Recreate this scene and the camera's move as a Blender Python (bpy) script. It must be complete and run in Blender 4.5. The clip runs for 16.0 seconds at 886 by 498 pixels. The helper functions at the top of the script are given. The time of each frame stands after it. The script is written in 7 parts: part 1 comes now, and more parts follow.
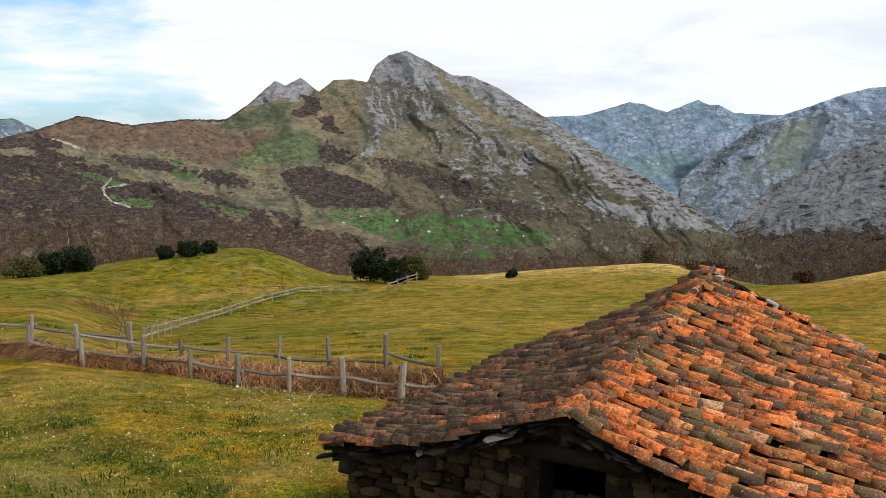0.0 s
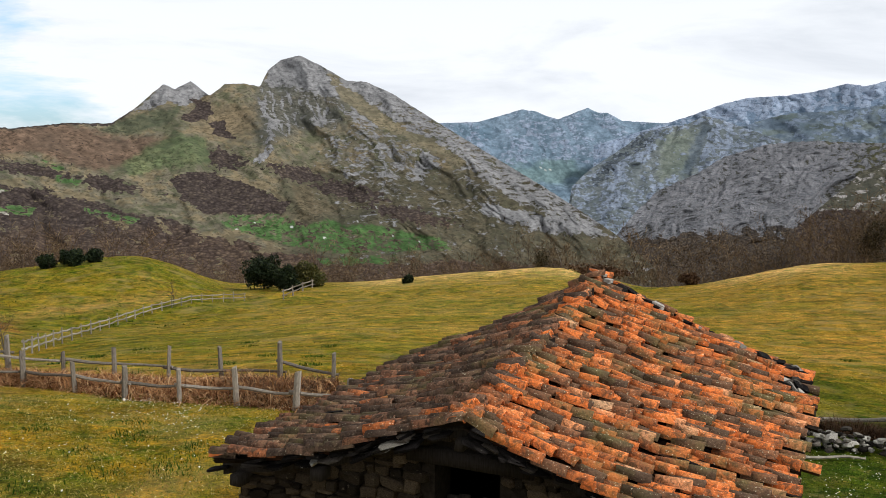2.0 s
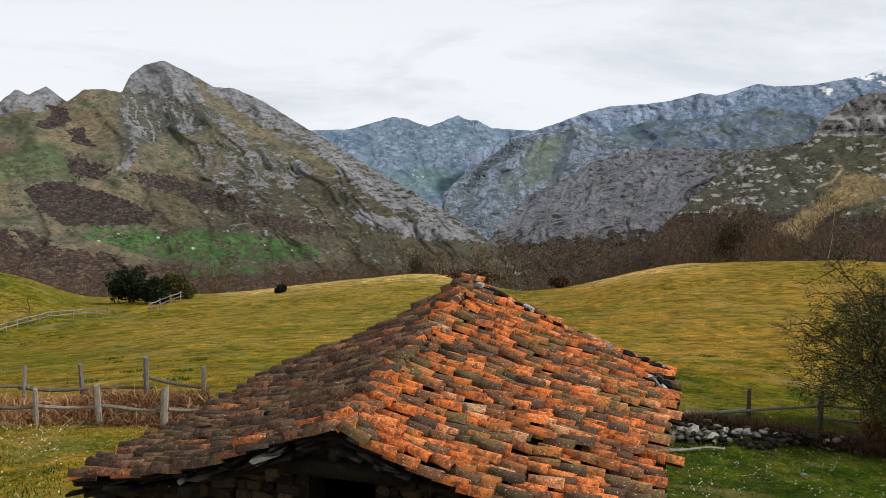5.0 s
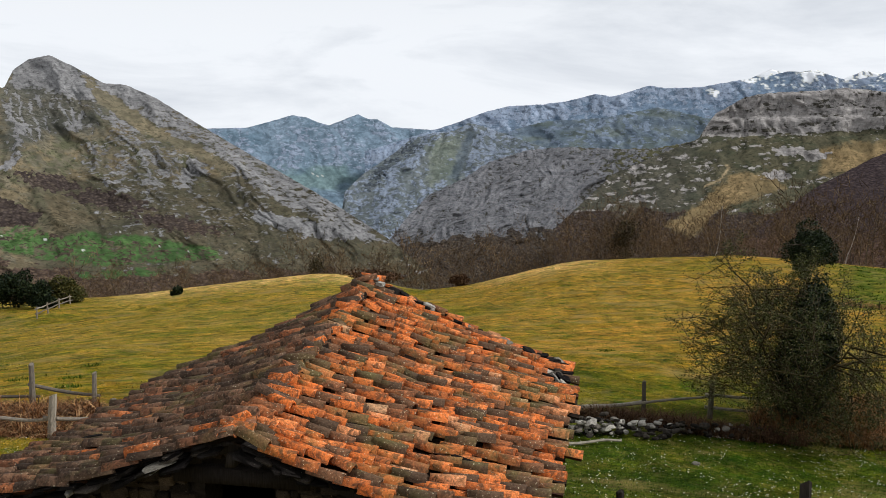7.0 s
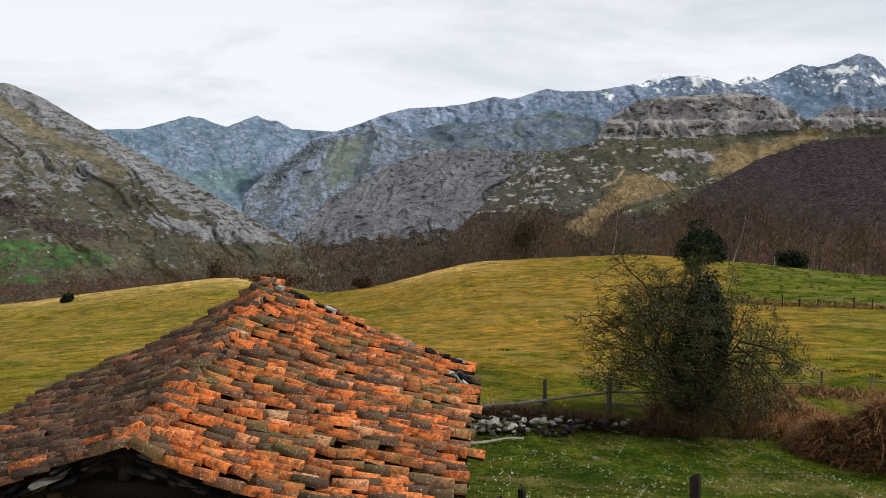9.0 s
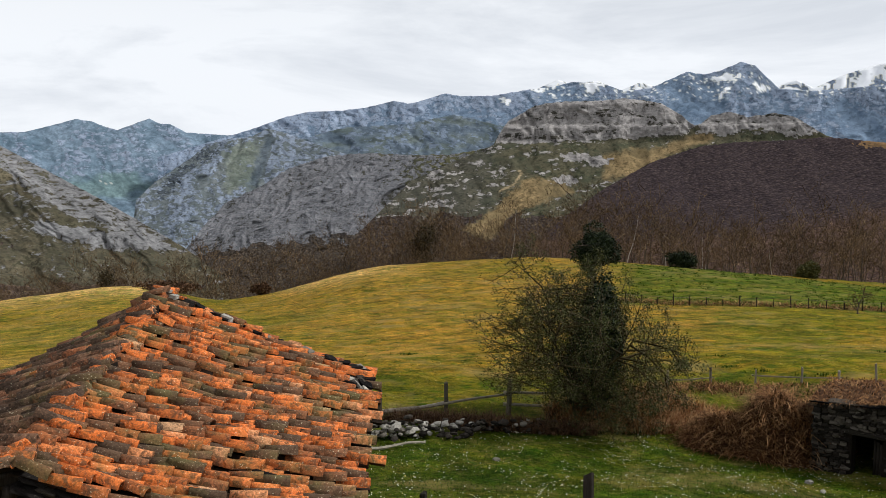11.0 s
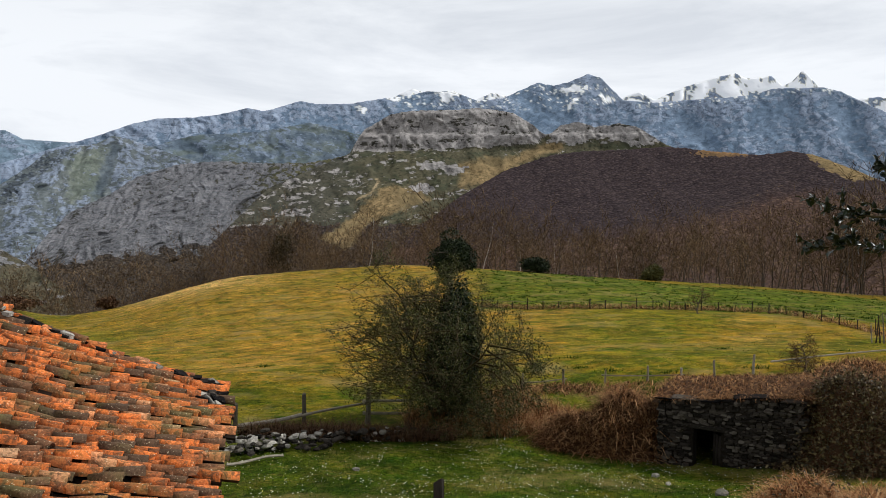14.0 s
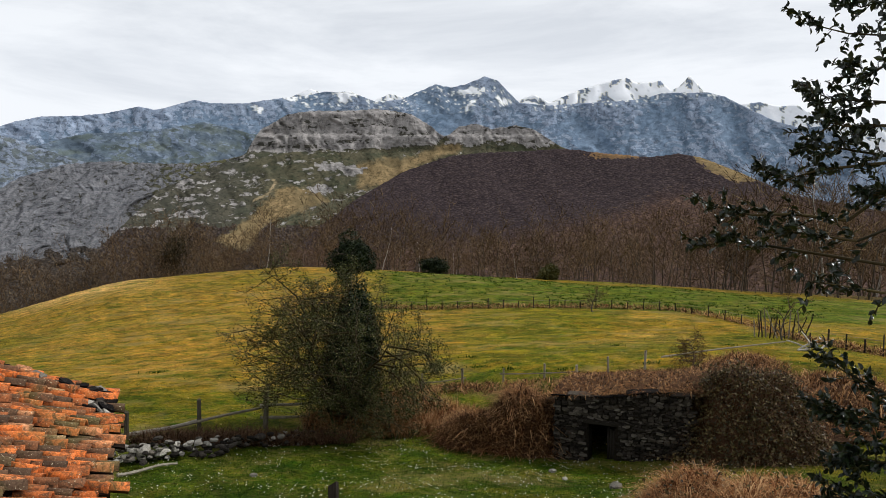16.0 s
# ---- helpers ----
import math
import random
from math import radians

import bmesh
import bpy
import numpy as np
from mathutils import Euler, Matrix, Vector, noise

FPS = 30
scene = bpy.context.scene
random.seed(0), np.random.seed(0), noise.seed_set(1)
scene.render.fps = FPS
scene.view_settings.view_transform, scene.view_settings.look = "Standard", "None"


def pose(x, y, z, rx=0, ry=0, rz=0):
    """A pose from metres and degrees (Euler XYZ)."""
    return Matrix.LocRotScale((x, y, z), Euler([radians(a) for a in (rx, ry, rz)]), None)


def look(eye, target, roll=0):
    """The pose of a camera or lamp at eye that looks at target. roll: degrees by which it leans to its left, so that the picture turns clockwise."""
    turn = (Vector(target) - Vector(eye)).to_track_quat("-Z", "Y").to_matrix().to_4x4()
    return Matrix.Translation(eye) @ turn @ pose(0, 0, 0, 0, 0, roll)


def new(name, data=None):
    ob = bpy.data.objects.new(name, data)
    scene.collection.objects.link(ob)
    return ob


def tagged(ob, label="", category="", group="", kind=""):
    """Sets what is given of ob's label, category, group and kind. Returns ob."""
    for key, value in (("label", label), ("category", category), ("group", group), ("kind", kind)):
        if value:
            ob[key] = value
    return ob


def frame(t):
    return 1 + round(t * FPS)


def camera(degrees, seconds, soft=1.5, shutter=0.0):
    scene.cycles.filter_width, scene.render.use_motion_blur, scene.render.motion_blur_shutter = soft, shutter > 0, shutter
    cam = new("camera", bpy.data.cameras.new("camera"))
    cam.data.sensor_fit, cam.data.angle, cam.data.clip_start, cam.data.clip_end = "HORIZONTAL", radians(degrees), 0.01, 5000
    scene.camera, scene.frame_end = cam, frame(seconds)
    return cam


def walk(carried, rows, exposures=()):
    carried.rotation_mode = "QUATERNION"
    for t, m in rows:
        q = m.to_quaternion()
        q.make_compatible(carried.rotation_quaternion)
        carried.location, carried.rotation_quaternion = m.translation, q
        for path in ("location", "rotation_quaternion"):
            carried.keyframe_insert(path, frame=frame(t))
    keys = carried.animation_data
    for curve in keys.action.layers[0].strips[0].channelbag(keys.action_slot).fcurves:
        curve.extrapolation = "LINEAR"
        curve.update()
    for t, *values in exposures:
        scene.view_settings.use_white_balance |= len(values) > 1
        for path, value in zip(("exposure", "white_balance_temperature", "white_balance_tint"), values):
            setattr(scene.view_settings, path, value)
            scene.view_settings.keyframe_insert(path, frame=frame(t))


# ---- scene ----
# ================= camera and its path =================
EYE = 6.5                       # height of the first eye over the hut's yard
cam = camera(52.2, 16.0, soft=0.6)
ROWS = [
    (0.0, 0.000, 0.000, 0.000, 0.00, -6.72, 0.11),
    (0.5, 0.011, 0.015, -0.003, -1.50, -6.70, 0.08),
    (1.0, 0.020, 0.029, -0.005, -2.99, -6.52, -0.04),
    (1.5, 0.030, 0.039, -0.008, -4.96, -6.36, -0.10),
    (2.0, 0.038, 0.049, -0.008, -6.59, -6.35, -0.14),
    (2.5, 0.044, 0.059, -0.008, -7.89, -6.30, -0.15),
    (3.0, 0.054, 0.067, -0.009, -9.10, -6.10, -0.07),
    (3.5, 0.065, 0.073, -0.013, -10.39, -5.86, 0.02),
    (4.0, 0.073, 0.078, -0.017, -11.68, -5.82, 0.07),
    (6.5, 0.116, 0.174, -0.043, -19.39, -5.99, -0.02),
    (7.0, 0.129, 0.181, -0.043, -20.90, -5.95, -0.03),
    (7.5, 0.143, 0.185, -0.043, -22.47, -5.85, -0.03),
    (8.0, 0.154, 0.188, -0.040, -23.88, -5.80, -0.03),
    (8.5, 0.163, 0.192, -0.041, -25.18, -5.76, -0.02),
    (9.0, 0.170, 0.196, -0.042, -27.10, -5.83, -0.02),
    (11.5, 0.196, 0.167, -0.021, -34.87, -5.48, 0.02),
    (12.0, 0.211, 0.165, -0.020, -36.37, -5.39, 0.02),
    (12.5, 0.221, 0.165, -0.021, -37.84, -5.16, 0.05),
    (13.0, 0.230, 0.165, -0.025, -39.37, -5.03, 0.07),
    (13.5, 0.239, 0.162, -0.027, -40.88, -5.00, 0.06),
    (14.0, 0.248, 0.160, -0.027, -42.44, -5.05, 0.03),
    (14.5, 0.258, 0.160, -0.030, -43.95, -4.96, 0.00),
    (15.0, 0.268, 0.160, -0.032, -45.57, -4.89, -0.07),
    (15.5, 0.277, 0.161, -0.034, -47.26, -5.02, -0.15),
    (16.0, 0.288, 0.160, -0.037, -48.83, -4.98, -0.12),
]
walk(cam, [(t, pose(x, y, EYE + z, 90 + pitch, roll, yaw)) for t, x, y, z, yaw, pitch, roll in ROWS],
     exposures=[(t, e, 6250, 10) for t, e in ((0.0, 0.06), (1.5, 0.07), (2.5, -0.01), (3.5, -0.10), (4.2, -0.11), (9.0, -0.08), (16.0, -0.06))])

# ================= overcast sky and veiled sun =================
SUN_EL, SUN_AZ = 42.0, 118.0     # azimuth clockwise from +y
world = bpy.data.worlds.new("sky")
scene.world = world
world.use_nodes = True
wt = world.node_tree
wt.nodes.clear()


def wn(kind, **kw):
    n = wt.nodes.new(kind)
    for k, v in kw.items():
        n.inputs[k].default_value = v
    return n


sky = wn("ShaderNodeTexSky")
sky.sky_type, sky.sun_disc = "NISHITA", False
sky.sun_elevation, sky.sun_rotation = radians(SUN_EL), radians(SUN_AZ)
tc = wn("ShaderNodeTexCoord")
flat = wn("ShaderNodeMapping")
flat.inputs["Scale"].default_value = (1.0, 1.0, 4.6)
wt.links.new(tc.outputs["Generated"], flat.inputs["Vector"])
c1 = wn("ShaderNodeTexNoise", Scale=2.5, Detail=8.0, Roughness=0.60, Distortion=0.35)
c2 = wn("ShaderNodeTexNoise", Scale=2.2, Detail=7.0, Roughness=0.6, Distortion=0.3)
for c in (c1, c2):
    wt.links.new(flat.outputs["Vector"], c.inputs["Vector"])
ramp = wn("ShaderNodeValToRGB")
for e, (at_, grey) in zip((*ramp.color_ramp.elements, ramp.color_ramp.elements.new(0.5)), ((0.31, (0.76, 0.785, 0.82, 1)), (0.40, (0.895, 0.92, 0.955, 1)), (0.50, (0.972, 0.986, 1.0, 1)))):
    e.position, e.color = at_, grey
wt.links.new(c1.outputs["Fac"], ramp.inputs["Fac"])
sep = wn("ShaderNodeSeparateXYZ")
wt.links.new(tc.outputs["Generated"], sep.inputs["Vector"])
rise = wn("ShaderNodeMapRange")      # bright low down, dimmed overhead, mostly unseen, to weaken the fill light
for k, v in (("From Min", 0.12), ("From Max", 0.9), ("To Min", 1.0), ("To Max", 0.42)):
    rise.inputs[k].default_value = v
wt.links.new(sep.outputs["Z"], rise.inputs["Value"])
lift = wn("ShaderNodeVectorMath")
lift.operation = "SCALE"
wt.links.new(ramp.outputs["Color"], lift.inputs[0])
wt.links.new(rise.outputs["Result"], lift.inputs["Scale"])
gap = wn("ShaderNodeMapRange")       # a few thin places where the blue comes through
for k, v in (("From Min", 0.26), ("From Max", 0.14), ("To Min", 0.0), ("To Max", 0.85)):
    gap.inputs[k].default_value = v
wt.links.new(c2.outputs["Fac"], gap.inputs["Value"])
toward = wn("ShaderNodeVectorMath")   # the cover is thinnest over the valley to the north-west
toward.operation = "DOT_PRODUCT"
toward.inputs[1].default_value = (-0.45, 0.885, 0.12)
wt.links.new(tc.outputs["Generated"], toward.inputs[0])
thin = wn("ShaderNodeMapRange")
for k, v in (("From Min", 0.945), ("From Max", 0.99), ("To Min", 0.0), ("To Max", 0.34)):
    thin.inputs[k].default_value = v
wt.links.new(toward.outputs["Value"], thin.inputs["Value"])
less = wn("ShaderNodeMath")
less.operation = "SUBTRACT"
wt.links.new(c2.outputs["Fac"], less.inputs[0])
wt.links.new(thin.outputs["Result"], less.inputs[1])
wt.links.new(less.outputs["Value"], gap.inputs["Value"])
bg_sky = wn("ShaderNodeBackground", Strength=0.15)
cool = wn("ShaderNodeVectorMath")
cool.operation = "MULTIPLY"
cool.inputs[1].default_value = (0.60, 0.84, 1.12)
wt.links.new(sky.outputs["Color"], cool.inputs[0])
wt.links.new(cool.outputs["Vector"], bg_sky.inputs["Color"])
bg_cloud = wn("ShaderNodeBackground", Strength=1.0)
wt.links.new(lift.outputs["Vector"], bg_cloud.inputs["Color"])
mixs = wn("ShaderNodeMixShader")
wt.links.new(gap.outputs["Result"], mixs.inputs["Fac"])
wt.links.new(bg_cloud.outputs["Background"], mixs.inputs[1])
wt.links.new(bg_sky.outputs["Background"], mixs.inputs[2])
wout = wn("ShaderNodeOutputWorld")
wt.links.new(mixs.outputs["Shader"], wout.inputs["Surface"])

sun = new("sun", bpy.data.lights.new("sun", "SUN"))
sun.data.energy, sun.data.angle, sun.data.color = 3.0, radians(10), (1.0, 0.975, 0.935)
sa, se = radians(SUN_AZ), radians(SUN_EL)
sun.matrix_world = look((0, 0, 60), Vector((0, 0, 60)) - Vector((math.sin(sa) * math.cos(se), math.cos(sa) * math.cos(se), math.sin(se))))

# ================= small numeric tools =================
RNG = np.random.RandomState(7)
PERM = np.random.RandomState(3).permutation(4096)


def hash2(ix, iy, seed):
    return PERM[(PERM[(ix + seed * 131) & 4095] + iy) & 4095]


def perlin(x, y, seed=0):
    x, y = np.asarray(x, float), np.asarray(y, float)
    ix, iy = np.floor(x).astype(int), np.floor(y).astype(int)
    fx, fy = x - ix, y - iy
    u, v = fx * fx * fx * (fx * (fx * 6 - 15) + 10), fy * fy * fy * (fy * (fy * 6 - 15) + 10)

    def g(dx, dy):
        a = hash2(ix + dx, iy + dy, seed) * (2 * math.pi / 4096)
        return np.cos(a) * (fx - dx) + np.sin(a) * (fy - dy)
    return 1.5 * ((g(0, 0) * (1 - u) + g(1, 0) * u) * (1 - v) + (g(0, 1) * (1 - u) + g(1, 1) * u) * v)


def fbm(x, y, octaves=5, seed=0, gain=0.5):
    s, a, t = 0, 1, 0
    for o in range(octaves):
        s, t = s + a * perlin(x * 2 ** o, y * 2 ** o, seed + o), t + a
        a *= gain
    return s / t


def ridged(x, y, octaves=5, seed=0, gain=0.55, dull=0.0):
    s, a, t = 0, 1, 0
    for o in range(octaves):
        s, t = s + a * (1 - 2 * np.sqrt(perlin(x * 2 ** o, y * 2 ** o, seed + o) ** 2 + dull)), t + a
        a *= gain
    return s / t


def smooth(a, b, x):
    t = np.clip((np.asarray(x, float) - a) / (b - a), 0, 1)
    return t * t * (3 - 2 * t)


def spline(x, xs, ys):
    """Monotone cubic through the knots; ys may have more columns."""
    xs, ys = np.asarray(xs, float), np.asarray(ys, float)
    h = np.diff(xs)
    d = np.diff(ys, axis=0) / h.reshape(-1, *([1] * (ys.ndim - 1)))
    m = np.zeros_like(ys)
    prod = d[1:] * d[:-1]
    m[1:-1] = np.where(prod > 0, 2 * prod / np.where(np.abs(d[1:] + d[:-1]) < 1e-9, 1, d[1:] + d[:-1]), 0)
    x = np.clip(x, xs[0], xs[-1])
    i = np.clip(np.searchsorted(xs, x) - 1, 0, len(h) - 1)
    sh = x.shape + (1,) * (ys.ndim - 1)
    t, hh = ((x - xs[i]) / h[i]).reshape(sh), h[i].reshape(sh)
    return ((2 * t ** 3 - 3 * t ** 2 + 1) * ys[i] + (t ** 3 - 2 * t ** 2 + t) * hh * m[i]
            + (3 * t ** 2 - 2 * t ** 3) * ys[i + 1] + (t ** 3 - t ** 2) * hh * m[i + 1])


def mesh_of(name, verts, faces, mat=None, smooth_faces=True, colours=None):
    me = bpy.data.meshes.new(name)
    verts = np.asarray(verts, np.float32).reshape(-1, 3)
    if isinstance(faces, np.ndarray):
        n, k = faces.shape
        me.vertices.add(len(verts))
        me.vertices.foreach_set("co", verts.ravel())
        me.loops.add(n * k)
        me.loops.foreach_set("vertex_index", faces.astype(np.int32).ravel())
        me.polygons.add(n)
        me.polygons.foreach_set("loop_start", np.arange(0, n * k, k, dtype=np.int32))
        me.update(calc_edges=True)
    else:
        me.from_pydata(verts.tolist(), [], faces)
    if smooth_faces:
        me.polygons.foreach_set("use_smooth", np.ones(len(me.polygons), bool))
    if colours is not None:
        at = me.color_attributes.new("cover", "FLOAT_COLOR", "POINT")
        c = np.ones((len(verts), 4), np.float32)
        c[:, :3] = colours
        at.data.foreach_set("color", c.ravel())
    if mat:
        me.materials.append(mat)
    return me


def part(name, me, parent=None, label="", m=None):
    ob = new(name, me)
    if parent is not None:
        ob.parent = parent
    if m is not None:
        ob.matrix_basis = m
    if label:
        ob["label"] = label
    return ob


def grid_faces(rows, cols, wrap=False):
    i, j = np.meshgrid(np.arange(rows - 1), np.arange(cols if wrap else cols - 1), indexing="ij")
    i, j = i.ravel(), j.ravel()
    k = (j + 1) % cols
    return np.stack([i * cols + j, i * cols + k, (i + 1) * cols + k, (i + 1) * cols + j], 1)


def polar(az, d):
    a = np.radians(az)
    return d * np.sin(a), d * np.cos(a)


# ================= materials =================
def material(name, rough=0.9, metal=0.0, spec=0.3):
    m = bpy.data.materials.new(name)
    m.use_nodes = True
    b = m.node_tree.nodes["Principled BSDF"]
    b.inputs["Roughness"].default_value, b.inputs["Metallic"].default_value = rough, metal
    b.inputs["Specular IOR Level"].default_value = spec
    return m, m.node_tree, b


def node(nt, kind, **kw):
    n = nt.nodes.new(kind)
    for k, v in kw.items():
        n.inputs[k].default_value = v
    return n


def mixc(nt, kind, fac, a, b):
    n = nt.nodes.new("ShaderNodeMix")
    n.data_type, n.blend_type = "RGBA", kind
    for sock, val in ((n.inputs[0], fac), (n.inputs[6], a), (n.inputs[7], b)):
        if isinstance(val, bpy.types.NodeSocket):
            nt.links.new(val, sock)
        elif isinstance(val, (int, float)):
            sock.default_value = val
        else:
            sock.default_value = (*val, 1)
    return n.outputs[2]


def ramp_of(nt, src, stops):
    r = nt.nodes.new("ShaderNodeValToRGB")
    el = r.color_ramp.elements
    while len(el) < len(stops):
        el.new(0.5)
    for e, (p, c) in zip(el, stops):
        e.position, e.color = p, (*c, 1) if not isinstance(c, (int, float)) else (c, c, c, 1)
    nt.links.new(src, r.inputs["Fac"])
    return r.outputs["Color"]


def coords(nt, scale=(1, 1, 1), which="Object"):
    t = nt.nodes.new("ShaderNodeTexCoord")
    mp = nt.nodes.new("ShaderNodeMapping")
    mp.inputs["Scale"].default_value = scale
    nt.links.new(t.outputs[which], mp.inputs["Vector"])
    return mp.outputs["Vector"]


def noise_of(nt, vec, scale, detail=4, rough=0.55, dist=0.0):
    n = node(nt, "ShaderNodeTexNoise", Scale=scale, Detail=detail, Roughness=rough, Distortion=dist)
    nt.links.new(vec, n.inputs["Vector"])
    return n.outputs["Fac"]


def bump_of(nt, b, height, strength, dist):
    n = node(nt, "ShaderNodeBump", Strength=strength, Distance=dist)
    nt.links.new(height, n.inputs["Height"])
    nt.links.new(n.outputs["Normal"], b.inputs["Normal"])


def cover_material(name, fine, coarse, bump, dist, contrast=0.5, rough=0.95):
    """Base colour from the mesh's own cover of rock, turf and wood, broken up by two noises."""
    m, nt, b = material(name, rough, 0, 0.03)
    at = nt.nodes.new("ShaderNodeVertexColor")
    at.layer_name = "cover"
    v = coords(nt)
    n1, n2 = noise_of(nt, v, fine, 6, 0.65), noise_of(nt, v, coarse, 4, 0.6, 0.4)
    lo, hi = 1 - contrast, 1 + contrast
    c = mixc(nt, "MULTIPLY", 1.0, at.outputs["Color"], ramp_of(nt, n1, [(0.28, lo), (0.72, hi)]))
    c = mixc(nt, "MULTIPLY", 0.8, c, ramp_of(nt, n2, [(0.3, (lo, lo, lo)), (0.7, (hi, hi * 0.98, hi * 0.94))]))
    nt.links.new(c, b.inputs["Base Color"])
    bump_of(nt, b, n1, bump, dist)
    return m


def turf_material():
    m = cover_material("turf", 7.0, 0.5, 0.8, 0.08, 0.55)
    nt = m.node_tree
    b = nt.nodes["Principled BSDF"]
    old = b.inputs["Base Color"].links[0].from_socket
    v = coords(nt)
    dry, fresh = noise_of(nt, v, 2.2, 6, 0.7, 0.6), noise_of(nt, v, 1.1, 5, 0.65, 0.3)
    c = mixc(nt, "MIX", ramp_of(nt, dry, [(0.50, 0.0), (0.70, 0.5)]), old, (0.24, 0.175, 0.055))
    c = mixc(nt, "MULTIPLY", ramp_of(nt, fresh, [(0.52, 0.0), (0.66, 0.9)]), c, (0.34, 0.68, 0.32))
    c = mixc(nt, "MULTIPLY", 0.8, c, ramp_of(nt, noise_of(nt, v, 20.0, 6, 0.72), [(0.36, (0.20, 0.25, 0.16)), (0.51, 1.0), (0.66, (2.1, 1.85, 1.2))]))
    c = mixc(nt, "MULTIPLY", 0.6, c, ramp_of(nt, noise_of(nt, coords(nt, (0.30, 0.30, 2.2)), 1.0, 5, 0.68, 1.2), [(0.38, (0.36, 0.50, 0.30)), (0.49, 1.0), (0.62, (1.5, 1.32, 1.2))]))
    c = mixc(nt, "MULTIPLY", 0.7, c, ramp_of(nt, noise_of(nt, coords(nt, (1.1, 1.1, 4.0)), 1.0, 5, 0.72, 1.2), [(0.38, (0.42, 0.52, 0.36)), (0.50, 1.0), (0.64, (1.45, 1.32, 1.15))]))
    wide, pale = noise_of(nt, v, 0.42, 6, 0.72, 0.8), noise_of(nt, v, 0.23, 6, 0.7, 0.5)
    c = mixc(nt, "MULTIPLY", ramp_of(nt, wide, [(0.50, 0.0), (0.64, 0.9)]), c, (0.40, 0.68, 0.36))
    c = mixc(nt, "MIX", ramp_of(nt, pale, [(0.52, 0.0), (0.66, 0.5)]), c, (0.30, 0.215, 0.080))
    nt.links.new(c, b.inputs["Base Color"])
    return m


M_TURF = turf_material()

# ================= the ground: one sheet =================
# elevation angles of the land from the first eye, by azimuth (rows) and distance (columns)
LAND_D = (17, 26, 34, 45, 70, 110, 170, 230)
LAND = (
    (-25, -19.7, -14.4, -12.3, -10.8, -9.7, -8.8, -7.5, -8.8),
    (-18, -20.0, -15.0, -13.5, -12.6, -11.8, -10.2, -6.9, -8.8),
    (-12.6, -20.5, -15.6, -13.9, -12.8, -11.6, -10.4, -6.5, -8.7),
    (-6, -21.0, -15.9, -14.0, -12.8, -11.5, -10.1, -8.4, -9.2),
    (0, -21.3, -16.1, -14.2, -12.8, -11.2, -9.9, -8.5, -9.6),
    (8, -21.8, -17.0, -14.6, -13.0, -11.2, -9.6, -7.95, -9.2),
    (14, -22.2, -18.0, -15.0, -13.2, -11.1, -9.2, -7.4, -8.8),
    (20, -22.5, -19.0, -15.8, -13.4, -11.2, -9.5, -8.5, -9.3),
    (30, -23.0, -20.0, -16.4, -13.6, -10.9, -8.5, -6.7, -7.8),
    (40, -23.0, -20.2, -17.0, -13.7, -10.5, -8.3, -6.2, -7.0),
    (56, -23.0, -20.4, -17.8, -13.0, -10.3, -8.2, -6.9, -7.2),
    (72, -22.5, -19.0, -16.5, -11.8, -9.9, -8.3, -7.5, -7.2),
)
L_AZ, L_EL = [r[0] for r in LAND], [r[1:] for r in LAND]


def land(x, y):
    """Height of the ground."""
    x, y = np.asarray(x, float), np.asarray(y, float)
    shape = x.shape
    x, y = x.ravel(), y.ravel()
    d, az = np.hypot(x, y), np.degrees(np.arctan2(x, y))
    el = spline(az, L_AZ, np.array(L_EL))
    zs = np.array(LAND_D) * np.tan(np.radians(el))
    near = np.array([[-1.7, -3.2, -5.9]]).repeat(len(x), 0)
    last = zs[:, -1:]
    zs = np.concatenate([near, zs, last - 48, last - 190, last - 900], 1)
    ds = np.array([0.0, 5.0, 9.0, *LAND_D, 420.0, 1000.0, 5200.0])
    h = np.diff(ds)
    dl = np.diff(zs, axis=1) / h
    m = np.zeros_like(zs)
    m[:, 1:-1] = (dl[:, 1:] * h[:-1] + dl[:, :-1] * h[1:]) / (h[1:] + h[:-1])
    i = np.clip(np.searchsorted(ds, d) - 1, 0, len(h) - 1)
    t, k = np.clip((d - ds[i]) / h[i], 0, 1), np.arange(len(x))
    z = ((2 * t ** 3 - 3 * t ** 2 + 1) * zs[k, i] + (t ** 3 - 2 * t ** 2 + t) * h[i] * m[k, i]
         + (3 * t ** 2 - 2 * t ** 3) * zs[k, i + 1] + (t ** 3 - t ** 2) * h[i] * m[k, i + 1])
    z = z + 0.10 * fbm(x / 3.1, y / 3.1, 4, 11) * smooth(3, 12, d) + 0.9 * fbm(x / 31, y / 31, 3, 17) * smooth(40, 120, d)
    return (EYE + z).reshape(shape)


def lz(x, y):
    return float(land(np.array([x]), np.array([y]))[0])


def on_land(az, d, dz=0.0):
    x, y = polar(az, d)
    return Vector((float(x), float(y), lz(x, y) + dz))


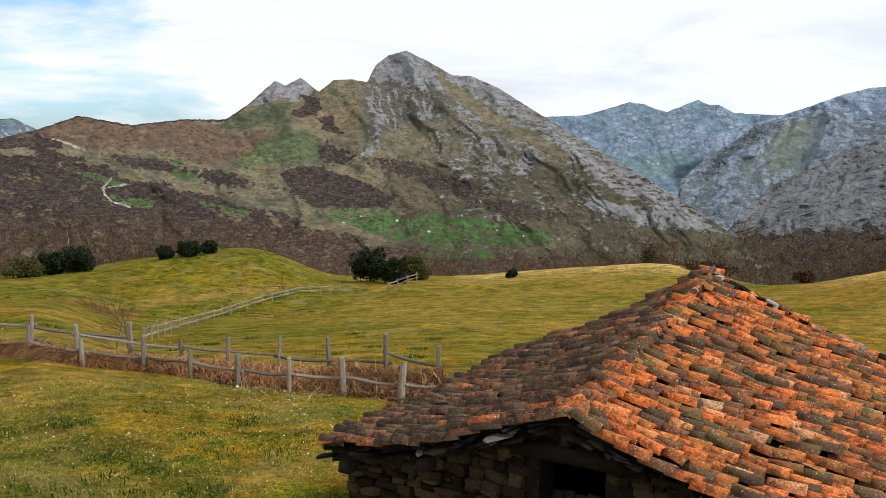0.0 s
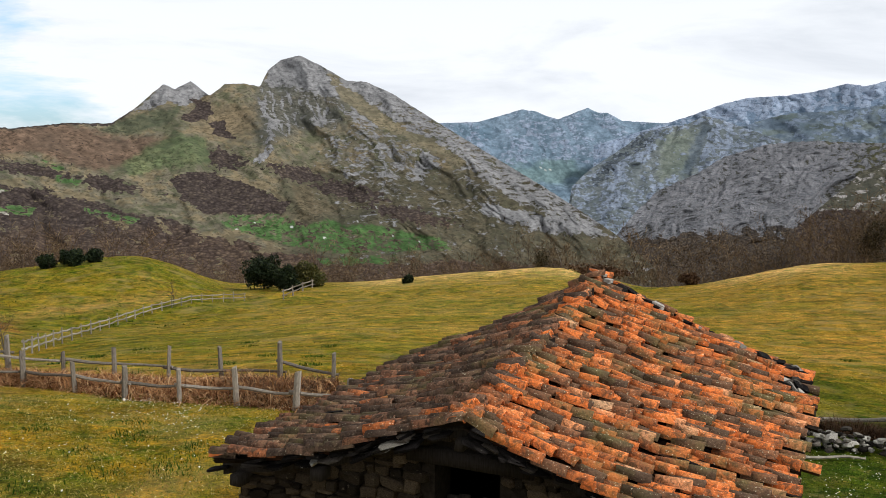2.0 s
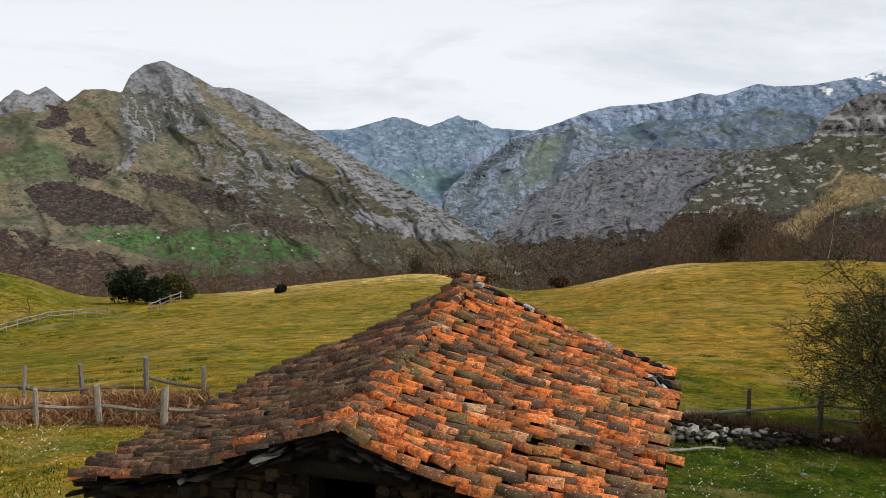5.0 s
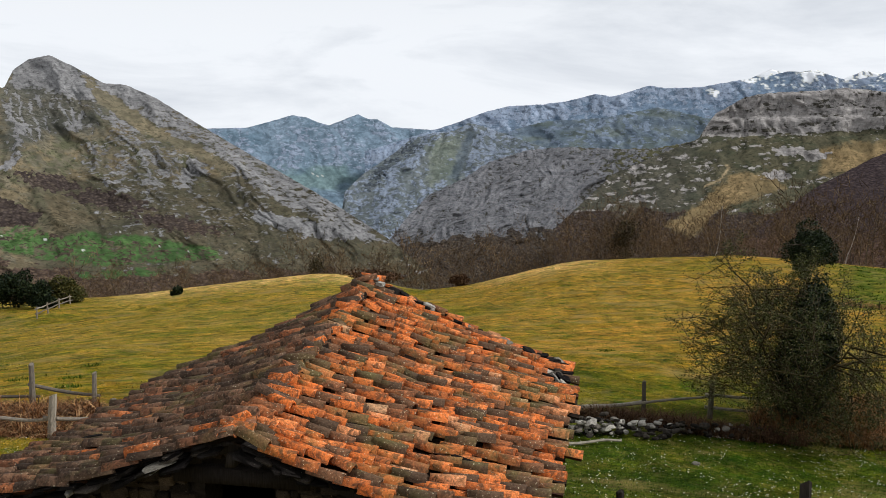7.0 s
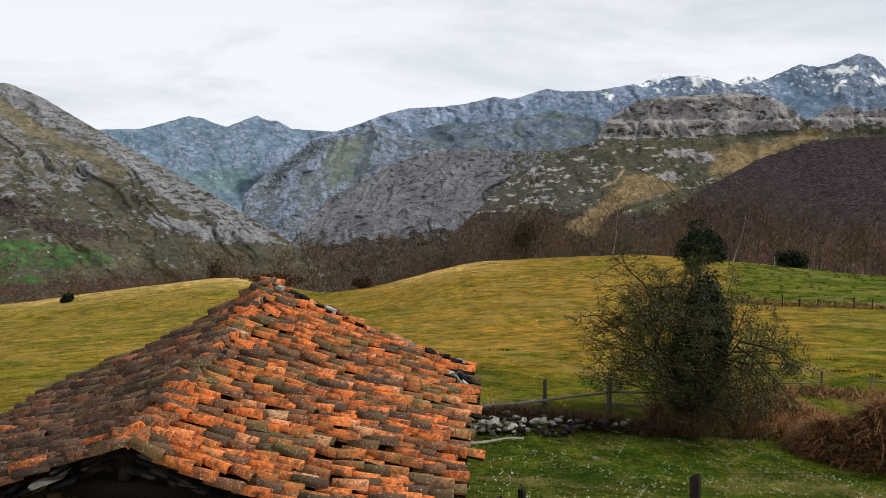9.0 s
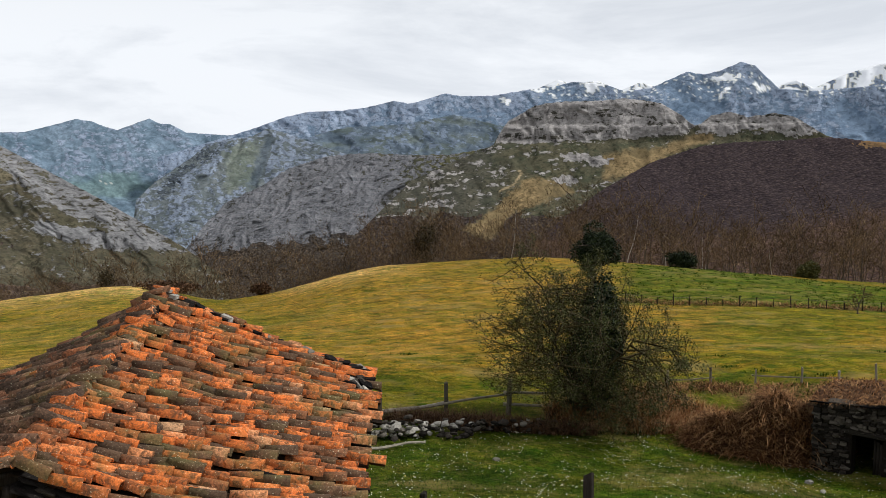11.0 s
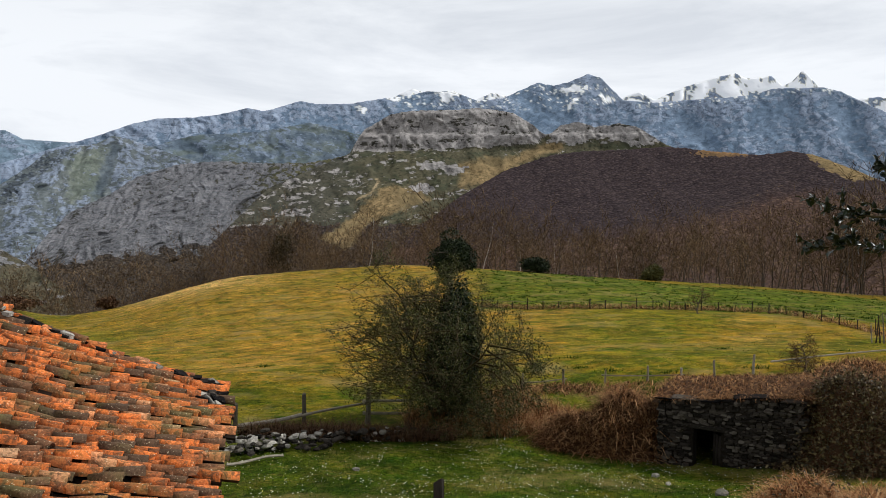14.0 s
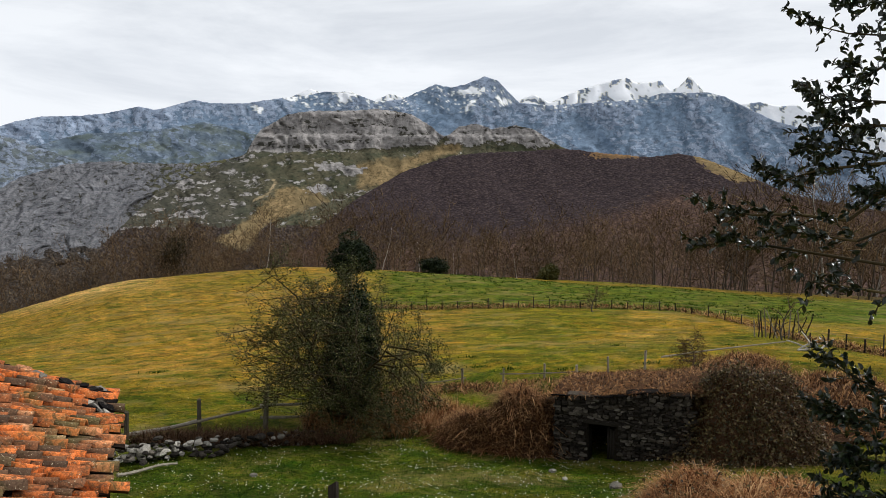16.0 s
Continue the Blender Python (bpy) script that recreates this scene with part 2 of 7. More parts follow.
def build_ground():
    az = np.concatenate([np.arange(-40, 86, 0.31), np.arange(86, 320, 3.0)])
    d = np.concatenate([[0.001, 0.5, 1.2, 2.5], np.geomspace(4, 460, 230), np.geomspace(500, 4900, 24)])
    D, A = np.meshgrid(d, az, indexing="ij")
    X, Y = polar(A, D)
    Z = land(X, Y)
    # turf: yellow spring grass, fresher green patches, dry straw streaks
    n1, n2 = fbm(X / 7 + Y / 30, Y / 9, 5, 21), fbm(X / 2.1, Y / 2.1, 4, 31)
    n3 = fbm(X / 34, Y / 20, 4, 41)
    straw, olive, green = np.array([0.285, 0.215, 0.07]), np.array([0.205, 0.158, 0.016]), np.array([0.105, 0.135, 0.009])
    c = olive + (straw - olive) * smooth(-0.05, 0.38, n1 + 0.5 * n2)[..., None] * 0.8
    g = smooth(-0.02, 0.35, n3 + 0.6 * n2 + 0.1)[..., None]
    c = c + (green - c) * g * 0.72
    rim = smooth(128, 160, D) * smooth(204, 190, D) * np.maximum(smooth(-1, 3, A) * smooth(18, 14, A), smooth(22, 25, A) * smooth(33, 29, A))
    c = c + (np.array([0.66, 0.50, 0.30]) - c) * (1.2 * rim * (0.75 + n2))[..., None].clip(0, 1)
    gold = smooth(18, 27, A) * smooth(54, 46, A) * smooth(42, 60, D) * (0.55 + 0.9 * fbm(X / 40 + Y / 60, Z / 0.8, 4, 47))
    c = c + (np.array([0.30, 0.195, 0.050]) - c) * (0.8 * gold).clip(0, 0.85)[..., None]
    pale = smooth(-9, -3, A) * smooth(18, 13, A) * smooth(40, 70, D) * (0.5 + 0.8 * fbm(X / 30 + Y / 70, Z / 0.9, 4, 49))
    c = c + (np.array([0.30, 0.24, 0.070]) - c) * (0.6 * pale).clip(0, 0.7)[..., None]
    # the yard below the hut and the far field are fresher
    yard = smooth(24, 29, A) * smooth(38.5, 35.5, D) * smooth(90, 84, A) * smooth(8, 16, D)
    far_field = smooth(43, 46, A) * smooth(92, 97, D) * smooth(175, 165, D)
    left = smooth(-4, -14, A) * smooth(70, 95, D) * 0.5
    strip = smooth(22, 25, A) * smooth(32, 36, D) * smooth(50, 43, D) * 0.8
    for w, col in ((yard, (0.030, 0.066, 0.004)), (far_field, (0.062, 0.115, 0.011)), (left, (0.10, 0.13, 0.010)), (strip, (0.055, 0.085, 0.007))):
        c = c + (np.array(col) * (1 + 0.5 * n2[..., None]) - c) * (w * (0.85 + 0.3 * n2))[..., None].clip(0, 1)
    lawn = smooth(30, 22, D) * np.maximum(smooth(26, 20, A), smooth(16, 8, D)) * smooth(0.05, 0.3, n2 + n1 * 0.7 + 0.08)
    c = c + (np.array([0.075, 0.115, 0.008]) - c) * (0.7 * lawn)[..., None]
    c = c + (np.array([0.17, 0.085, 0.035]) - c) * (0.85 * smooth(1.3, 0.7, np.hypot((A + 21.0) / 2.4, (D - 104) / 9) + 0.9 * n2))[..., None]      # bare earth and bracken on the knoll
    c = c + (np.array([0.27, 0.20, 0.075]) - c) * (0.7 * smooth(5, 1.5, np.abs(D - 122 - 1.6 * (A + 16) + 5 * n1)) * smooth(-8, -11, A) * smooth(-24, -20, A))[..., None]
    c = c * np.array([1.16, 0.96, 0.70])
    wood = smooth(185, 205, D)[..., None]
    c = c + (np.array([0.105, 0.070, 0.038]) * (1 + 0.5 * n2[..., None]) - c) * wood
    me = mesh_of("ground", np.stack([X, Y, Z], -1), grid_faces(len(d), len(az), True)[:, ::-1], M_TURF, True, c.reshape(-1, 3).clip(0.005, 1))
    tagged(new("ground", me), "hillside pasture of yellow-green spring grass with straw patches", "ground", kind="structure")


build_ground()

# ================= mountains =================
def range_material(name, rock_lo, rock_hi, unit, tilt=20.0, woods=((0.047, 0.036, 0.033), (0.073, 0.057, 0.050), (0.106, 0.082, 0.065)), relief=1.0, shrubs=0.7):
    """Ground cover from the mesh, with rock and leafless woods where the mesh carries them. unit: metres of the finest grain."""
    m, nt, b = material(name, 0.95, 0, 0.03)
    at = nt.nodes.new("ShaderNodeVertexColor")
    at.layer_name = "cover"
    kd = nt.nodes.new("ShaderNodeVertexColor")
    kd.layer_name = "kinds"
    sp = nt.nodes.new("ShaderNodeSeparateColor")
    nt.links.new(kd.outputs["Color"], sp.inputs["Color"])
    v = coords(nt)
    n_a, n_b = noise_of(nt, v, 1 / (16 * unit), 7, 0.64, 0.5), noise_of(nt, v, 1 / (70 * unit), 5, 0.6, 0.3)
    n_c = noise_of(nt, v, 1 / (7 * unit), 4, 0.6)

    def add(*terms):
        out = None
        for src, k, o in terms:
            t = node(nt, "ShaderNodeMath")
            t.operation = "MULTIPLY_ADD"
            nt.links.new(src, t.inputs[0])
            t.inputs[1].default_value, t.inputs[2].default_value = k, o
            if out is None:
                out = t.outputs[0]
            else:
                s = node(nt, "ShaderNodeMath")
                nt.links.new(out, s.inputs[0])
                nt.links.new(t.outputs[0], s.inputs[1])
                out = s.outputs[0]
        return out

    # turf and heath, with bushes dotted over them
    g = mixc(nt, "MULTIPLY", 1.0, at.outputs["Color"], ramp_of(nt, n_a, [(0.32, (0.62, 0.62, 0.60)), (0.68, (1.40, 1.36, 1.28))]))
    g = mixc(nt, "MULTIPLY", 0.9, g, ramp_of(nt, n_b, [(0.32, (0.70, 0.74, 0.72)), (0.68, (1.28, 1.24, 1.16))]))
    g = mixc(nt, "MULTIPLY", ramp_of(nt, add((n_c, 1.0, 0.0), (n_b, 0.5, -0.25)), [(0.55, 0.0), (0.61, shrubs)]), g, (0.40, 0.42, 0.40))
    g = mixc(nt, "MIX", ramp_of(nt, sp.outputs["Blue"], [(0.90, 0.0), (0.96, 1.0)]), g, at.outputs["Color"])          # snow lies even
    # rock: beds and joints, in two directions
    v2 = coords(nt, (1 / (22 * unit), 1 / (22 * unit), 1 / (5 * unit)))
    v2.node.inputs["Rotation"].default_value = (0.0, radians(tilt), 0.0)
    bed = noise_of(nt, v2, 1.0, 5, 0.66, 0.9)
    joint = noise_of(nt, coords(nt, (1 / (9 * unit), 1 / (9 * unit), 1 / (26 * unit))), 1.0, 5, 0.64, 1.2)
    mid = tuple(0.45 * a + 0.55 * c for a, c in zip(rock_lo, rock_hi))
    rk = ramp_of(nt, add((bed, 0.55, 0.0), (n_a, 0.45, 0.0)), [(0.36, rock_lo), (0.48, mid), (0.64, rock_hi)])
    rk = mixc(nt, "MULTIPLY", 0.9, rk, ramp_of(nt, joint, [(0.36, 0.52), (0.45, 0.96), (0.66, 1.22)]))
    rk = mixc(nt, "MULTIPLY", 0.8, rk, ramp_of(nt, n_b, [(0.32, 0.72), (0.68, 1.22)]))
    is_rock = ramp_of(nt, add((sp.outputs["Red"], 1.0, 0.0), (n_a, 1.5, -0.75), (bed, 0.7, -0.35)), [(0.45, 0.0), (0.55, 1.0)])
    c = mixc(nt, "MIX", is_rock, g, rk)
    # leafless crowns, tops lightened and gaps darkened to paint in their shading
    cell = node(nt, "ShaderNodeTexVoronoi", Scale=1 / (6.5 * unit), Randomness=1.0)
    nt.links.new(v, cell.inputs["Vector"])
    sc = nt.nodes.new("ShaderNodeSeparateColor")
    nt.links.new(cell.outputs["Color"], sc.inputs["Color"])
    w = ramp_of(nt, sc.outputs["Red"], [(0.0, woods[0]), (0.55, woods[1]), (1.0, woods[2])])
    w = mixc(nt, "MULTIPLY", 0.9, w, ramp_of(nt, cell.outputs["Distance"], [(0.05, 1.25), (0.6, 0.65)]))
    w = mixc(nt, "MULTIPLY", 0.8, w, ramp_of(nt, n_c, [(0.3, 0.6), (0.7, 1.4)]))
    w = mixc(nt, "MIX", sp.outputs["Blue"], w, mixc(nt, "MULTIPLY", 1.0, w, (1.75, 1.48, 1.12)))        # lower woods are warmer
    is_wood = ramp_of(nt, add((sp.outputs["Green"], 1.0, 0.0), (n_a, 0.9, -0.45), (n_c, 0.5, -0.25)), [(0.47, 0.0), (0.53, 1.0)])
    c = mixc(nt, "MIX", is_wood, c, w)
    nt.links.new(c, b.inputs["Base Color"])
    crown = ramp_of(nt, cell.outputs["Distance"], [(0.0, 1.0), (0.7, 0.0)])
    h = mixc(nt, "MIX", is_wood, mixc(nt, "MIX", is_rock, mixc(nt, "MULTIPLY", 1.0, n_a, (0.35, 0.35, 0.35)), mixc(nt, "MIX", 0.5, n_a, joint)), mixc(nt, "MULTIPLY", 1.0, crown, (0.35, 0.35, 0.35)))
    bump_of(nt, b, h, 0.9, 10.0 * unit * relief)
    return m


M_HILL = range_material("mountain_cover", (0.102, 0.101, 0.104), (0.288, 0.282, 0.278), 1.0, 24, relief=0.55)
M_CLIFF = range_material("cliff_cover", (0.135, 0.127, 0.124), (0.450, 0.420, 0.395), 0.8, 4, relief=0.8)
M_CRAG = range_material("crag_cover", (0.068, 0.073, 0.086), (0.238, 0.235, 0.242), 0.75, -35, ((0.050, 0.046, 0.044), (0.072, 0.062, 0.055), (0.095, 0.078, 0.062)), 0.9)
# spur and ridge: rock tones carry a blue haze tint
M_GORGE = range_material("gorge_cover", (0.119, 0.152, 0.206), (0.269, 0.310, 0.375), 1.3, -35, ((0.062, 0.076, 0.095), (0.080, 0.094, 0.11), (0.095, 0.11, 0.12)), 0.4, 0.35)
M_RIDGE = range_material("hazed_ridge_cover", (0.105, 0.142, 0.200), (0.215, 0.262, 0.330), 1.8, -12, relief=0.3, shrubs=0.3)
# far ranges: distance haze is mixed into the rock colours as blue
M_FAR = range_material("hazed_mountain_cover", (0.160, 0.208, 0.298), (0.315, 0.370, 0.458), 1.7, -12, relief=0.4, shrubs=0.25)
M_WOODED = range_material("wooded_hill_cover", (0.10, 0.10, 0.10), (0.30, 0.285, 0.268), 0.5, 10, ((0.038, 0.028, 0.031), (0.056, 0.041, 0.042), (0.082, 0.060, 0.056)), 0.6)


def even(n):
    """Noise brought to a mean of nought and a spread of a half."""
    return (n - n.mean()) / (2 * n.std())


def blend(c, col, w):
    return c + (np.asarray(col) - c) * np.clip(w, 0, 1)[..., None]


def tone(col, n):
    return np.asarray(col) * (1 + n[..., None])


def blob(A, E, az, el, ra, re, soft=0.35, n=0):
    return smooth(1 + soft, 1 - soft, np.hypot((A - az) / ra, (E - el) / re) + n)


def off_line(A, E, pts):
    """Distance in degrees from a line through the points, and the side of it (positive: to its right, going along)."""
    best, side = np.full(A.shape, 99.0), np.zeros(A.shape)
    for (a0, e0), (a1, e1) in zip(pts, pts[1:]):
        da, de = a1 - a0, e1 - e0
        t = np.clip(((A - a0) * da + (E - e0) * de) / (da * da + de * de), 0, 1)
        q = np.hypot(A - a0 - t * da, E - e0 - t * de)
        side = np.where(q < best, np.sign((A - a0) * -de + (E - e0) * da), side)
        best = np.minimum(best, q)
    return best, -side


def area(A, E, pts, soft=0.12, n=0):
    """Nought outside an outline, one within, uneven along its edge by n degrees."""
    inside = np.zeros(A.shape, bool)
    for (a0, e0), (a1, e1) in zip(pts, pts[1:] + pts[:1]):
        if e0 != e1:
            inside ^= ((e0 > E) != (e1 > E)) & (A < (a1 - a0) * (E - e0) / (e1 - e0) + a0)
    d, _ = off_line(A, E, pts + pts[:1])
    return smooth(-soft, soft, np.where(inside, d, -d) + n)


def spur(A, E, pts, width, lift, n=0):
    """A rib that stands out of the slope along a line."""
    d, _ = off_line(A, E, pts)
    return 0.6 * lift * np.exp(-(np.maximum(d + n, 0) / (0.75 * width)) ** 1.6)


def mountain(name, label, mat, sky_line, foot_el, d_foot, d_ridge, cols, rows, relief, ribs, cover, jag=0.10, seed=0, lean=0.4, steps=None, crags=1.0, spurs=(), bushy=None):
    """A range as a sheet of land from its foot over its ridge and down behind. sky_line: (azimuth, elevation) of the ridge."""
    knots = np.array(sky_line)
    az = np.linspace(knots[0, 0], knots[-1, 0], cols)
    crest = np.interp(az, knots[:, 0], knots[:, 1]) + jag * fbm(az * 2.3, az * 0 + seed, 6, seed + 5, 0.62)
    if bushy:                                                             # trees along the skyline
        crest = crest + 0.10 * smooth(bushy, bushy - 1, az) * np.maximum(fbm(az * 5.0, az * 0 + 2.2, 3, seed + 6, 0.7), -0.1)
    v = np.concatenate([np.linspace(0, 1, rows), 1 + np.linspace(0.05, 0.5, 8)])
    V, A = np.meshgrid(v, az, indexing="ij")
    low = np.minimum(foot_el, crest - 0.6)[None]
    E = low + (crest[None] - low) * np.minimum(V, 1)
    under = crest[None] - E
    wx, wy = fbm(A * 0.35, E * 0.5, 3, seed + 9), fbm(A * 0.35 + 9, E * 0.5, 3, seed + 11)
    P, Q = A + 1.4 * wx + lean * E, E + 0.8 * wy                          # gullies run askew down the slope
    n_spur = even(ridged(P * ribs, Q * ribs * 0.42, 3, seed + 20, 0.38, 0.03))
    n_rib = even(ridged(P * ribs * 3.1 + 0.6 * wy, Q * ribs * 1.0, 5, seed + 30, 0.52, 0.006))
    n_fine = even(fbm(A * ribs * 12 + wx, E * ribs * 9 + wy, 4, seed + 40, 0.55))
    extra = np.zeros(A.shape)
    for pts, width, lift in spurs:
        extra = extra + spur(A, E, list(pts), width, lift, 0.35 * wx)
    c, kinds = cover(A, E, under, n_spur, n_rib)
    rock = np.clip(kinds[..., 0], 0, 1.1) ** 1.5
    top = crest.max()
    if steps is None:
        rise = (E - foot_el) / (top - foot_el)
    else:
        rise = np.interp(E, [s[0] for s in steps], [s[1] for s in steps])
    d = d_foot + (d_ridge - d_foot) * rise
    out = relief * (0.6 * n_spur + extra + crags * rock * (0.40 * n_rib + 0.09 * n_fine) + 0.10 * n_rib)
    d = d - out * smooth(0, 0.25, np.minimum(V, 1)) + np.maximum(V - 1, 0) * (d_ridge - d_foot)
    z = d * np.tan(np.radians(E)) - np.maximum(V - 1, 0) * 2.0 * abs(d_ridge - d_foot)
    X, Y = polar(A, d)
    me = mesh_of(name, np.stack([X, Y, EYE + z], -1), grid_faces(len(v), cols)[:, ::-1], mat, True, c.reshape(-1, 3).clip(0.008, 0.98))
    at = me.color_attributes.new("kinds", "FLOAT_COLOR", "POINT")
    k = np.ones((A.size, 4), np.float32)
    k[:, :3] = kinds.reshape(-1, 3)
    at.data.foreach_set("color", k.ravel())
    return tagged(new(name, me), label, "mountain", kind="structure")


def bare(A, col):
    return np.zeros(A.shape + (3,)) + col, np.zeros(A.shape), np.zeros(A.shape)


def cover_main(A, E, under, sp, rib):
    n, n2 = fbm(A * 0.9, E * 1.5, 5, 71), fbm(A * 3.1, E * 4.4, 4, 77)
    m1, m2 = even(fbm(A * 0.6 + 0.3 * E, E * 1.2, 5, 271, 0.6)), even(fbm(A * 2.0 + 1.2 * E, E * 3.6, 4, 277, 0.6))
    ed = 0.35 * n + 0.25 * n2
    c, rock, wood = bare(A, (0.170, 0.142, 0.096))
    c = blend(c, (0.120, 0.113, 0.066), smooth(-0.1, 0.4, m2 - 0.5 * m1))                     # olive turf
    c = blend(c, (0.215, 0.162, 0.095), 0.85 * smooth(0.2, 0.6, m1 + 0.5 * m2))                # dry grass
    right = smooth(-4.0, 0.0, A)
    # rusty heath over the long shoulder, darker and greener towards the knob
    rust = area(A, E, [(-30, 0.3), (-23.9, 0.67), (-21.9, 1.7), (-19.2, 1.1), (-15.9, 1.4), (-13.3, 0.7), (-10.1, 0.61), (-12.4, -1.02), (-14.2, -1.36), (-17.7, -0.32), (-19.9, -0.54), (-22.4, -0.09), (-30, -0.1)], 0.25, ed)
    c = blend(c, tone((0.152, 0.096, 0.066), 0.25 * m2), 0.92 * rust)
    c = blend(c, (0.090, 0.094, 0.056), 0.85 * area(A, E, [(-13.9, 1.06), (-12.3, 1.8), (-9.6, 2.47), (-9.3, 2.01), (-11.2, 1.1), (-12.5, 0.75)], 0.15, ed))
    c = blend(c, (0.205, 0.150, 0.090), 0.8 * blob(A, E, -6.6, 1.6, 2.0, 1.1, 0.4, 0.6 * n2))  # ochre under the knob
    # woods: the whole lower slope, patches above it, the dark crest
    wood = np.maximum(wood, 0.95 * area(A, E, [(-42, -0.6), (-26.0, -0.45), (-23.0, -0.35), (-19.3, -1.85), (-15.2, -2.75), (-12.5, -3.9), (-9.8, -4.5), (-8.0, -5.2), (-4.0, -6.2), (-0.0, -6.9), (14, -7.2), (14, -10), (-42, -10)], 0.5, 1.3 * ed) - 0.42 * smooth(0.1, 0.45, m1 + 0.6 * n2 - 0.15))
    wood = np.maximum(wood, 0.9 * area(A, E, [(-10.3, -1.9), (-8.0, -1.35), (-5.2, -2.4), (-3.0, -3.4), (-3.5, -4.3), (-8.0, -4.1), (-9.4, -3.2)], 0.15, ed))
    wood = np.maximum(wood, 0.9 * area(A, E, [(-42, 0.6), (-23.0, 0.4), (-22.6, -0.3), (-42, -0.4)], 0.15, ed))
    for az, el, ra, re in ((-17.8, -1.3, 2.2, 0.35), (-13.6, -2.2, 1.7, 0.45), (-7.0, -0.7, 1.3, 0.6), (-2.6, -1.6, 1.7, 0.5), (0.6, -2.7, 2.3, 0.55), (4.5, -4.2, 2.5, 0.5), (-2.2, -4.9, 1.0, 0.22), (2.6, -5.3, 0.8, 0.16)):
        wood = np.maximum(wood, 0.85 * blob(A, E + 0.2 * (A - az), az, el, ra, re, 0.3, 1.1 * n2))
    wood = np.maximum(wood, 0.95 * area(A, E, [(-9.3, 1.9), (-8.6, 2.75), (-7.7, 2.85), (-7.5, 2.02), (-8.6, 1.6)], 0.2, 1.6 * ed))
    wood = np.maximum(wood, 0.95 * area(A, E, [(-7.7, 1.43), (-7.0, 1.7), (-6.4, 0.61), (-7.5, 0.45)], 0.2, 1.6 * ed))
    wood = np.maximum(wood, 0.9 * smooth(0.16, 0.05, under + 0.2 * n2) * smooth(-11.7, -12.6, A))
    lanes = smooth(0.05, 0.0, np.abs(fbm(A * 0.55 + 0.8 * E, E * 1.1 - 0.2 * A, 3, 191)))
    wood = np.maximum(wood, 0.62 * lanes * smooth(1.5, 0, E) * smooth(-5, -9, A))               # hedged lanes and gullies
    # the higher slope is stony turf; limestone on the knob, the cone, the fluted wall, the long ridge
    stony = right * (0.30 + 0.12 * smooth(-5, -1, E)) + 0.10 * sp
    rock = np.maximum(rock, stony + 0.10 * m2)
    rock = np.maximum(rock, 0.95 * area(A, E, [(-12.2, 2.1), (-10.9, 3.3), (-10.4, 3.9), (-9.8, 3.7), (-8.8, 4.2), (-7.7, 3.2), (-9.1, 2.5), (-10.0, 2.75), (-11.2, 2.3)], 0.2, 0.6 * ed))
    cone = area(A, E, [(-4.7, 3.6), (-4.2, 5.2), (-2.1, 6.2), (0.2, 5.0), (1.8, 4.6), (4.6, 3.0), (6.5, 1.6), (10.0, -0.1), (13.5, -2.3), (17.6, -5.2), (15, -5.0), (11.0, -3.3), (8.2, -1.6), (5.6, -0.2), (3.5, 0.6), (0, 1.9)], 0.3, ed)
    rock = np.maximum(rock, cone * (0.60 + 0.10 * m2 + 0.22 * smooth(2.6, 3.8, E)))
    c = blend(c, (0.135, 0.125, 0.105), 0.8 * cone * smooth(2.0, 3.4, E))
    wall = area(A, E, [(-5.2, 3.1), (-4.4, 3.75), (-2.0, 3.3), (0.4, 2.6), (0.5, 1.3), (-2.5, 1.05), (-3.9, 0.2), (-4.5, -0.2), (-5.0, 1.2)], 0.55, 1.8 * ed)
    flute = smooth(0.0, 0.5, even(ridged(A * 1.9 + 0.5 * E + 0.6 * n, E * 0.35, 3, 321)))
    rock = np.maximum(rock * (1 - wall), wall * (0.38 + 0.34 * flute))
    c = blend(c, (0.112, 0.104, 0.084), 0.9 * wall)
    rock = np.maximum(rock, 0.72 * blob(A - 0.6 * (E + 1.2), E, 5.3, -1.1, 0.8, 1.0, 0.5, n2))
    rock = np.maximum(rock, 0.74 * area(A, E, [(8.6, -3.3), (12.5, -4.0), (15.8, -4.4), (17.4, -5.5), (13, -5.4), (9.4, -4.3)], 0.4, ed))
    rock = np.maximum(rock, 0.8 * blob(A - 0.9 * (E + 0.5), E, -4.6, -0.5, 0.35, 0.5, 0.4, n2))  # scree under the wall
    slab = area(A, E, [(-0.7, 4.8), (0.3, 4.2), (3.7, 1.45), (6.2, 0.35), (8.5, -1.2), (7.6, -1.1), (5.2, 0.15), (2.6, 1.3), (-0.1, 3.4)], 0.15, 0.6 * ed)
    c = blend(c, (0.205, 0.165, 0.105), 0.8 * slab)
    rock = rock - 0.45 * slab
    c = blend(c, (0.240, 0.172, 0.100), 0.85 * area(A, E, [(-2.8, -2.45), (-1.8, -2.2), (-1.4, -3.3), (0.0, -3.6), (-0.6, -4.16), (-2.5, -3.68)], 0.15, ed))
    heath = smooth(-0.6, -2.2, E + 1.5 * n) * smooth(-6, -2, A)
    c = blend(c, tone((0.088, 0.074, 0.048), 0.3 * m2), 0.75 * heath)
    # green fields cut up by hedges
    hedge = np.minimum(np.abs(fbm(A * 0.75 + 0.3 * E, E * 1.9, 2, 83)), np.abs(fbm(A * 0.75 + 7 - 0.4 * E, E * 1.9, 2, 86))) < 0.035
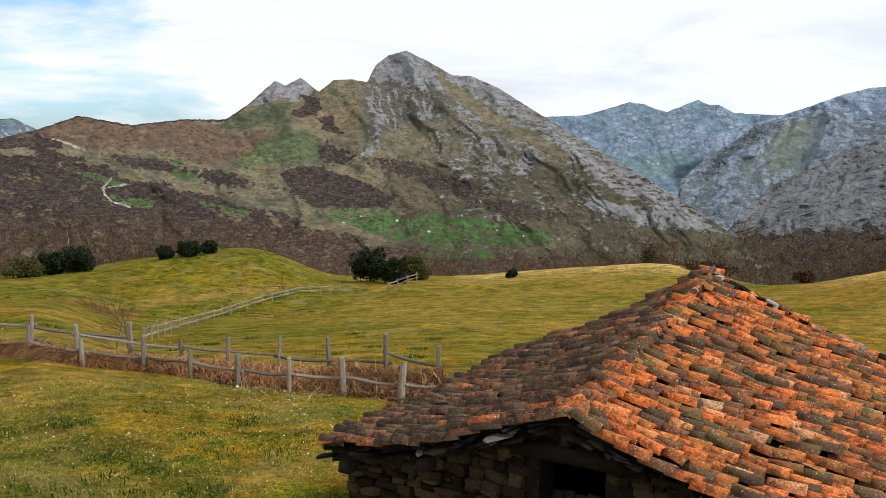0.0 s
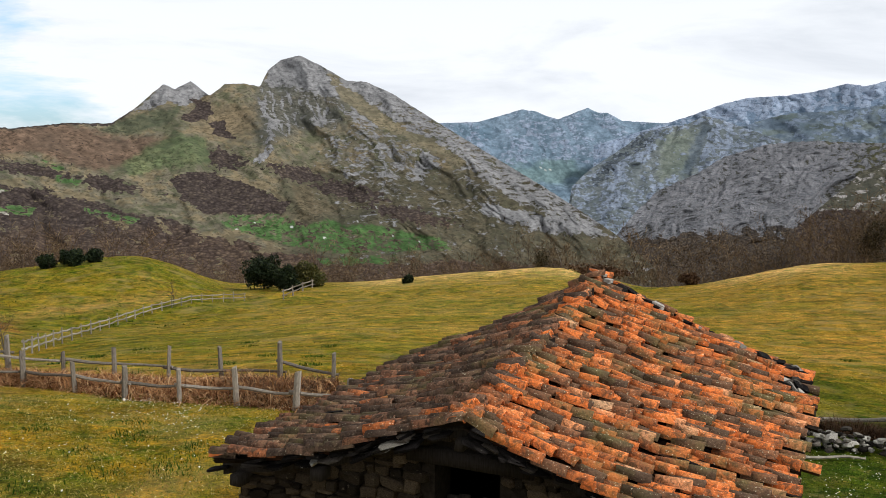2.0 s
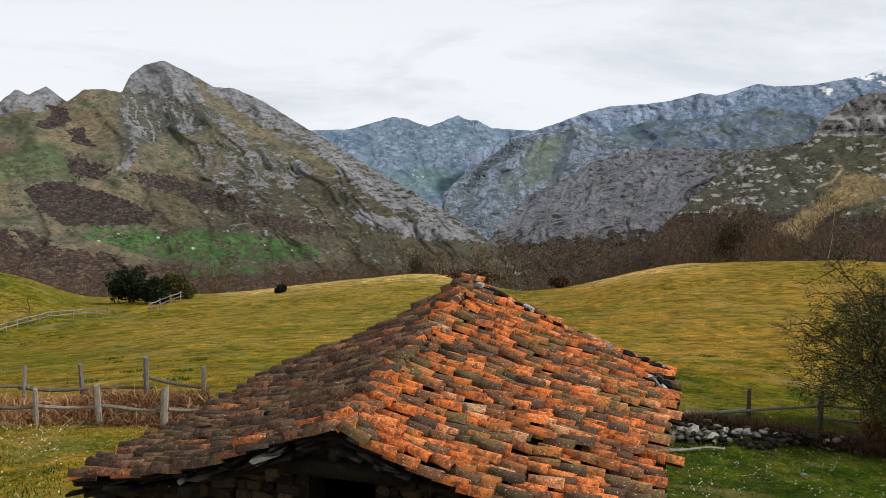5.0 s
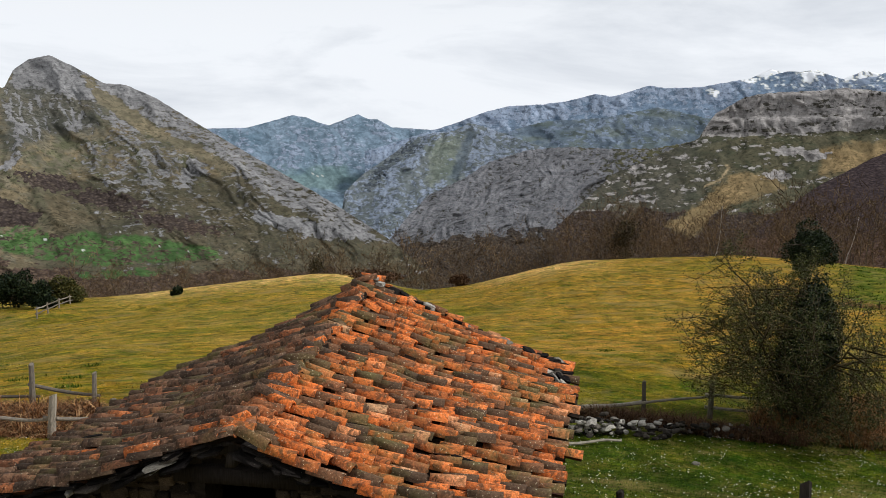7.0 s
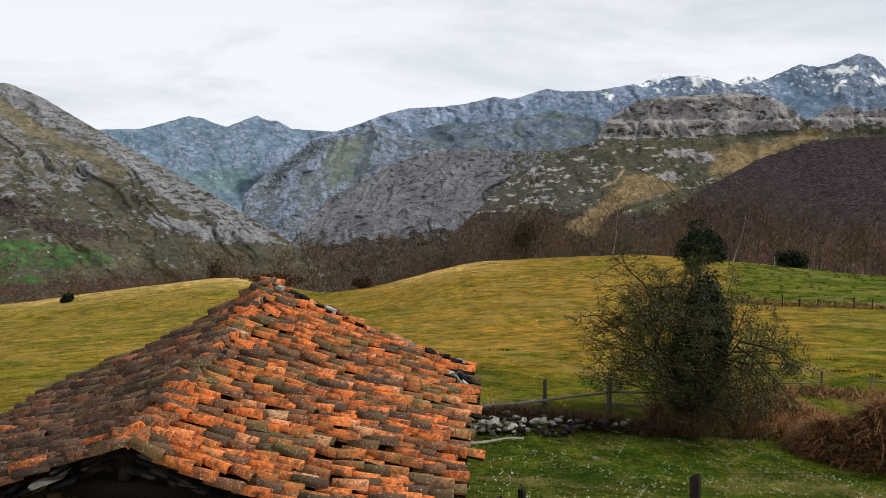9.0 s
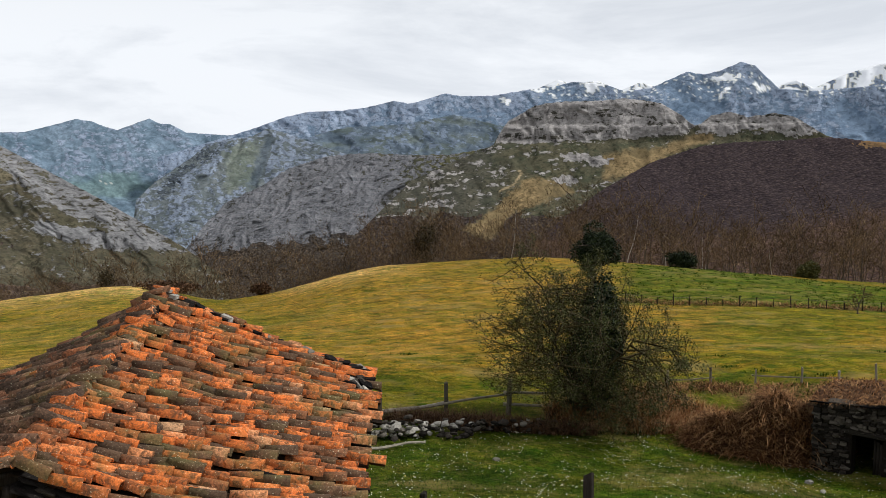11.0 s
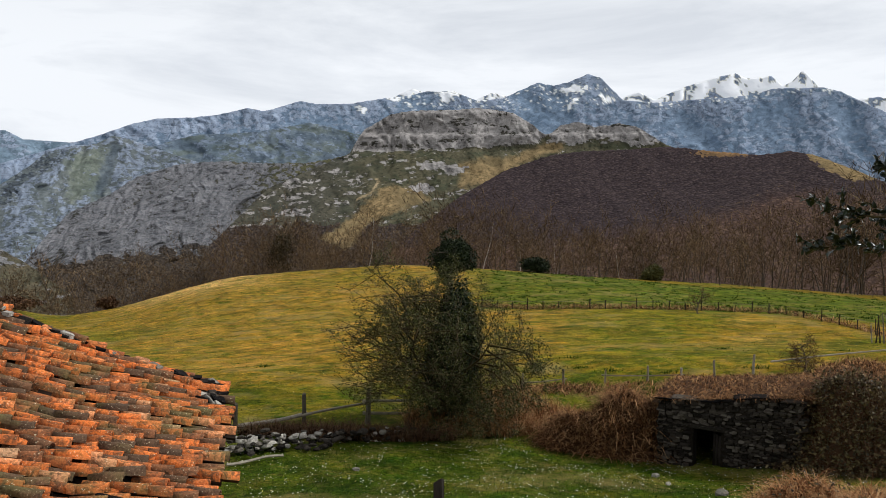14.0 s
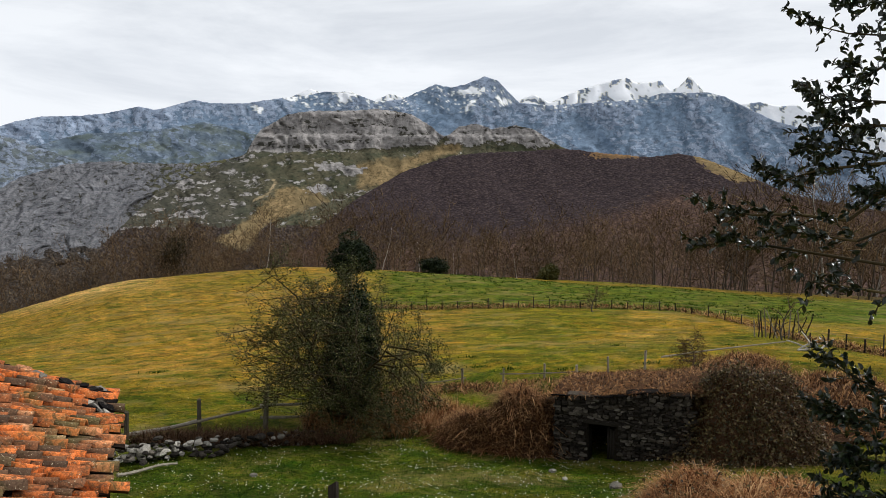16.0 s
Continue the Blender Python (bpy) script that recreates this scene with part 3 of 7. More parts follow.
    field = np.maximum(area(A, E, [(-7.6, -4.2), (-4.0, -4.05), (-3.0, -4.3), (-2.1, -4.95), (-0.6, -4.4), (0.6, -4.95), (1.5, -4.75), (6.6, -5.7), (7.2, -6.35), (3.0, -6.5), (-0.1, -6.6), (-3.0, -6.1), (-6.6, -5.0)], 0.1, 0.5 * ed),
                       area(A, E, [(-1.5, -6.9), (3.5, -6.75), (4.0, -7.2), (-1.0, -7.3)], 0.1, ed))
    patchy = smooth(-0.28, -0.18, n + 0.7 * n2)
    for pts in ([(-22.6, -1.6), (-21.0, -1.8), (-19.0, -2.5), (-20.0, -2.5)], [(-20.2, -3.05), (-17.7, -3.45), (-18.0, -4.0), (-19.8, -3.6)], [(-15.5, -3.4), (-12.0, -4.25), (-12.5, -4.6), (-14.7, -3.95)], [(-16.7, -1.5), (-15.1, -1.9), (-15.4, -2.2), (-16.5, -1.95)], [(-17.6, -0.5), (-16.0, -1.2), (-16.4, -1.4)]):
        field = np.maximum(field, area(A, E, pts, 0.08, 0.3 * ed))
    green = area(A, E, [(-12.9, -1.0), (-11.5, 0.0), (-9.6, 0.95), (-8.0, 0.45), (-7.8, -1.0), (-10.6, -1.3), (-12.5, -1.75)], 0.2, ed)
    c = blend(c, tone((0.098, 0.122, 0.056), 0.25 * m2), 0.75 * green)
    f = field * patchy * (1 - 0.85 * hedge)
    c = blend(c, tone((0.070, 0.128, 0.040), 0.35 * n2 + 0.15 * m2), 0.95 * f)
    wood = np.where(field * patchy > 0.5, np.where(hedge, 0.62, 0.0), wood) * (1 - 0.8 * green)
    rock = rock * (1 - f)
    for a, e in ((-2.9, -4.9), (-5.2, -4.6), (-0.9, -5.6), (3.4, -5.5), (1.2, -4.6), (-6.3, -5.0), (5.1, -5.9)):   # pale cottages
        home = (np.abs(A - a) < 0.075) & (np.abs(E - e) < 0.05)
        c, wood, rock = blend(c, (0.62, 0.58, 0.53), 1.0 * home), wood * ~home, rock * ~home
    for pts in ([(-20.1, -2.06), (-20.6, -2.66), (-20.5, -3.0), (-20.1, -3.46), (-19.1, -3.82)], [(-20.6, -2.66), (-19.3, -2.46)], [(-23.2, 0.25), (-22.4, -0.02), (-21.5, -0.4)]):
        t = smooth(0.06, 0.03, off_line(A, E, pts)[0] + 0.10 * n2)         # the pale track
        c, wood, rock = blend(c, (0.46, 0.40, 0.33), t), wood * (1 - t), rock * (1 - t)
    # haze: the finished slope colours are shifted towards blue
    return c * np.array([0.93, 1.0, 1.13]), np.stack([rock, wood, 0.45 * smooth(-3.5, -6.5, E + 2 * n)], -1)


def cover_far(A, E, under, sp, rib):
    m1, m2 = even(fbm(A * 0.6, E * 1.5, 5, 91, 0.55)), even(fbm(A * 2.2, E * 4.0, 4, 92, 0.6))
    # ground colours blued for the haze of distance
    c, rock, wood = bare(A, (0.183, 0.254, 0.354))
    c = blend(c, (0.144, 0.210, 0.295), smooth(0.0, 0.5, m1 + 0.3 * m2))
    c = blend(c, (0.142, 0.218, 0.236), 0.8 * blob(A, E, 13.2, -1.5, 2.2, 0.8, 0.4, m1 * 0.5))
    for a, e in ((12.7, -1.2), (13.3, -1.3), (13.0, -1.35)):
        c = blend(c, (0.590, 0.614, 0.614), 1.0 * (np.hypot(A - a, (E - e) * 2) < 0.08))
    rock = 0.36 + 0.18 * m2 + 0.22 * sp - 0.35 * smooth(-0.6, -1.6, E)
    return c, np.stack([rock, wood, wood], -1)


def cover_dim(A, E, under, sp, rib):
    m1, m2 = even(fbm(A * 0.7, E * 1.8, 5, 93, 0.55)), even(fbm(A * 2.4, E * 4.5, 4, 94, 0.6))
    # haze tint put into the turf and rock tones of dim slopes
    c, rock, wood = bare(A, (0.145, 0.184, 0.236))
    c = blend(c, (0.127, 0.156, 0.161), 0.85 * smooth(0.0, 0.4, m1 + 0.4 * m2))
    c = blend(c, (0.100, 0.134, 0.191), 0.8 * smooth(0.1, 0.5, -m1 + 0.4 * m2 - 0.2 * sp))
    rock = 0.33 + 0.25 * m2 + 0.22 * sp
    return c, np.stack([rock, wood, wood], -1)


def cover_gorge(A, E, under, sp, rib):
    m1, m2 = even(fbm(A * 0.8, E * 1.6, 5, 95, 0.55)), even(fbm(A * 2.6, E * 4.5, 4, 96, 0.6))
    n2 = fbm(A * 3, E * 4, 4, 97)
    # grey-blue base, with the haze coloured in
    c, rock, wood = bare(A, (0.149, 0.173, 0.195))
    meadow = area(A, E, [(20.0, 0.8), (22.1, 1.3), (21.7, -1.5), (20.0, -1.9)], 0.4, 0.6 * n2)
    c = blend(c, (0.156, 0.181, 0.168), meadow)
    rock = 0.50 + 0.2 * m2 + 0.15 * sp - 0.3 * meadow
    gully = smooth(0.45, 0.1, off_line(A, E, [(22.6, 1.2), (22.4, 0.6), (21.6, -1.4)])[0] + 0.3 * n2)
    c = blend(c, (0.100, 0.127, 0.168), 0.8 * gully)
    rock = rock - 0.5 * gully
    wood = 0.75 * smooth(0.5, 0.1, off_line(A, E, [(19.2, 0.6), (17.5, -0.6), (16.2, -2.0)])[0] + 0.6 * n2 - 0.1)
    return c, np.stack([rock, wood * 0.7, 0 * wood], -1)


def cover_crag(A, E, under, sp, rib):
    n, n2 = fbm(A * 1.2, E * 2.0, 5, 97), fbm(A * 3.4, E * 4.4, 4, 98)
    m1, m2 = even(fbm(A * 0.8, E * 1.6, 5, 197, 0.55)), even(fbm(A * 2.8, E * 4.5, 4, 198, 0.6))
    turf = smooth(29.0, 33.5, A + 4 * n + 0.5 * E)
    c, rock, wood = bare(A, (0.105, 0.102, 0.092))
    c = blend(c, (0.108, 0.106, 0.060), 0.9 * turf)
    c = blend(c, (0.205, 0.160, 0.085), 0.9 * area(A, E, [(33.8, -0.75), (35.6, -0.2), (35.3, -1.05)], 0.1, 0.3 * n2))
    rock = 0.70 + 0.10 * m2 + 0.10 * sp - turf * (0.28 - 0.2 * m2)
    wood = np.maximum(wood, 0.95 * smooth(-4.4, -5.3, E + 1.2 * n - 0.10 * (A - 26)))
    return c, np.stack([rock, wood, 0.3 * smooth(-4.4, -5.5, E)], -1)


def snow_on(c, rock, w):
    return blend(c, (0.95, 0.96, 0.98), w), rock * (1 - w) - 0.4 * w


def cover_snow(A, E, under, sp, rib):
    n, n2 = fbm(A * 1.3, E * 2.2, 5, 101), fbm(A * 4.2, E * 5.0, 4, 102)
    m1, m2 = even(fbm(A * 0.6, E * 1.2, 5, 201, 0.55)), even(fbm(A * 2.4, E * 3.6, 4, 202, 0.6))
    # blue of the haze is part of this base colour
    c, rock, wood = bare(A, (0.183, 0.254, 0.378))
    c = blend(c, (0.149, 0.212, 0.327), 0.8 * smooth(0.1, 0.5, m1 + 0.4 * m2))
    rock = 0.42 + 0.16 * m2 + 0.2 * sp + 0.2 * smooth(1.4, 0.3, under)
    w = np.zeros(A.shape)
    for pts in ([(39.0, 4.45), (41.2, 5.2), (40.4, 4.55), (39.4, 4.28)], [(37.0, 3.85), (37.7, 3.85), (37.5, 3.45)], [(42.2, 5.0), (43.5, 4.7), (42.4, 3.9)], [(44.4, 4.15), (45.5, 4.9), (46.8, 4.8), (45.1, 4.3)], [(49.4, 4.75), (50.7, 5.2), (51.7, 4.95), (51.0, 4.7)], [(50.9, 4.4), (50.6, 4.0), (50.1, 3.6), (50.4, 4.1)], [(52.2, 4.6), (53.2, 4.3), (52.4, 4.0)]):
        w = np.maximum(w, area(A, E, pts, 0.07, 0.45 * n2))
    speck = smooth(0.27, 0.33, n2 + 0.10 * rib) * smooth(3.4, 4.2, E) * smooth(37.5, 40, A) * smooth(58, 54, A) + smooth(0.20, 0.26, n2 + 0.10 * rib) * smooth(0.6, 0.1, under) * smooth(54, 56, A) * smooth(68, 65, A)
    w = np.maximum(w, 0.9 * np.minimum(speck, 1))
    c, rock = snow_on(c, rock, w)
    return c, np.stack([rock, wood, 1.0 * (w > 0.6)], -1)


def cover_massif(A, E, under, sp, rib):
    n2 = fbm(A * 3.4, E * 4.0, 4, 104)
    c, rock, wood = bare(A, (0.19, 0.22, 0.27))
    w = smooth(-0.42, -0.30, 0.55 * rib + 1.1 * n2 - 0.5 * smooth(0.35, 0.0, under) * smooth(0.0, 0.25, n2 + 0.05))
    c, rock = snow_on(c, 0.8 + 0 * rock, w)
    return c, np.stack([rock, wood, 1.0 * (w > 0.6)], -1)


def cover_mesa(A, E, under, sp, rib):
    n, n2 = fbm(A * 1.1, E * 2.0, 5, 107), fbm(A * 3.3, E * 4.4, 4, 108)
    m1, m2 = even(fbm(A * 0.7, E * 1.8, 5, 207, 0.55)), even(fbm(A * 2.6, E * 5.0, 4, 208, 0.6))
    ed = 0.3 * n + 0.25 * n2
    c, rock, wood = bare(A, (0.106, 0.100, 0.070))
    c = blend(c, (0.074, 0.078, 0.054), smooth(0.0, 0.4, -m1 + 0.5 * m2))
    tan = np.maximum(area(A, E, [(34.6, -4.4), (36.6, -3.0), (38.0, -1.7), (38.9, -1.1), (41.2, -1.4), (41.7, -1.95), (39.0, -2.9), (37.7, -3.5), (36.5, -5)], 0.15, ed),
                     area(A, E, [(43.5, 0.35), (45.5, 0.75), (47.1, 0.8), (48.6, 1.5), (50, 1.9), (50.0, 1.2), (48.0, 0.6), (46.6, -0.1), (45.1, -0.9), (43.5, -1.2)], 0.2, ed))
    c = blend(c, tone((0.255, 0.188, 0.105), 0.15 * m2), 0.92 * tan)
    terrace = smooth(0.12, 0.45, even(fbm(E * 2.6 + 0.5 * n - 0.25 * A, A * 0.5, 3, 219)))                 # thin outcropping beds
    rock = (0.17 + 0.26 * terrace + 0.12 * m2 + 0.10 * smooth(38.8, 34.5, A + 2 * n)) * (1 - 0.75 * tan)
    c = blend(c, (0.085, 0.083, 0.072), 0.8 * smooth(38.8, 34.5, A + 2 * n) * (1 - tan))
    for a, e in ((41.6, 0.2), (43.0, 0.0), (41.2, -1.2)):
        rock = np.maximum(rock, 0.8 * blob(A, E, a, e, 0.9, 0.3, 0.4, n2))
    cliff = np.maximum(area(A, E, [(36.7, 1.1), (37.3, 2.8), (38.6, 3.7), (41.0, 4.2), (45, 4.3), (47.2, 4.0), (49.1, 2.3), (48.6, 1.75), (47.3, 1.5), (44.8, 1.35), (41.8, 1.25), (38.9, 1.08)], 0.08, 0.5 * ed),
                       area(A, E, [(49.0, 1.7), (49.6, 3.2), (53.6, 3.4), (55.2, 3.2), (56.8, 1.9), (54.8, 1.4), (52.6, 1.9), (50.6, 1.6)], 0.15, ed))
    flute = smooth(-0.1, 0.5, even(ridged(A * 1.5 + 0.8 * n, E * 0.5, 4, 331)))
    ledge = smooth(0.25, 0.5, even(fbm(E * 2.4 + 0.15 * A, A * 0.4, 3, 223)) + 0.7 * n2)
    rock = np.where(cliff > 0.5, 0.76 + 0.26 * flute - 0.28 * ledge, rock)
    c = blend(c, (0.088, 0.082, 0.074), 0.9 * cliff)
    wood = 0.7 * smooth(-2.9, -3.8, E + 0.8 * n)
    wood = np.maximum(wood, 0.62 * blob(A, E, 48.2, 0.9, 0.9, 0.3, 0.3, n2))
    wood = wood * (1 - 0.8 * tan)
    t = smooth(0.09, 0.05, off_line(A, E, [(37.0, -1.9), (37.9, -1.5), (38.4, -0.75), (38.2, -0.6)])[0] + 0.06 * n2)
    c, rock, wood = blend(c, (0.30, 0.24, 0.16), t), rock * (1 - t), wood * (1 - t)
    return c, np.stack([rock, wood, 0 * wood], -1)


def cover_wood(A, E, under, sp, rib):
    n, n2 = fbm(A * 1.1, E * 2.0, 4, 111), fbm(A * 4, E * 5, 4, 113)
    c, rock, wood = bare(A, (0.120, 0.082, 0.055))
    wood = 0.95 + 0 * wood
    bald = np.maximum(area(A, E, [(63.8, 1.2), (65.5, 1.1), (68.2, -0.6), (66.8, -0.7), (65.0, 0.1)], 0.15, 0.3 * n2), 0.9 * blob(A, E, 59.6, 0.95, 1.6, 0.22, 0.3, n2))
    c = blend(c, (0.215, 0.158, 0.085), bald)
    c = blend(c, (0.20, 0.115, 0.062), 0.8 * blob(A, E, 59.6, 0.95, 1.6, 0.22, 0.3, n2))
    wood = wood * (1 - bald)
    # pale line of thinned woods, painting the lit crest of the spur
    lit_spur = smooth(0.10, 0.04, off_line(A, E, [(52.4, -3.86), (56.0, -3.12), (60.2, -2.14), (63.0, -0.95)])[0] + 0.08 * n2)
    lower = off_line(A, E, [(44, -4.6), (52.4, -3.86), (56.0, -3.12), (60.2, -2.14), (63.0, -0.95), (69, -1.2), (84, -2.5)])
    return c, np.stack([rock, wood * (1 - 0.45 * lit_spur), smooth(-0.2, 1.2, lower[0] * lower[1] + 0.6 * n)], -1)


mountain("mountain_far", "peaks at the head of the gorge, tinted blue-grey for haze", M_FAR,
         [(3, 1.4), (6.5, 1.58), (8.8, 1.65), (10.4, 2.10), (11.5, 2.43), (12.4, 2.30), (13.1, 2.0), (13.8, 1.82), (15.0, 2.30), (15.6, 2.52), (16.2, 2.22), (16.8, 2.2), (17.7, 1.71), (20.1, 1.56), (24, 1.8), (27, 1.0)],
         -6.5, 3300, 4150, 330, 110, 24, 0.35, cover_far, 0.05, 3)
mountain("mountain_west", "peak far off beyond the shoulder, paled with haze tint", M_FAR,
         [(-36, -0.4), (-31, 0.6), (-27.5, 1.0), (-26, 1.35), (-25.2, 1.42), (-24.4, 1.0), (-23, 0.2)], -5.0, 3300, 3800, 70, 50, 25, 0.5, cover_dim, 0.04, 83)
mountain("mountain_massif", "snow-white peaks rising behind the haze-tinted range", M_FAR,
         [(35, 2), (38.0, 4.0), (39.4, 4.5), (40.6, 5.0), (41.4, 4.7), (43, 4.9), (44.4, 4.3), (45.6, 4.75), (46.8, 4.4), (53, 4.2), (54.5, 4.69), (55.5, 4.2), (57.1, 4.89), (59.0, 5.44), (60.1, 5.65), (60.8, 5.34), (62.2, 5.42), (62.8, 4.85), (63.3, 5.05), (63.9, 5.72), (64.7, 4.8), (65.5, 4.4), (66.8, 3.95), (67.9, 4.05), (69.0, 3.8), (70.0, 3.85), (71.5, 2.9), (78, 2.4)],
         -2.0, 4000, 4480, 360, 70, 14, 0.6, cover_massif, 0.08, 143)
mountain("mountain_snow", "long limestone range tinted blue for haze, streaked with snow", M_FAR,
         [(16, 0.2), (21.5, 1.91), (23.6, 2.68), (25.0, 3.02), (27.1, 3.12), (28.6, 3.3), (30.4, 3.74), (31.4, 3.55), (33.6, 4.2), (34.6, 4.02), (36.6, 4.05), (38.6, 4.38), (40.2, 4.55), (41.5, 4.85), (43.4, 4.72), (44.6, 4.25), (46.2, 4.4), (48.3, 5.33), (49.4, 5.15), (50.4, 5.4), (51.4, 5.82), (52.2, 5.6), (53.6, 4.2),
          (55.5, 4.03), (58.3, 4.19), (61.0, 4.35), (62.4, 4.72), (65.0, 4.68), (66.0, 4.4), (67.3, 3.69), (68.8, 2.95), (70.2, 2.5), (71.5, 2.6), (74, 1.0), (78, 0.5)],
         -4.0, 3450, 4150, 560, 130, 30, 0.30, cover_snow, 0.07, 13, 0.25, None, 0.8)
mountain("mountain_hazed_ridge", "ridge in front of the snowy range, tinted dim blue-green for haze", M_RIDGE,
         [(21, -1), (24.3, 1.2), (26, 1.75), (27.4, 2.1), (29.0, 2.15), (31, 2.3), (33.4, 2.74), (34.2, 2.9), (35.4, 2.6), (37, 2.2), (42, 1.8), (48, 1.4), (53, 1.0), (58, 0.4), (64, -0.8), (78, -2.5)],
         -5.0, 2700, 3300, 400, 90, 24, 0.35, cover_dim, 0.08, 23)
mountain("mountain_gorge", "rocky spur falling into the gorge, tinted grey-blue for haze", M_GORGE,
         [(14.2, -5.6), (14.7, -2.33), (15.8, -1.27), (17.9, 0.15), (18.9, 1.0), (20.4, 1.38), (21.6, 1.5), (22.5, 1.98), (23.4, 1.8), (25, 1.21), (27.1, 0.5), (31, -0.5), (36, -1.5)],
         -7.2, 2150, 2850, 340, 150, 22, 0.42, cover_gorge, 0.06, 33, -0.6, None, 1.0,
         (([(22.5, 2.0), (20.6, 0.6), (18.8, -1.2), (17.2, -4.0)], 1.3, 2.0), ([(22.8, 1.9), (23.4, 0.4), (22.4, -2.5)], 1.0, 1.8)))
mountain("mountain_main", "broad mountain with a limestone summit, green fields and bare woods below", M_HILL,
         [(-42, 0.4), (-32, 0.3), (-25.9, 0.3), (-24.2, 0.71), (-21.7, 1.59), (-18.9, 1.05), (-16, 1.4), (-13.4, 1.41), (-12, 2.34), (-11.1, 3.15), (-10.4, 3.76), (-9.7, 3.5), (-8.8, 3.98), (-7.7, 3.12), (-6.8, 3.85), (-5.6, 3.9), (-4.7, 3.72), (-4.2, 4.75), (-3.4, 5.35), (-2.3, 5.66), (-0.9, 5.0),
          (0.6, 4.15), (1.8, 4.09), (3.4, 3.4), (6.2, 1.65), (9.4, -0.28), (12.9, -2.36), (15.3, -3.89), (17.5, -5.32), (20, -7.4)],
         -9.2, 1250, 2150, 700, 225, 28, 0.27, cover_main, 0.07, 43, 0.5, None, 0.75,
         (([(-7.0, 3.7), (-5.0, 3.0), (-4.1, 0.6), (-4.6, -0.9)], 1.7, 2.6), ([(-10.4, 3.7), (-9.4, 1.6), (-9.0, -0.5)], 1.5, 1.5), ([(-2.0, 5.5), (0.4, 2.0), (3.2, 0.2), (5.3, -0.3), (6.7, -1.2), (9.4, -2.7), (14.5, -4.8)], 1.5, 2.2), ([(1.8, 4.1), (4.5, 1.6), (8.5, -0.9), (13, -3.2)], 0.9, 1.4),
          ([(-18.9, 1.0), (-14.5, -1.7), (-10.5, -3.6)], 1.3, 1.2), ([(-21.7, 1.5), (-19.5, -1.2), (-16.5, -3.2)], 1.3, 1.0)), -11.7)
mountain("mountain_crag", "rugged grey crag wall above the gorge", M_CRAG,
         [(16.6, -6.6), (17.5, -5.37), (18.6, -3.95), (20, -2.52), (22.2, -1.5), (23.8, -0.46), (26.2, 0.3), (28.8, 0.5), (31.3, 0.36), (34, 0.4), (36.4, 0.83), (40, 0.9), (46, 0.6)],
         -8.6, 1450, 1950, 480, 190, 15, 0.55, cover_crag, 0.14, 53, -1.0, None, 0.7,
         (([(26.2, 0.3), (24.0, -1.6), (20.0, -5.0)], 1.2, 2.6), ([(29.0, 0.4), (26.5, -2.0), (23.0, -4.6)], 1.2, 2.6), ([(33, 0.3), (30.0, -1.7), (26.5, -4.0)], 1.1, 2.2)))
mountain("mountain_mesa", "flat-topped limestone cliff over grassy slopes", M_CLIFF,
         [(28, -4.6), (31.5, -1.2), (34, -0.1), (36.6, 1.0), (37.1, 1.9), (37.5, 2.45), (38.2, 2.85), (39.1, 3.39), (40.2, 3.6), (41.5, 3.67), (43.4, 3.7), (44.6, 3.82), (45.8, 3.68), (46.9, 3.47), (48.0, 2.8), (48.8, 2.15), (49.2, 2.2), (49.8, 2.71), (50.9, 2.92), (51.9, 2.59), (53.4, 2.8), (54.5, 2.58), (56.0, 1.6), (57.5, 0.9), (60, 0.2), (66, -1.5), (74, -3.0)],
         -8.0, 1250, 1700, 460, 180, 9, 0.45, cover_mesa, 0.10, 63, 0.2, ((-8, 0.0), (0.9, 0.80), (1.25, 0.84), (2.1, 0.87), (2.3, 0.905), (3.5, 0.935), (3.9, 1.0)), 1.6,
         (([(44.2, 3.7), (44.4, 1.4)], 1.2, 1.2), ([(40.0, 3.5), (39.6, 1.2)], 1.3, 1.2), ([(47.0, 3.4), (47.2, 1.5)], 0.9, 1.0)))
mountain("hill_wooded", "rounded hill under dark leafless woods", M_WOODED,
         [(38, -6.2), (41, -3.6), (43.5, -1.73), (46.4, -0.08), (49.1, 0.83), (51.2, 1.1), (54, 1.18), (56.4, 1.36), (59.0, 1.05), (61.6, 0.82), (63.4, 1.04), (64.7, 0.8), (66.7, 0.0), (69.9, -1.4), (76, -2.5), (84, -3)],
         -8.2, 620, 1080, 380, 110, 8, 0.20, cover_wood, 0.05, 73, 0.8, None, 1.0,
         (([(65.5, 0.5), (63.0, -0.95), (60.2, -2.14), (56.0, -3.12), (50.0, -4.2)], 1.4, 2.2), ([(52.0, 1.1), (50.5, -1.1), (48.0, -2.1), (44, -3.4)], 1.3, 1.2), ([(75, -2.3), (70, -3.0), (60, -4.4), (50, -5.4)], 1.2, 1.6)), 90.0)
# ================= shared makers =================
def where(az, el, d0=12.0, d1=260.0):
    """The first place on the land that lies at this azimuth and elevation from the first eye."""
    d = np.geomspace(d0, d1, 900)
    x, y = polar(np.full_like(d, az), d)
    z = land(x, y)
    e = np.degrees(np.arctan2(z - EYE, d))
    i = int(np.argmax(e >= el)) if (e >= el).any() else int(np.argmax(e))
    return Vector((float(x[i]), float(y[i]), float(z[i])))


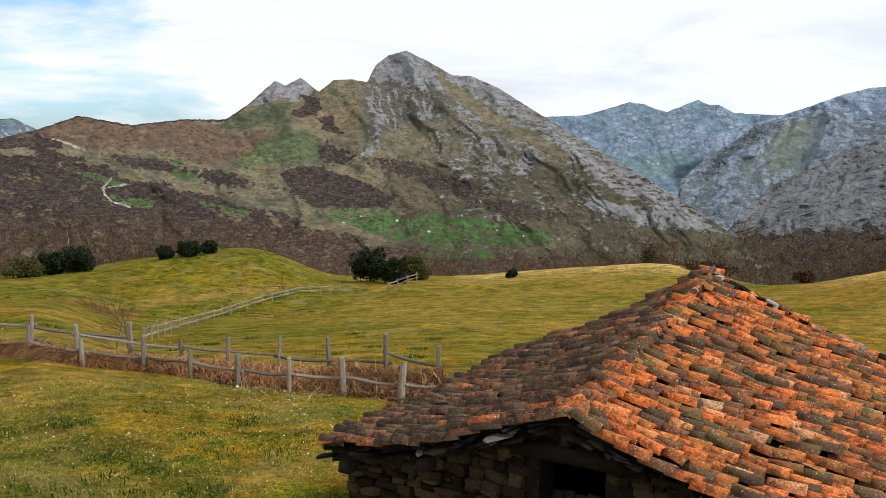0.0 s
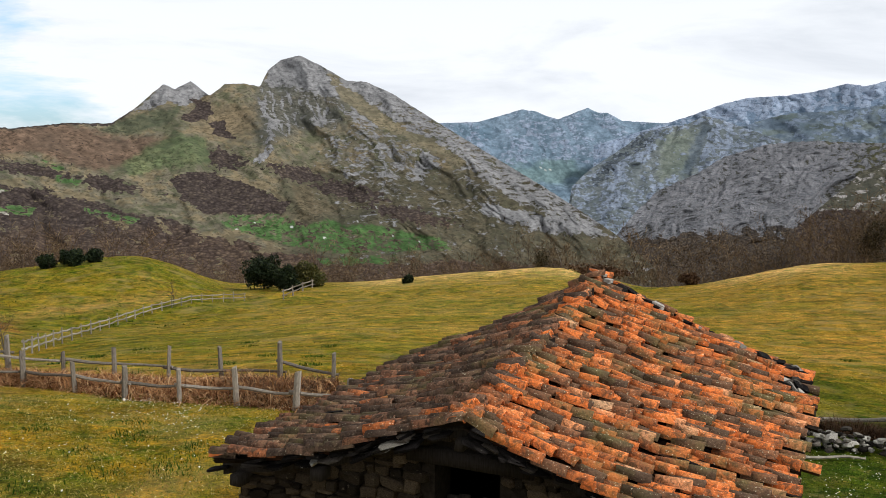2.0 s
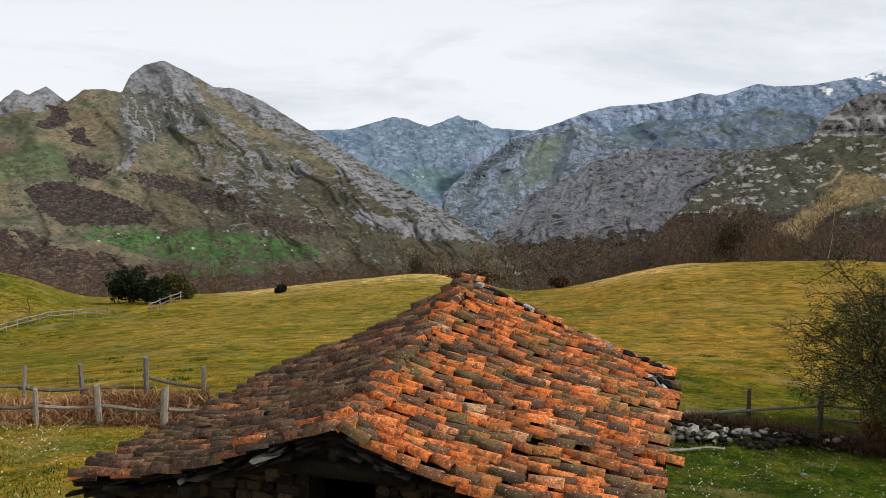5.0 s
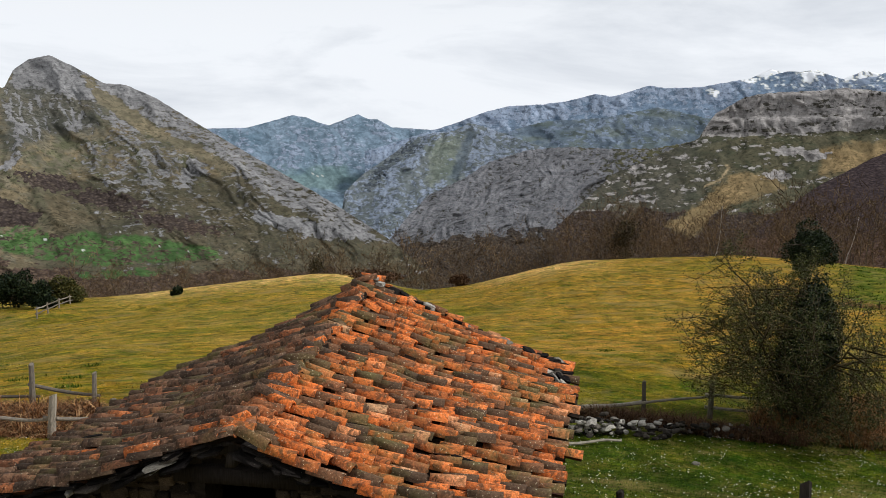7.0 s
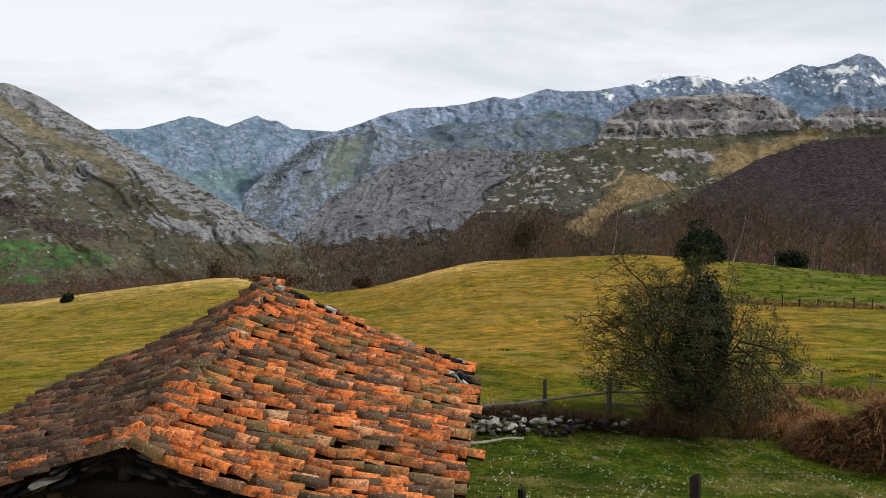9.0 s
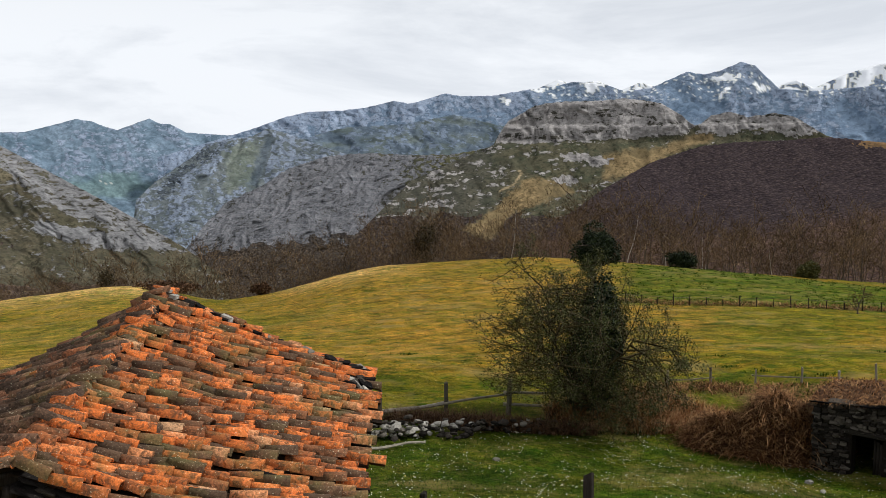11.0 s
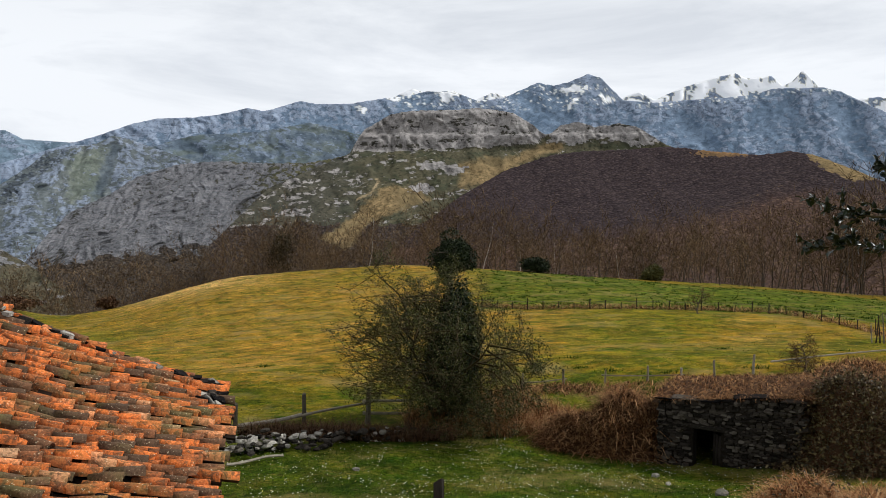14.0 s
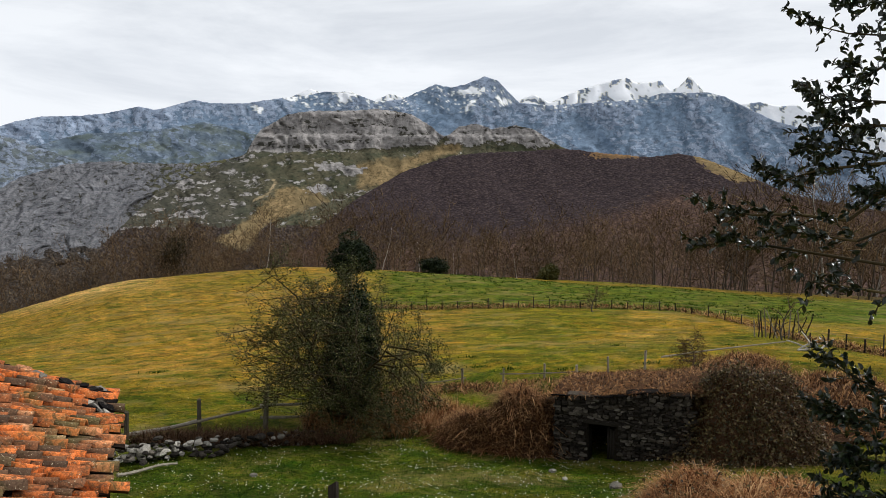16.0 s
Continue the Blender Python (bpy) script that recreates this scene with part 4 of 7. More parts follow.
def tubes(p0, p1, r0, r1, sides=4):
    """Tapered rods, one for each pair of ends."""
    p0, p1 = np.asarray(p0, float).reshape(-1, 3), np.asarray(p1, float).reshape(-1, 3)
    r0, r1 = np.broadcast_to(r0, len(p0)).reshape(-1, 1, 1), np.broadcast_to(r1, len(p0)).reshape(-1, 1, 1)
    ax = p1 - p0
    ax = ax / np.maximum(np.linalg.norm(ax, axis=1, keepdims=True), 1e-9)
    ref = np.where(np.abs(ax[:, 2:]) > 0.9, np.array([[1.0, 0, 0]]), np.array([[0, 0, 1.0]]))
    u = np.cross(ax, ref)
    u /= np.linalg.norm(u, axis=1, keepdims=True)
    w = np.cross(ax, u)
    a = np.arange(sides) * 2 * math.pi / sides
    ring = u[:, None] * np.cos(a)[None, :, None] + w[:, None] * np.sin(a)[None, :, None]
    v = np.concatenate([p0[:, None] + ring * r0, p1[:, None] + ring * r1], 1).reshape(-1, 3)
    base = (np.arange(len(p0)) * 2 * sides)[:, None, None]
    j = np.arange(sides)
    f = np.stack([j, (j + 1) % sides, sides + (j + 1) % sides, sides + j], 1)
    return v, (base + f[None]).reshape(-1, 4)


def merge(*parts):
    vs, fs, n = [], [], 0
    for v, f in parts:
        vs.append(v)
        fs.append(f + n)
        n += len(v)
    return np.concatenate(vs), np.concatenate(fs)


def grow(rng, base, height, spread, levels=3, kids=(7, 5, 4), r=0.12, up=0.35, wobble=0.18, low=0.25):
    """Branch pieces of a leafless tree: arrays of ends and radii, and the twig tips."""
    segs, tips = [], []

    def limb(p, d, length, rad, lev):
        n = (5, 3, 2, 2)[lev]
        pts = [p]
        for k in range(n):
            d = (d + Vector(rng.normal(0, wobble, 3)) + Vector((0, 0, up * 0.12))).normalized()
            q = pts[-1] + d * (length / n)
            segs.append((pts[-1], q, rad * (1 - 0.8 * k / n), rad * (1 - 0.8 * (k + 1) / n), lev))
            pts.append(q)
        if lev >= levels:
            tips.append((pts[-1], d))
            tips.append((pts[-2], d))
            return
        for k in range(kids[min(lev, len(kids) - 1)]):
            s = low + (1 - low) * (k + rng.rand()) / kids[min(lev, len(kids) - 1)] if lev == 0 else 0.2 + 0.8 * rng.rand()
            i = min(int(s * n), n - 1)
            at = pts[i].lerp(pts[i + 1], s * n - i)
            side = Vector(rng.normal(0, 1, 3))
            side = (side - d * side.dot(d)).normalized()
            nd = (d * (0.45 if lev else 0.35) + side * spread + Vector((0, 0, up * 0.5))).normalized()
            limb(at, nd, length * rng.uniform(0.38, 0.6) * (1.25 - 0.5 * s), rad * 0.45, lev + 1)

    limb(Vector(base), Vector((rng.normal(0, 0.05), rng.normal(0, 0.05), 1)), height, r, 0)
    p0, p1 = np.array([s[0] for s in segs]), np.array([s[1] for s in segs])
    return p0, p1, np.array([s[2] for s in segs]), np.array([s[3] for s in segs]), np.array([s[4] for s in segs]), np.array([t[0] for t in tips])


def leaves(rng, centres, length, width, droop=0.3, jitter=0.0):
    """Small folded leaves: two triangles' worth of lozenge on each side of the midrib."""
    n = len(centres)
    c = np.asarray(centres) + rng.normal(0, 1, (n, 3)) * jitter
    d = rng.normal(0, 1, (n, 3))
    d[:, 2] = d[:, 2] * 0.6 - droop
    d /= np.linalg.norm(d, axis=1, keepdims=True)
    s = np.cross(d, rng.normal(0, 1, (n, 3)))
    s /= np.maximum(np.linalg.norm(s, axis=1, keepdims=True), 1e-6)
    nn = np.cross(d, s)
    L, Wd = (length * rng.uniform(0.6, 1.25, n))[:, None], (width * rng.uniform(0.6, 1.25, n))[:, None]
    v = np.stack([c, c + d * L * 0.5 + s * Wd * 0.5 + nn * Wd * 0.2, c + d * L, c + d * L * 0.5 - s * Wd * 0.5 + nn * Wd * 0.2], 1).reshape(-1, 3)
    return v, np.arange(4 * n).reshape(-1, 4)


def blades(rng, roots, height, width, lean=0.8, seg=3):
    """Arching strips, tapered to a point: dead fern fronds, straw and grass."""
    n = len(roots)
    a = rng.uniform(0, 2 * math.pi, n)
    out = np.stack([np.cos(a), np.sin(a), 0 * a], 1)
    side = np.stack([-np.sin(a), np.cos(a), 0 * a], 1)
    h, k = (height * rng.uniform(0.5, 1.3, n))[:, None], (lean * rng.uniform(0.3, 1.3, n))[:, None]
    w = (width * rng.uniform(0.6, 1.4, n))[:, None]
    rows = []
    for i in range(seg + 1):
        t = i / seg
        c = np.asarray(roots) + out * h * k * t ** 1.6 + np.array([0, 0, 1.0]) * h * (t - 0.55 * k * t * t)
        ww = w * (1 - 0.85 * t) * 0.5
        rows += [c - side * ww, c + side * ww]
    v = np.stack(rows, 1).reshape(-1, 3)
    base = (np.arange(n) * 2 * (seg + 1))[:, None, None]
    f = np.array([[2 * i, 2 * i + 1, 2 * i + 3, 2 * i + 2] for i in range(seg)])
    return v, (base + f[None]).reshape(-1, 4)


def varied(name, stops, rough=0.9, spec=0.05, per="island", fine=30.0, fine_mix=0.5, bump=0.0, stretch=(1, 1, 1), coarse=0.0):
    """A material whose colour runs over stops from piece to piece, with a grain on each."""
    m, nt, b = material(name, rough, 0, spec)
    if per == "island":
        src = nt.nodes.new("ShaderNodeNewGeometry").outputs["Random Per Island"]
    else:
        src = nt.nodes.new("ShaderNodeObjectInfo").outputs["Random"]
    c = ramp_of(nt, src, stops)
    g = noise_of(nt, coords(nt, stretch), fine, 5, 0.65)
    c = mixc(nt, "MULTIPLY", fine_mix, c, ramp_of(nt, g, [(0.3, 0.35), (0.7, 1.6)]))
    if coarse:
        c = mixc(nt, "MULTIPLY", 1.0, c, ramp_of(nt, noise_of(nt, coords(nt), coarse, 4, 0.6), [(0.32, (0.45, 0.42, 0.40)), (0.68, (1.5, 1.45, 1.35))]))
    nt.links.new(c, b.inputs["Base Color"])
    if bump:
        bump_of(nt, b, g, bump, 0.02)
    return m


M_TWIG = varied("bare_twigs", [(0.0, (0.046, 0.031, 0.018)), (0.5, (0.100, 0.067, 0.038)), (0.92, (0.165, 0.112, 0.060)), (1.0, (0.30, 0.24, 0.14))], fine=1.2, fine_mix=0.6, coarse=0.06)
M_BARK = varied("bark", [(0.0, (0.07, 0.055, 0.042)), (1.0, (0.12, 0.10, 0.08))], fine=14.0, fine_mix=0.7, bump=0.5)
M_BIRCH = varied("pale_bark", [(0.0, (0.32, 0.29, 0.25)), (1.0, (0.45, 0.42, 0.38))], fine=6.0, fine_mix=0.5)
M_FERN = varied("dead_bracken", [(0.0, (0.050, 0.020, 0.009)), (0.3, (0.19, 0.075, 0.028)), (0.65, (0.40, 0.19, 0.075)), (1.0, (0.62, 0.41, 0.21))], fine=6.0, fine_mix=0.35)
M_OLDFERN = varied("old_bracken", [(0.0, (0.016, 0.008, 0.004)), (0.35, (0.085, 0.038, 0.016)), (0.68, (0.25, 0.112, 0.042)), (1.0, (0.60, 0.36, 0.17))], fine=1.4, fine_mix=0.7)
M_BRAMBLE = varied("bramble", [(0.0, (0.035, 0.020, 0.012)), (0.6, (0.085, 0.045, 0.024)), (1.0, (0.18, 0.105, 0.055))], fine=6.0, fine_mix=0.35)
M_GRASS = varied("grass_blades", [(0.0, (0.045, 0.070, 0.005)), (0.3, (0.125, 0.130, 0.010)), (0.62, (0.235, 0.195, 0.036)), (0.85, (0.36, 0.275, 0.070)), (1.0, (0.54, 0.42, 0.15))], fine=0.9, fine_mix=0.5)
M_YARD = varied("yard_blades", [(0.0, (0.010, 0.028, 0.003)), (0.6, (0.038, 0.080, 0.007)), (1.0, (0.12, 0.15, 0.018))], fine=0.9, fine_mix=0.5)
M_EVERGREEN = varied("evergreen_leaf", [(0.0, (0.006, 0.011, 0.005)), (0.7, (0.016, 0.026, 0.010)), (1.0, (0.045, 0.058, 0.020))], 0.6, 0.12, fine=4.0, fine_mix=0.3)
M_OLIVE = varied("olive_leaf", [(0.0, (0.04, 0.045, 0.014)), (0.6, (0.075, 0.075, 0.02)), (1.0, (0.12, 0.10, 0.03))], 0.7, 0.12, fine=4.0, fine_mix=0.3)
M_HAWTHORN = varied("hawthorn_leaf", [(0.0, (0.012, 0.015, 0.004)), (0.55, (0.050, 0.058, 0.014)), (0.94, (0.12, 0.125, 0.036)), (1.0, (0.30, 0.27, 0.14))], 0.6, 0.12, fine=4.0, fine_mix=0.3)
M_THICKET = varied("thicket_leaf", [(0.0, (0.020, 0.018, 0.008)), (0.4, (0.078, 0.062, 0.022)), (0.85, (0.17, 0.125, 0.046)), (1.0, (0.24, 0.18, 0.08))], 0.5, 0.3, fine=4.0, fine_mix=0.3)
M_THORN = varied("thorn_twigs", [(0.0, (0.022, 0.016, 0.009)), (0.75, (0.065, 0.048, 0.026)), (1.0, (0.20, 0.16, 0.10))], fine=6.0, fine_mix=0.3)
M_IVIED = varied("ivied_branches", [(0.0, (0.020, 0.018, 0.010)), (0.6, (0.045, 0.035, 0.018)), (1.0, (0.085, 0.065, 0.03))], fine=4.0, fine_mix=0.3)
M_POST = varied("weathered_post", [(0.0, (0.17, 0.145, 0.115)), (1.0, (0.33, 0.285, 0.23))], 0.85, 0.05, "object", 9.0, 0.75, 0.5, (6, 6, 0.8))
M_RAIL = varied("weathered_rail", [(0.0, (0.13, 0.108, 0.085)), (1.0, (0.29, 0.25, 0.20))], 0.85, 0.05, "object", 9.0, 0.7, 0.5, (2, 2, 2))
M_OLDPOST = varied("mossy_post", [(0.0, (0.060, 0.052, 0.038)), (1.0, (0.125, 0.108, 0.080))], 0.85, 0.05, "object", 9.0, 0.75, 0.5, (6, 6, 0.8))
M_DARKWOOD = varied("dark_wood", [(0.0, (0.022, 0.018, 0.015)), (1.0, (0.05, 0.042, 0.035))], 0.8, 0.05, "object", 8.0, 0.7, 0.6, (9, 9, 0.7))


def tile_material(name, per, dark):
    m, nt, b = material(name, 0.88, 0, 0.06)
    if per == "island":
        src = nt.nodes.new("ShaderNodeNewGeometry").outputs["Random Per Island"]
    else:
        src = nt.nodes.new("ShaderNodeObjectInfo").outputs["Random"]
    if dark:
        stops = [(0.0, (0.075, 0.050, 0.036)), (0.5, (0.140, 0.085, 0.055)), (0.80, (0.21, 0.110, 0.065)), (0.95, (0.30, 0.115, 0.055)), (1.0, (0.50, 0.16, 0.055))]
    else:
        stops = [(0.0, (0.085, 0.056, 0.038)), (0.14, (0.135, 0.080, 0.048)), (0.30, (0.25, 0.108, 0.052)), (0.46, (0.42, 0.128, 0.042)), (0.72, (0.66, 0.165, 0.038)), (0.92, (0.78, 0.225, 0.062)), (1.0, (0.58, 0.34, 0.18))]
    c = ramp_of(nt, src, stops)
    info = nt.nodes.new("ShaderNodeNewGeometry")
    big = noise_of(nt, info.outputs["Position"], 1.3, 5, 0.6, 0.3)
    mid = noise_of(nt, info.outputs["Position"], 9.0, 6, 0.7, 0.8)
    fine = noise_of(nt, info.outputs["Position"], 38.0, 4, 0.6)
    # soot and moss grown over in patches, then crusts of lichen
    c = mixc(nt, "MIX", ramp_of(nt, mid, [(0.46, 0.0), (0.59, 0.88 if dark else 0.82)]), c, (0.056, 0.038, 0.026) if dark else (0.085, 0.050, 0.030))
    c = mixc(nt, "MIX", ramp_of(nt, big, [(0.52, 0.0), (0.66, 0.55)]), c, (0.14, 0.125, 0.045))
    c = mixc(nt, "MIX", ramp_of(nt, fine, [(0.645, 0.0), (0.68, 0.5 if dark else 0.8)]), c, (0.50, 0.47, 0.33))
    c = mixc(nt, "MULTIPLY", 0.55, c, ramp_of(nt, fine, [(0.3, 0.35), (0.65, 1.6)]))
    nt.links.new(c, b.inputs["Base Color"])
    bump_of(nt, b, fine, 0.7, 0.015)
    return m


M_TILE = tile_material("terracotta_tile", "object", False)
M_TILE_J = tile_material("terracotta_tile_joined", "island", False)
# channel tiles: soot, and the gaps' shade darkened into the colour
M_PAN = varied("sooty_shaded_tile", [(0.0, (0.016, 0.012, 0.009)), (0.7, (0.032, 0.021, 0.015)), (1.0, (0.08, 0.036, 0.02))], fine=14.0, fine_mix=0.6)
# darker browns, for the left slope and some of the ridge tiles
M_TILE_DARK = tile_material("dark_tile_joined", "island", True)


def stone_material(name, per, stops, lichen=(0.33, 0.31, 0.26)):
    m = varied(name, stops, 0.92, 0.05, per, 11.0, 0.8, 0.7)
    nt = m.node_tree
    b = nt.nodes["Principled BSDF"]
    old = b.inputs["Base Color"].links[0].from_socket
    spots = noise_of(nt, nt.nodes.new("ShaderNodeNewGeometry").outputs["Position"], 17.0, 4, 0.6)
    nt.links.new(mixc(nt, "MIX", ramp_of(nt, spots, [(0.64, 0.0), (0.71, 0.7)]), old, lichen), b.inputs["Base Color"])
    return m


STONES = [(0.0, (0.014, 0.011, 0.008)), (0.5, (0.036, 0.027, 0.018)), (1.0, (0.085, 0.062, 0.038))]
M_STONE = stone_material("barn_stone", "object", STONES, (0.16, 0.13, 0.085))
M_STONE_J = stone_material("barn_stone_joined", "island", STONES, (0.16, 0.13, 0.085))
# near-black slate for the roof edges and the hut's roof slabs
M_VERGE = stone_material("black_slate", "object", [(0.0, (0.006, 0.005, 0.005)), (0.8, (0.020, 0.017, 0.015)), (1.0, (0.09, 0.075, 0.06))], (0.12, 0.11, 0.09))
M_SLATE = stone_material("dark_stone", "object", [(0.0, (0.014, 0.012, 0.010)), (0.5, (0.040, 0.034, 0.028)), (0.85, (0.072, 0.061, 0.049)), (1.0, (0.16, 0.14, 0.115))], (0.22, 0.20, 0.165))
M_PALE = stone_material("pale_stone", "object", [(0.0, (0.15, 0.135, 0.11)), (1.0, (0.45, 0.42, 0.365))], (0.60, 0.57, 0.51))
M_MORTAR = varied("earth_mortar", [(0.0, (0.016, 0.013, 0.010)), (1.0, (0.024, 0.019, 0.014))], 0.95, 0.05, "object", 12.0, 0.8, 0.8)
M_BLEACHED = varied("bleached_wood", [(0.0, (0.20, 0.175, 0.135)), (1.0, (0.34, 0.30, 0.24))], 0.85, 0.05, "object", 6.0, 0.5)
M_VOID = varied("sooty_inside", [(0.0, (0.010, 0.009, 0.008)), (1.0, (0.016, 0.014, 0.012))], 0.95, 0.05, "object", 5.0, 0.5)


def stone_mesh(name, seed, mat, worn=0.13):
    """An uneven block of unit size with chipped edges, its face towards -y."""
    rng = np.random.RandomState(seed)
    bm = bmesh.new()
    bmesh.ops.create_cube(bm, size=1.0)
    bmesh.ops.bevel(bm, geom=list(bm.edges), offset=worn, segments=1, affect="EDGES")
    for v in bm.verts:
        v.co += Vector(rng.normal(0, 0.045, 3))
    me = bpy.data.meshes.new(name)
    bm.to_mesh(me)
    bm.free()
    me.materials.append(mat)
    return me


def box(x0, x1, y0, y1, z0, z1):
    v = np.array([(x, y, z) for z in (z0, z1) for y in (y0, y1) for x in (x0, x1)], float)
    f = np.array([(0, 2, 3, 1), (4, 5, 7, 6), (0, 1, 5, 4), (2, 6, 7, 3), (0, 4, 6, 2), (1, 3, 7, 5)])
    return v, f


# ================= the barn =================
B_ALONG, B_ACROSS = Vector((0.512, 0.859, 0)), Vector((0.859, -0.512, 0))
B_RIDGE = 6.74


def barn_frame():
    m = Matrix.Identity(4)
    m.col[0][:3], m.col[1][:3] = B_ACROSS, B_ALONG          # local x across to the yard side, y along the ridge
    m.translation = (1.38, 10.51, 0)
    return m


BARN = barn_frame()
barn = tagged(new("barn"), "low stone barn under an old orange clay tile roof", "barn")
barn.matrix_world = BARN
# heights of the roof's six corners
Z_FA, Z_RA, Z_FR, Z_RR, Z_FL, Z_RL = (EYE + z for z in (-3.28, -2.37, -4.36, -3.93, -4.32, -4.27))
HALF_R, HALF_L = 3.8, 3.73


def roof_z(x, y):
    """Height of the roof's face over the barn's local plan; it sags between ridge and eave and rolls a little."""
    x, y = np.asarray(x, float), np.asarray(y, float)
    u = y / B_RIDGE
    ridge = Z_FA + (Z_RA - Z_FA) * u - 0.10 * np.sin(np.pi * np.clip(u, 0, 1))
    right, left = Z_FR + (Z_RR - Z_FR) * u, Z_FL + (Z_RL - Z_FL) * u
    s = np.where(x >= 0, x / HALF_R, -x / HALF_L)
    eave = np.where(x >= 0, right, left)
    z = ridge + (eave - ridge) * s - 0.10 * np.sin(np.pi * np.clip(s, 0, 1))
    return z + 0.035 * perlin(x * 0.9 + 3.3, y * 0.8 + 1.7, 4)


def tile_verts(n=5, m=2, length=0.46, w0=0.125, w1=0.095, h=0.085, thick=0.013, up=1):
    """A half-round clay tile, wide end first, with its thickness. Local y runs down the roof."""
    vs = []
    for shell in (0, 1):
        for j in range(m):
            t = j / (m - 1)
            w, hh = w1 + (w0 - w1) * t, h * (0.85 + 0.15 * t)
            for i in range(n):
                a = math.pi * i / (n - 1)
                k = 1 - shell * thick / w
                vs.append((-math.cos(a) * w * k, length * (t - 0.5), up * (math.sin(a) * hh * k - (0 if up > 0 else hh))))
    fs = []
    for j in range(m - 1):
        for i in range(n - 1):
            a = j * n + i
            fs.append((a, a + 1, a + n + 1, a + n))
            b = a + m * n
            fs.append((b + n, b + n + 1, b + 1, b))
    for i in range(n - 1):                                   # the two ends
        a, b = i, i + m * n
        fs.append((b, b + 1, a + 1, a))
        a, b = (m - 1) * n + i, (2 * m - 1) * n + i
        fs.append((a, a + 1, b + 1, b))
    return np.array(vs), np.array(fs)


def roof_pose(x, y, side, lift, yaw=0.0, roll=0.0, pitch=0.0):
    """Local matrix of a tile lying on the roof at plan x, y, its y axis down the slope."""
    e = 0.06
    z = float(roof_z(x, y))
    gx, gy = (float(roof_z(x + e, y)) - float(roof_z(x - e, y))) / (2 * e), (float(roof_z(x, y + e)) - float(roof_z(x, y - e))) / (2 * e)
    nrm = Vector((-gx, -gy, 1)).normalized()
    down = Vector((side, 0, gx * side)).normalized()
    xa = down.cross(nrm)
    m = Matrix.Identity(4)
    m.col[0][:3], m.col[1][:3], m.col[2][:3] = xa, down, nrm
    m.translation = Vector((x, y, z)) + nrm * lift
    return m @ pose(0, 0, 0, pitch, roll, yaw)


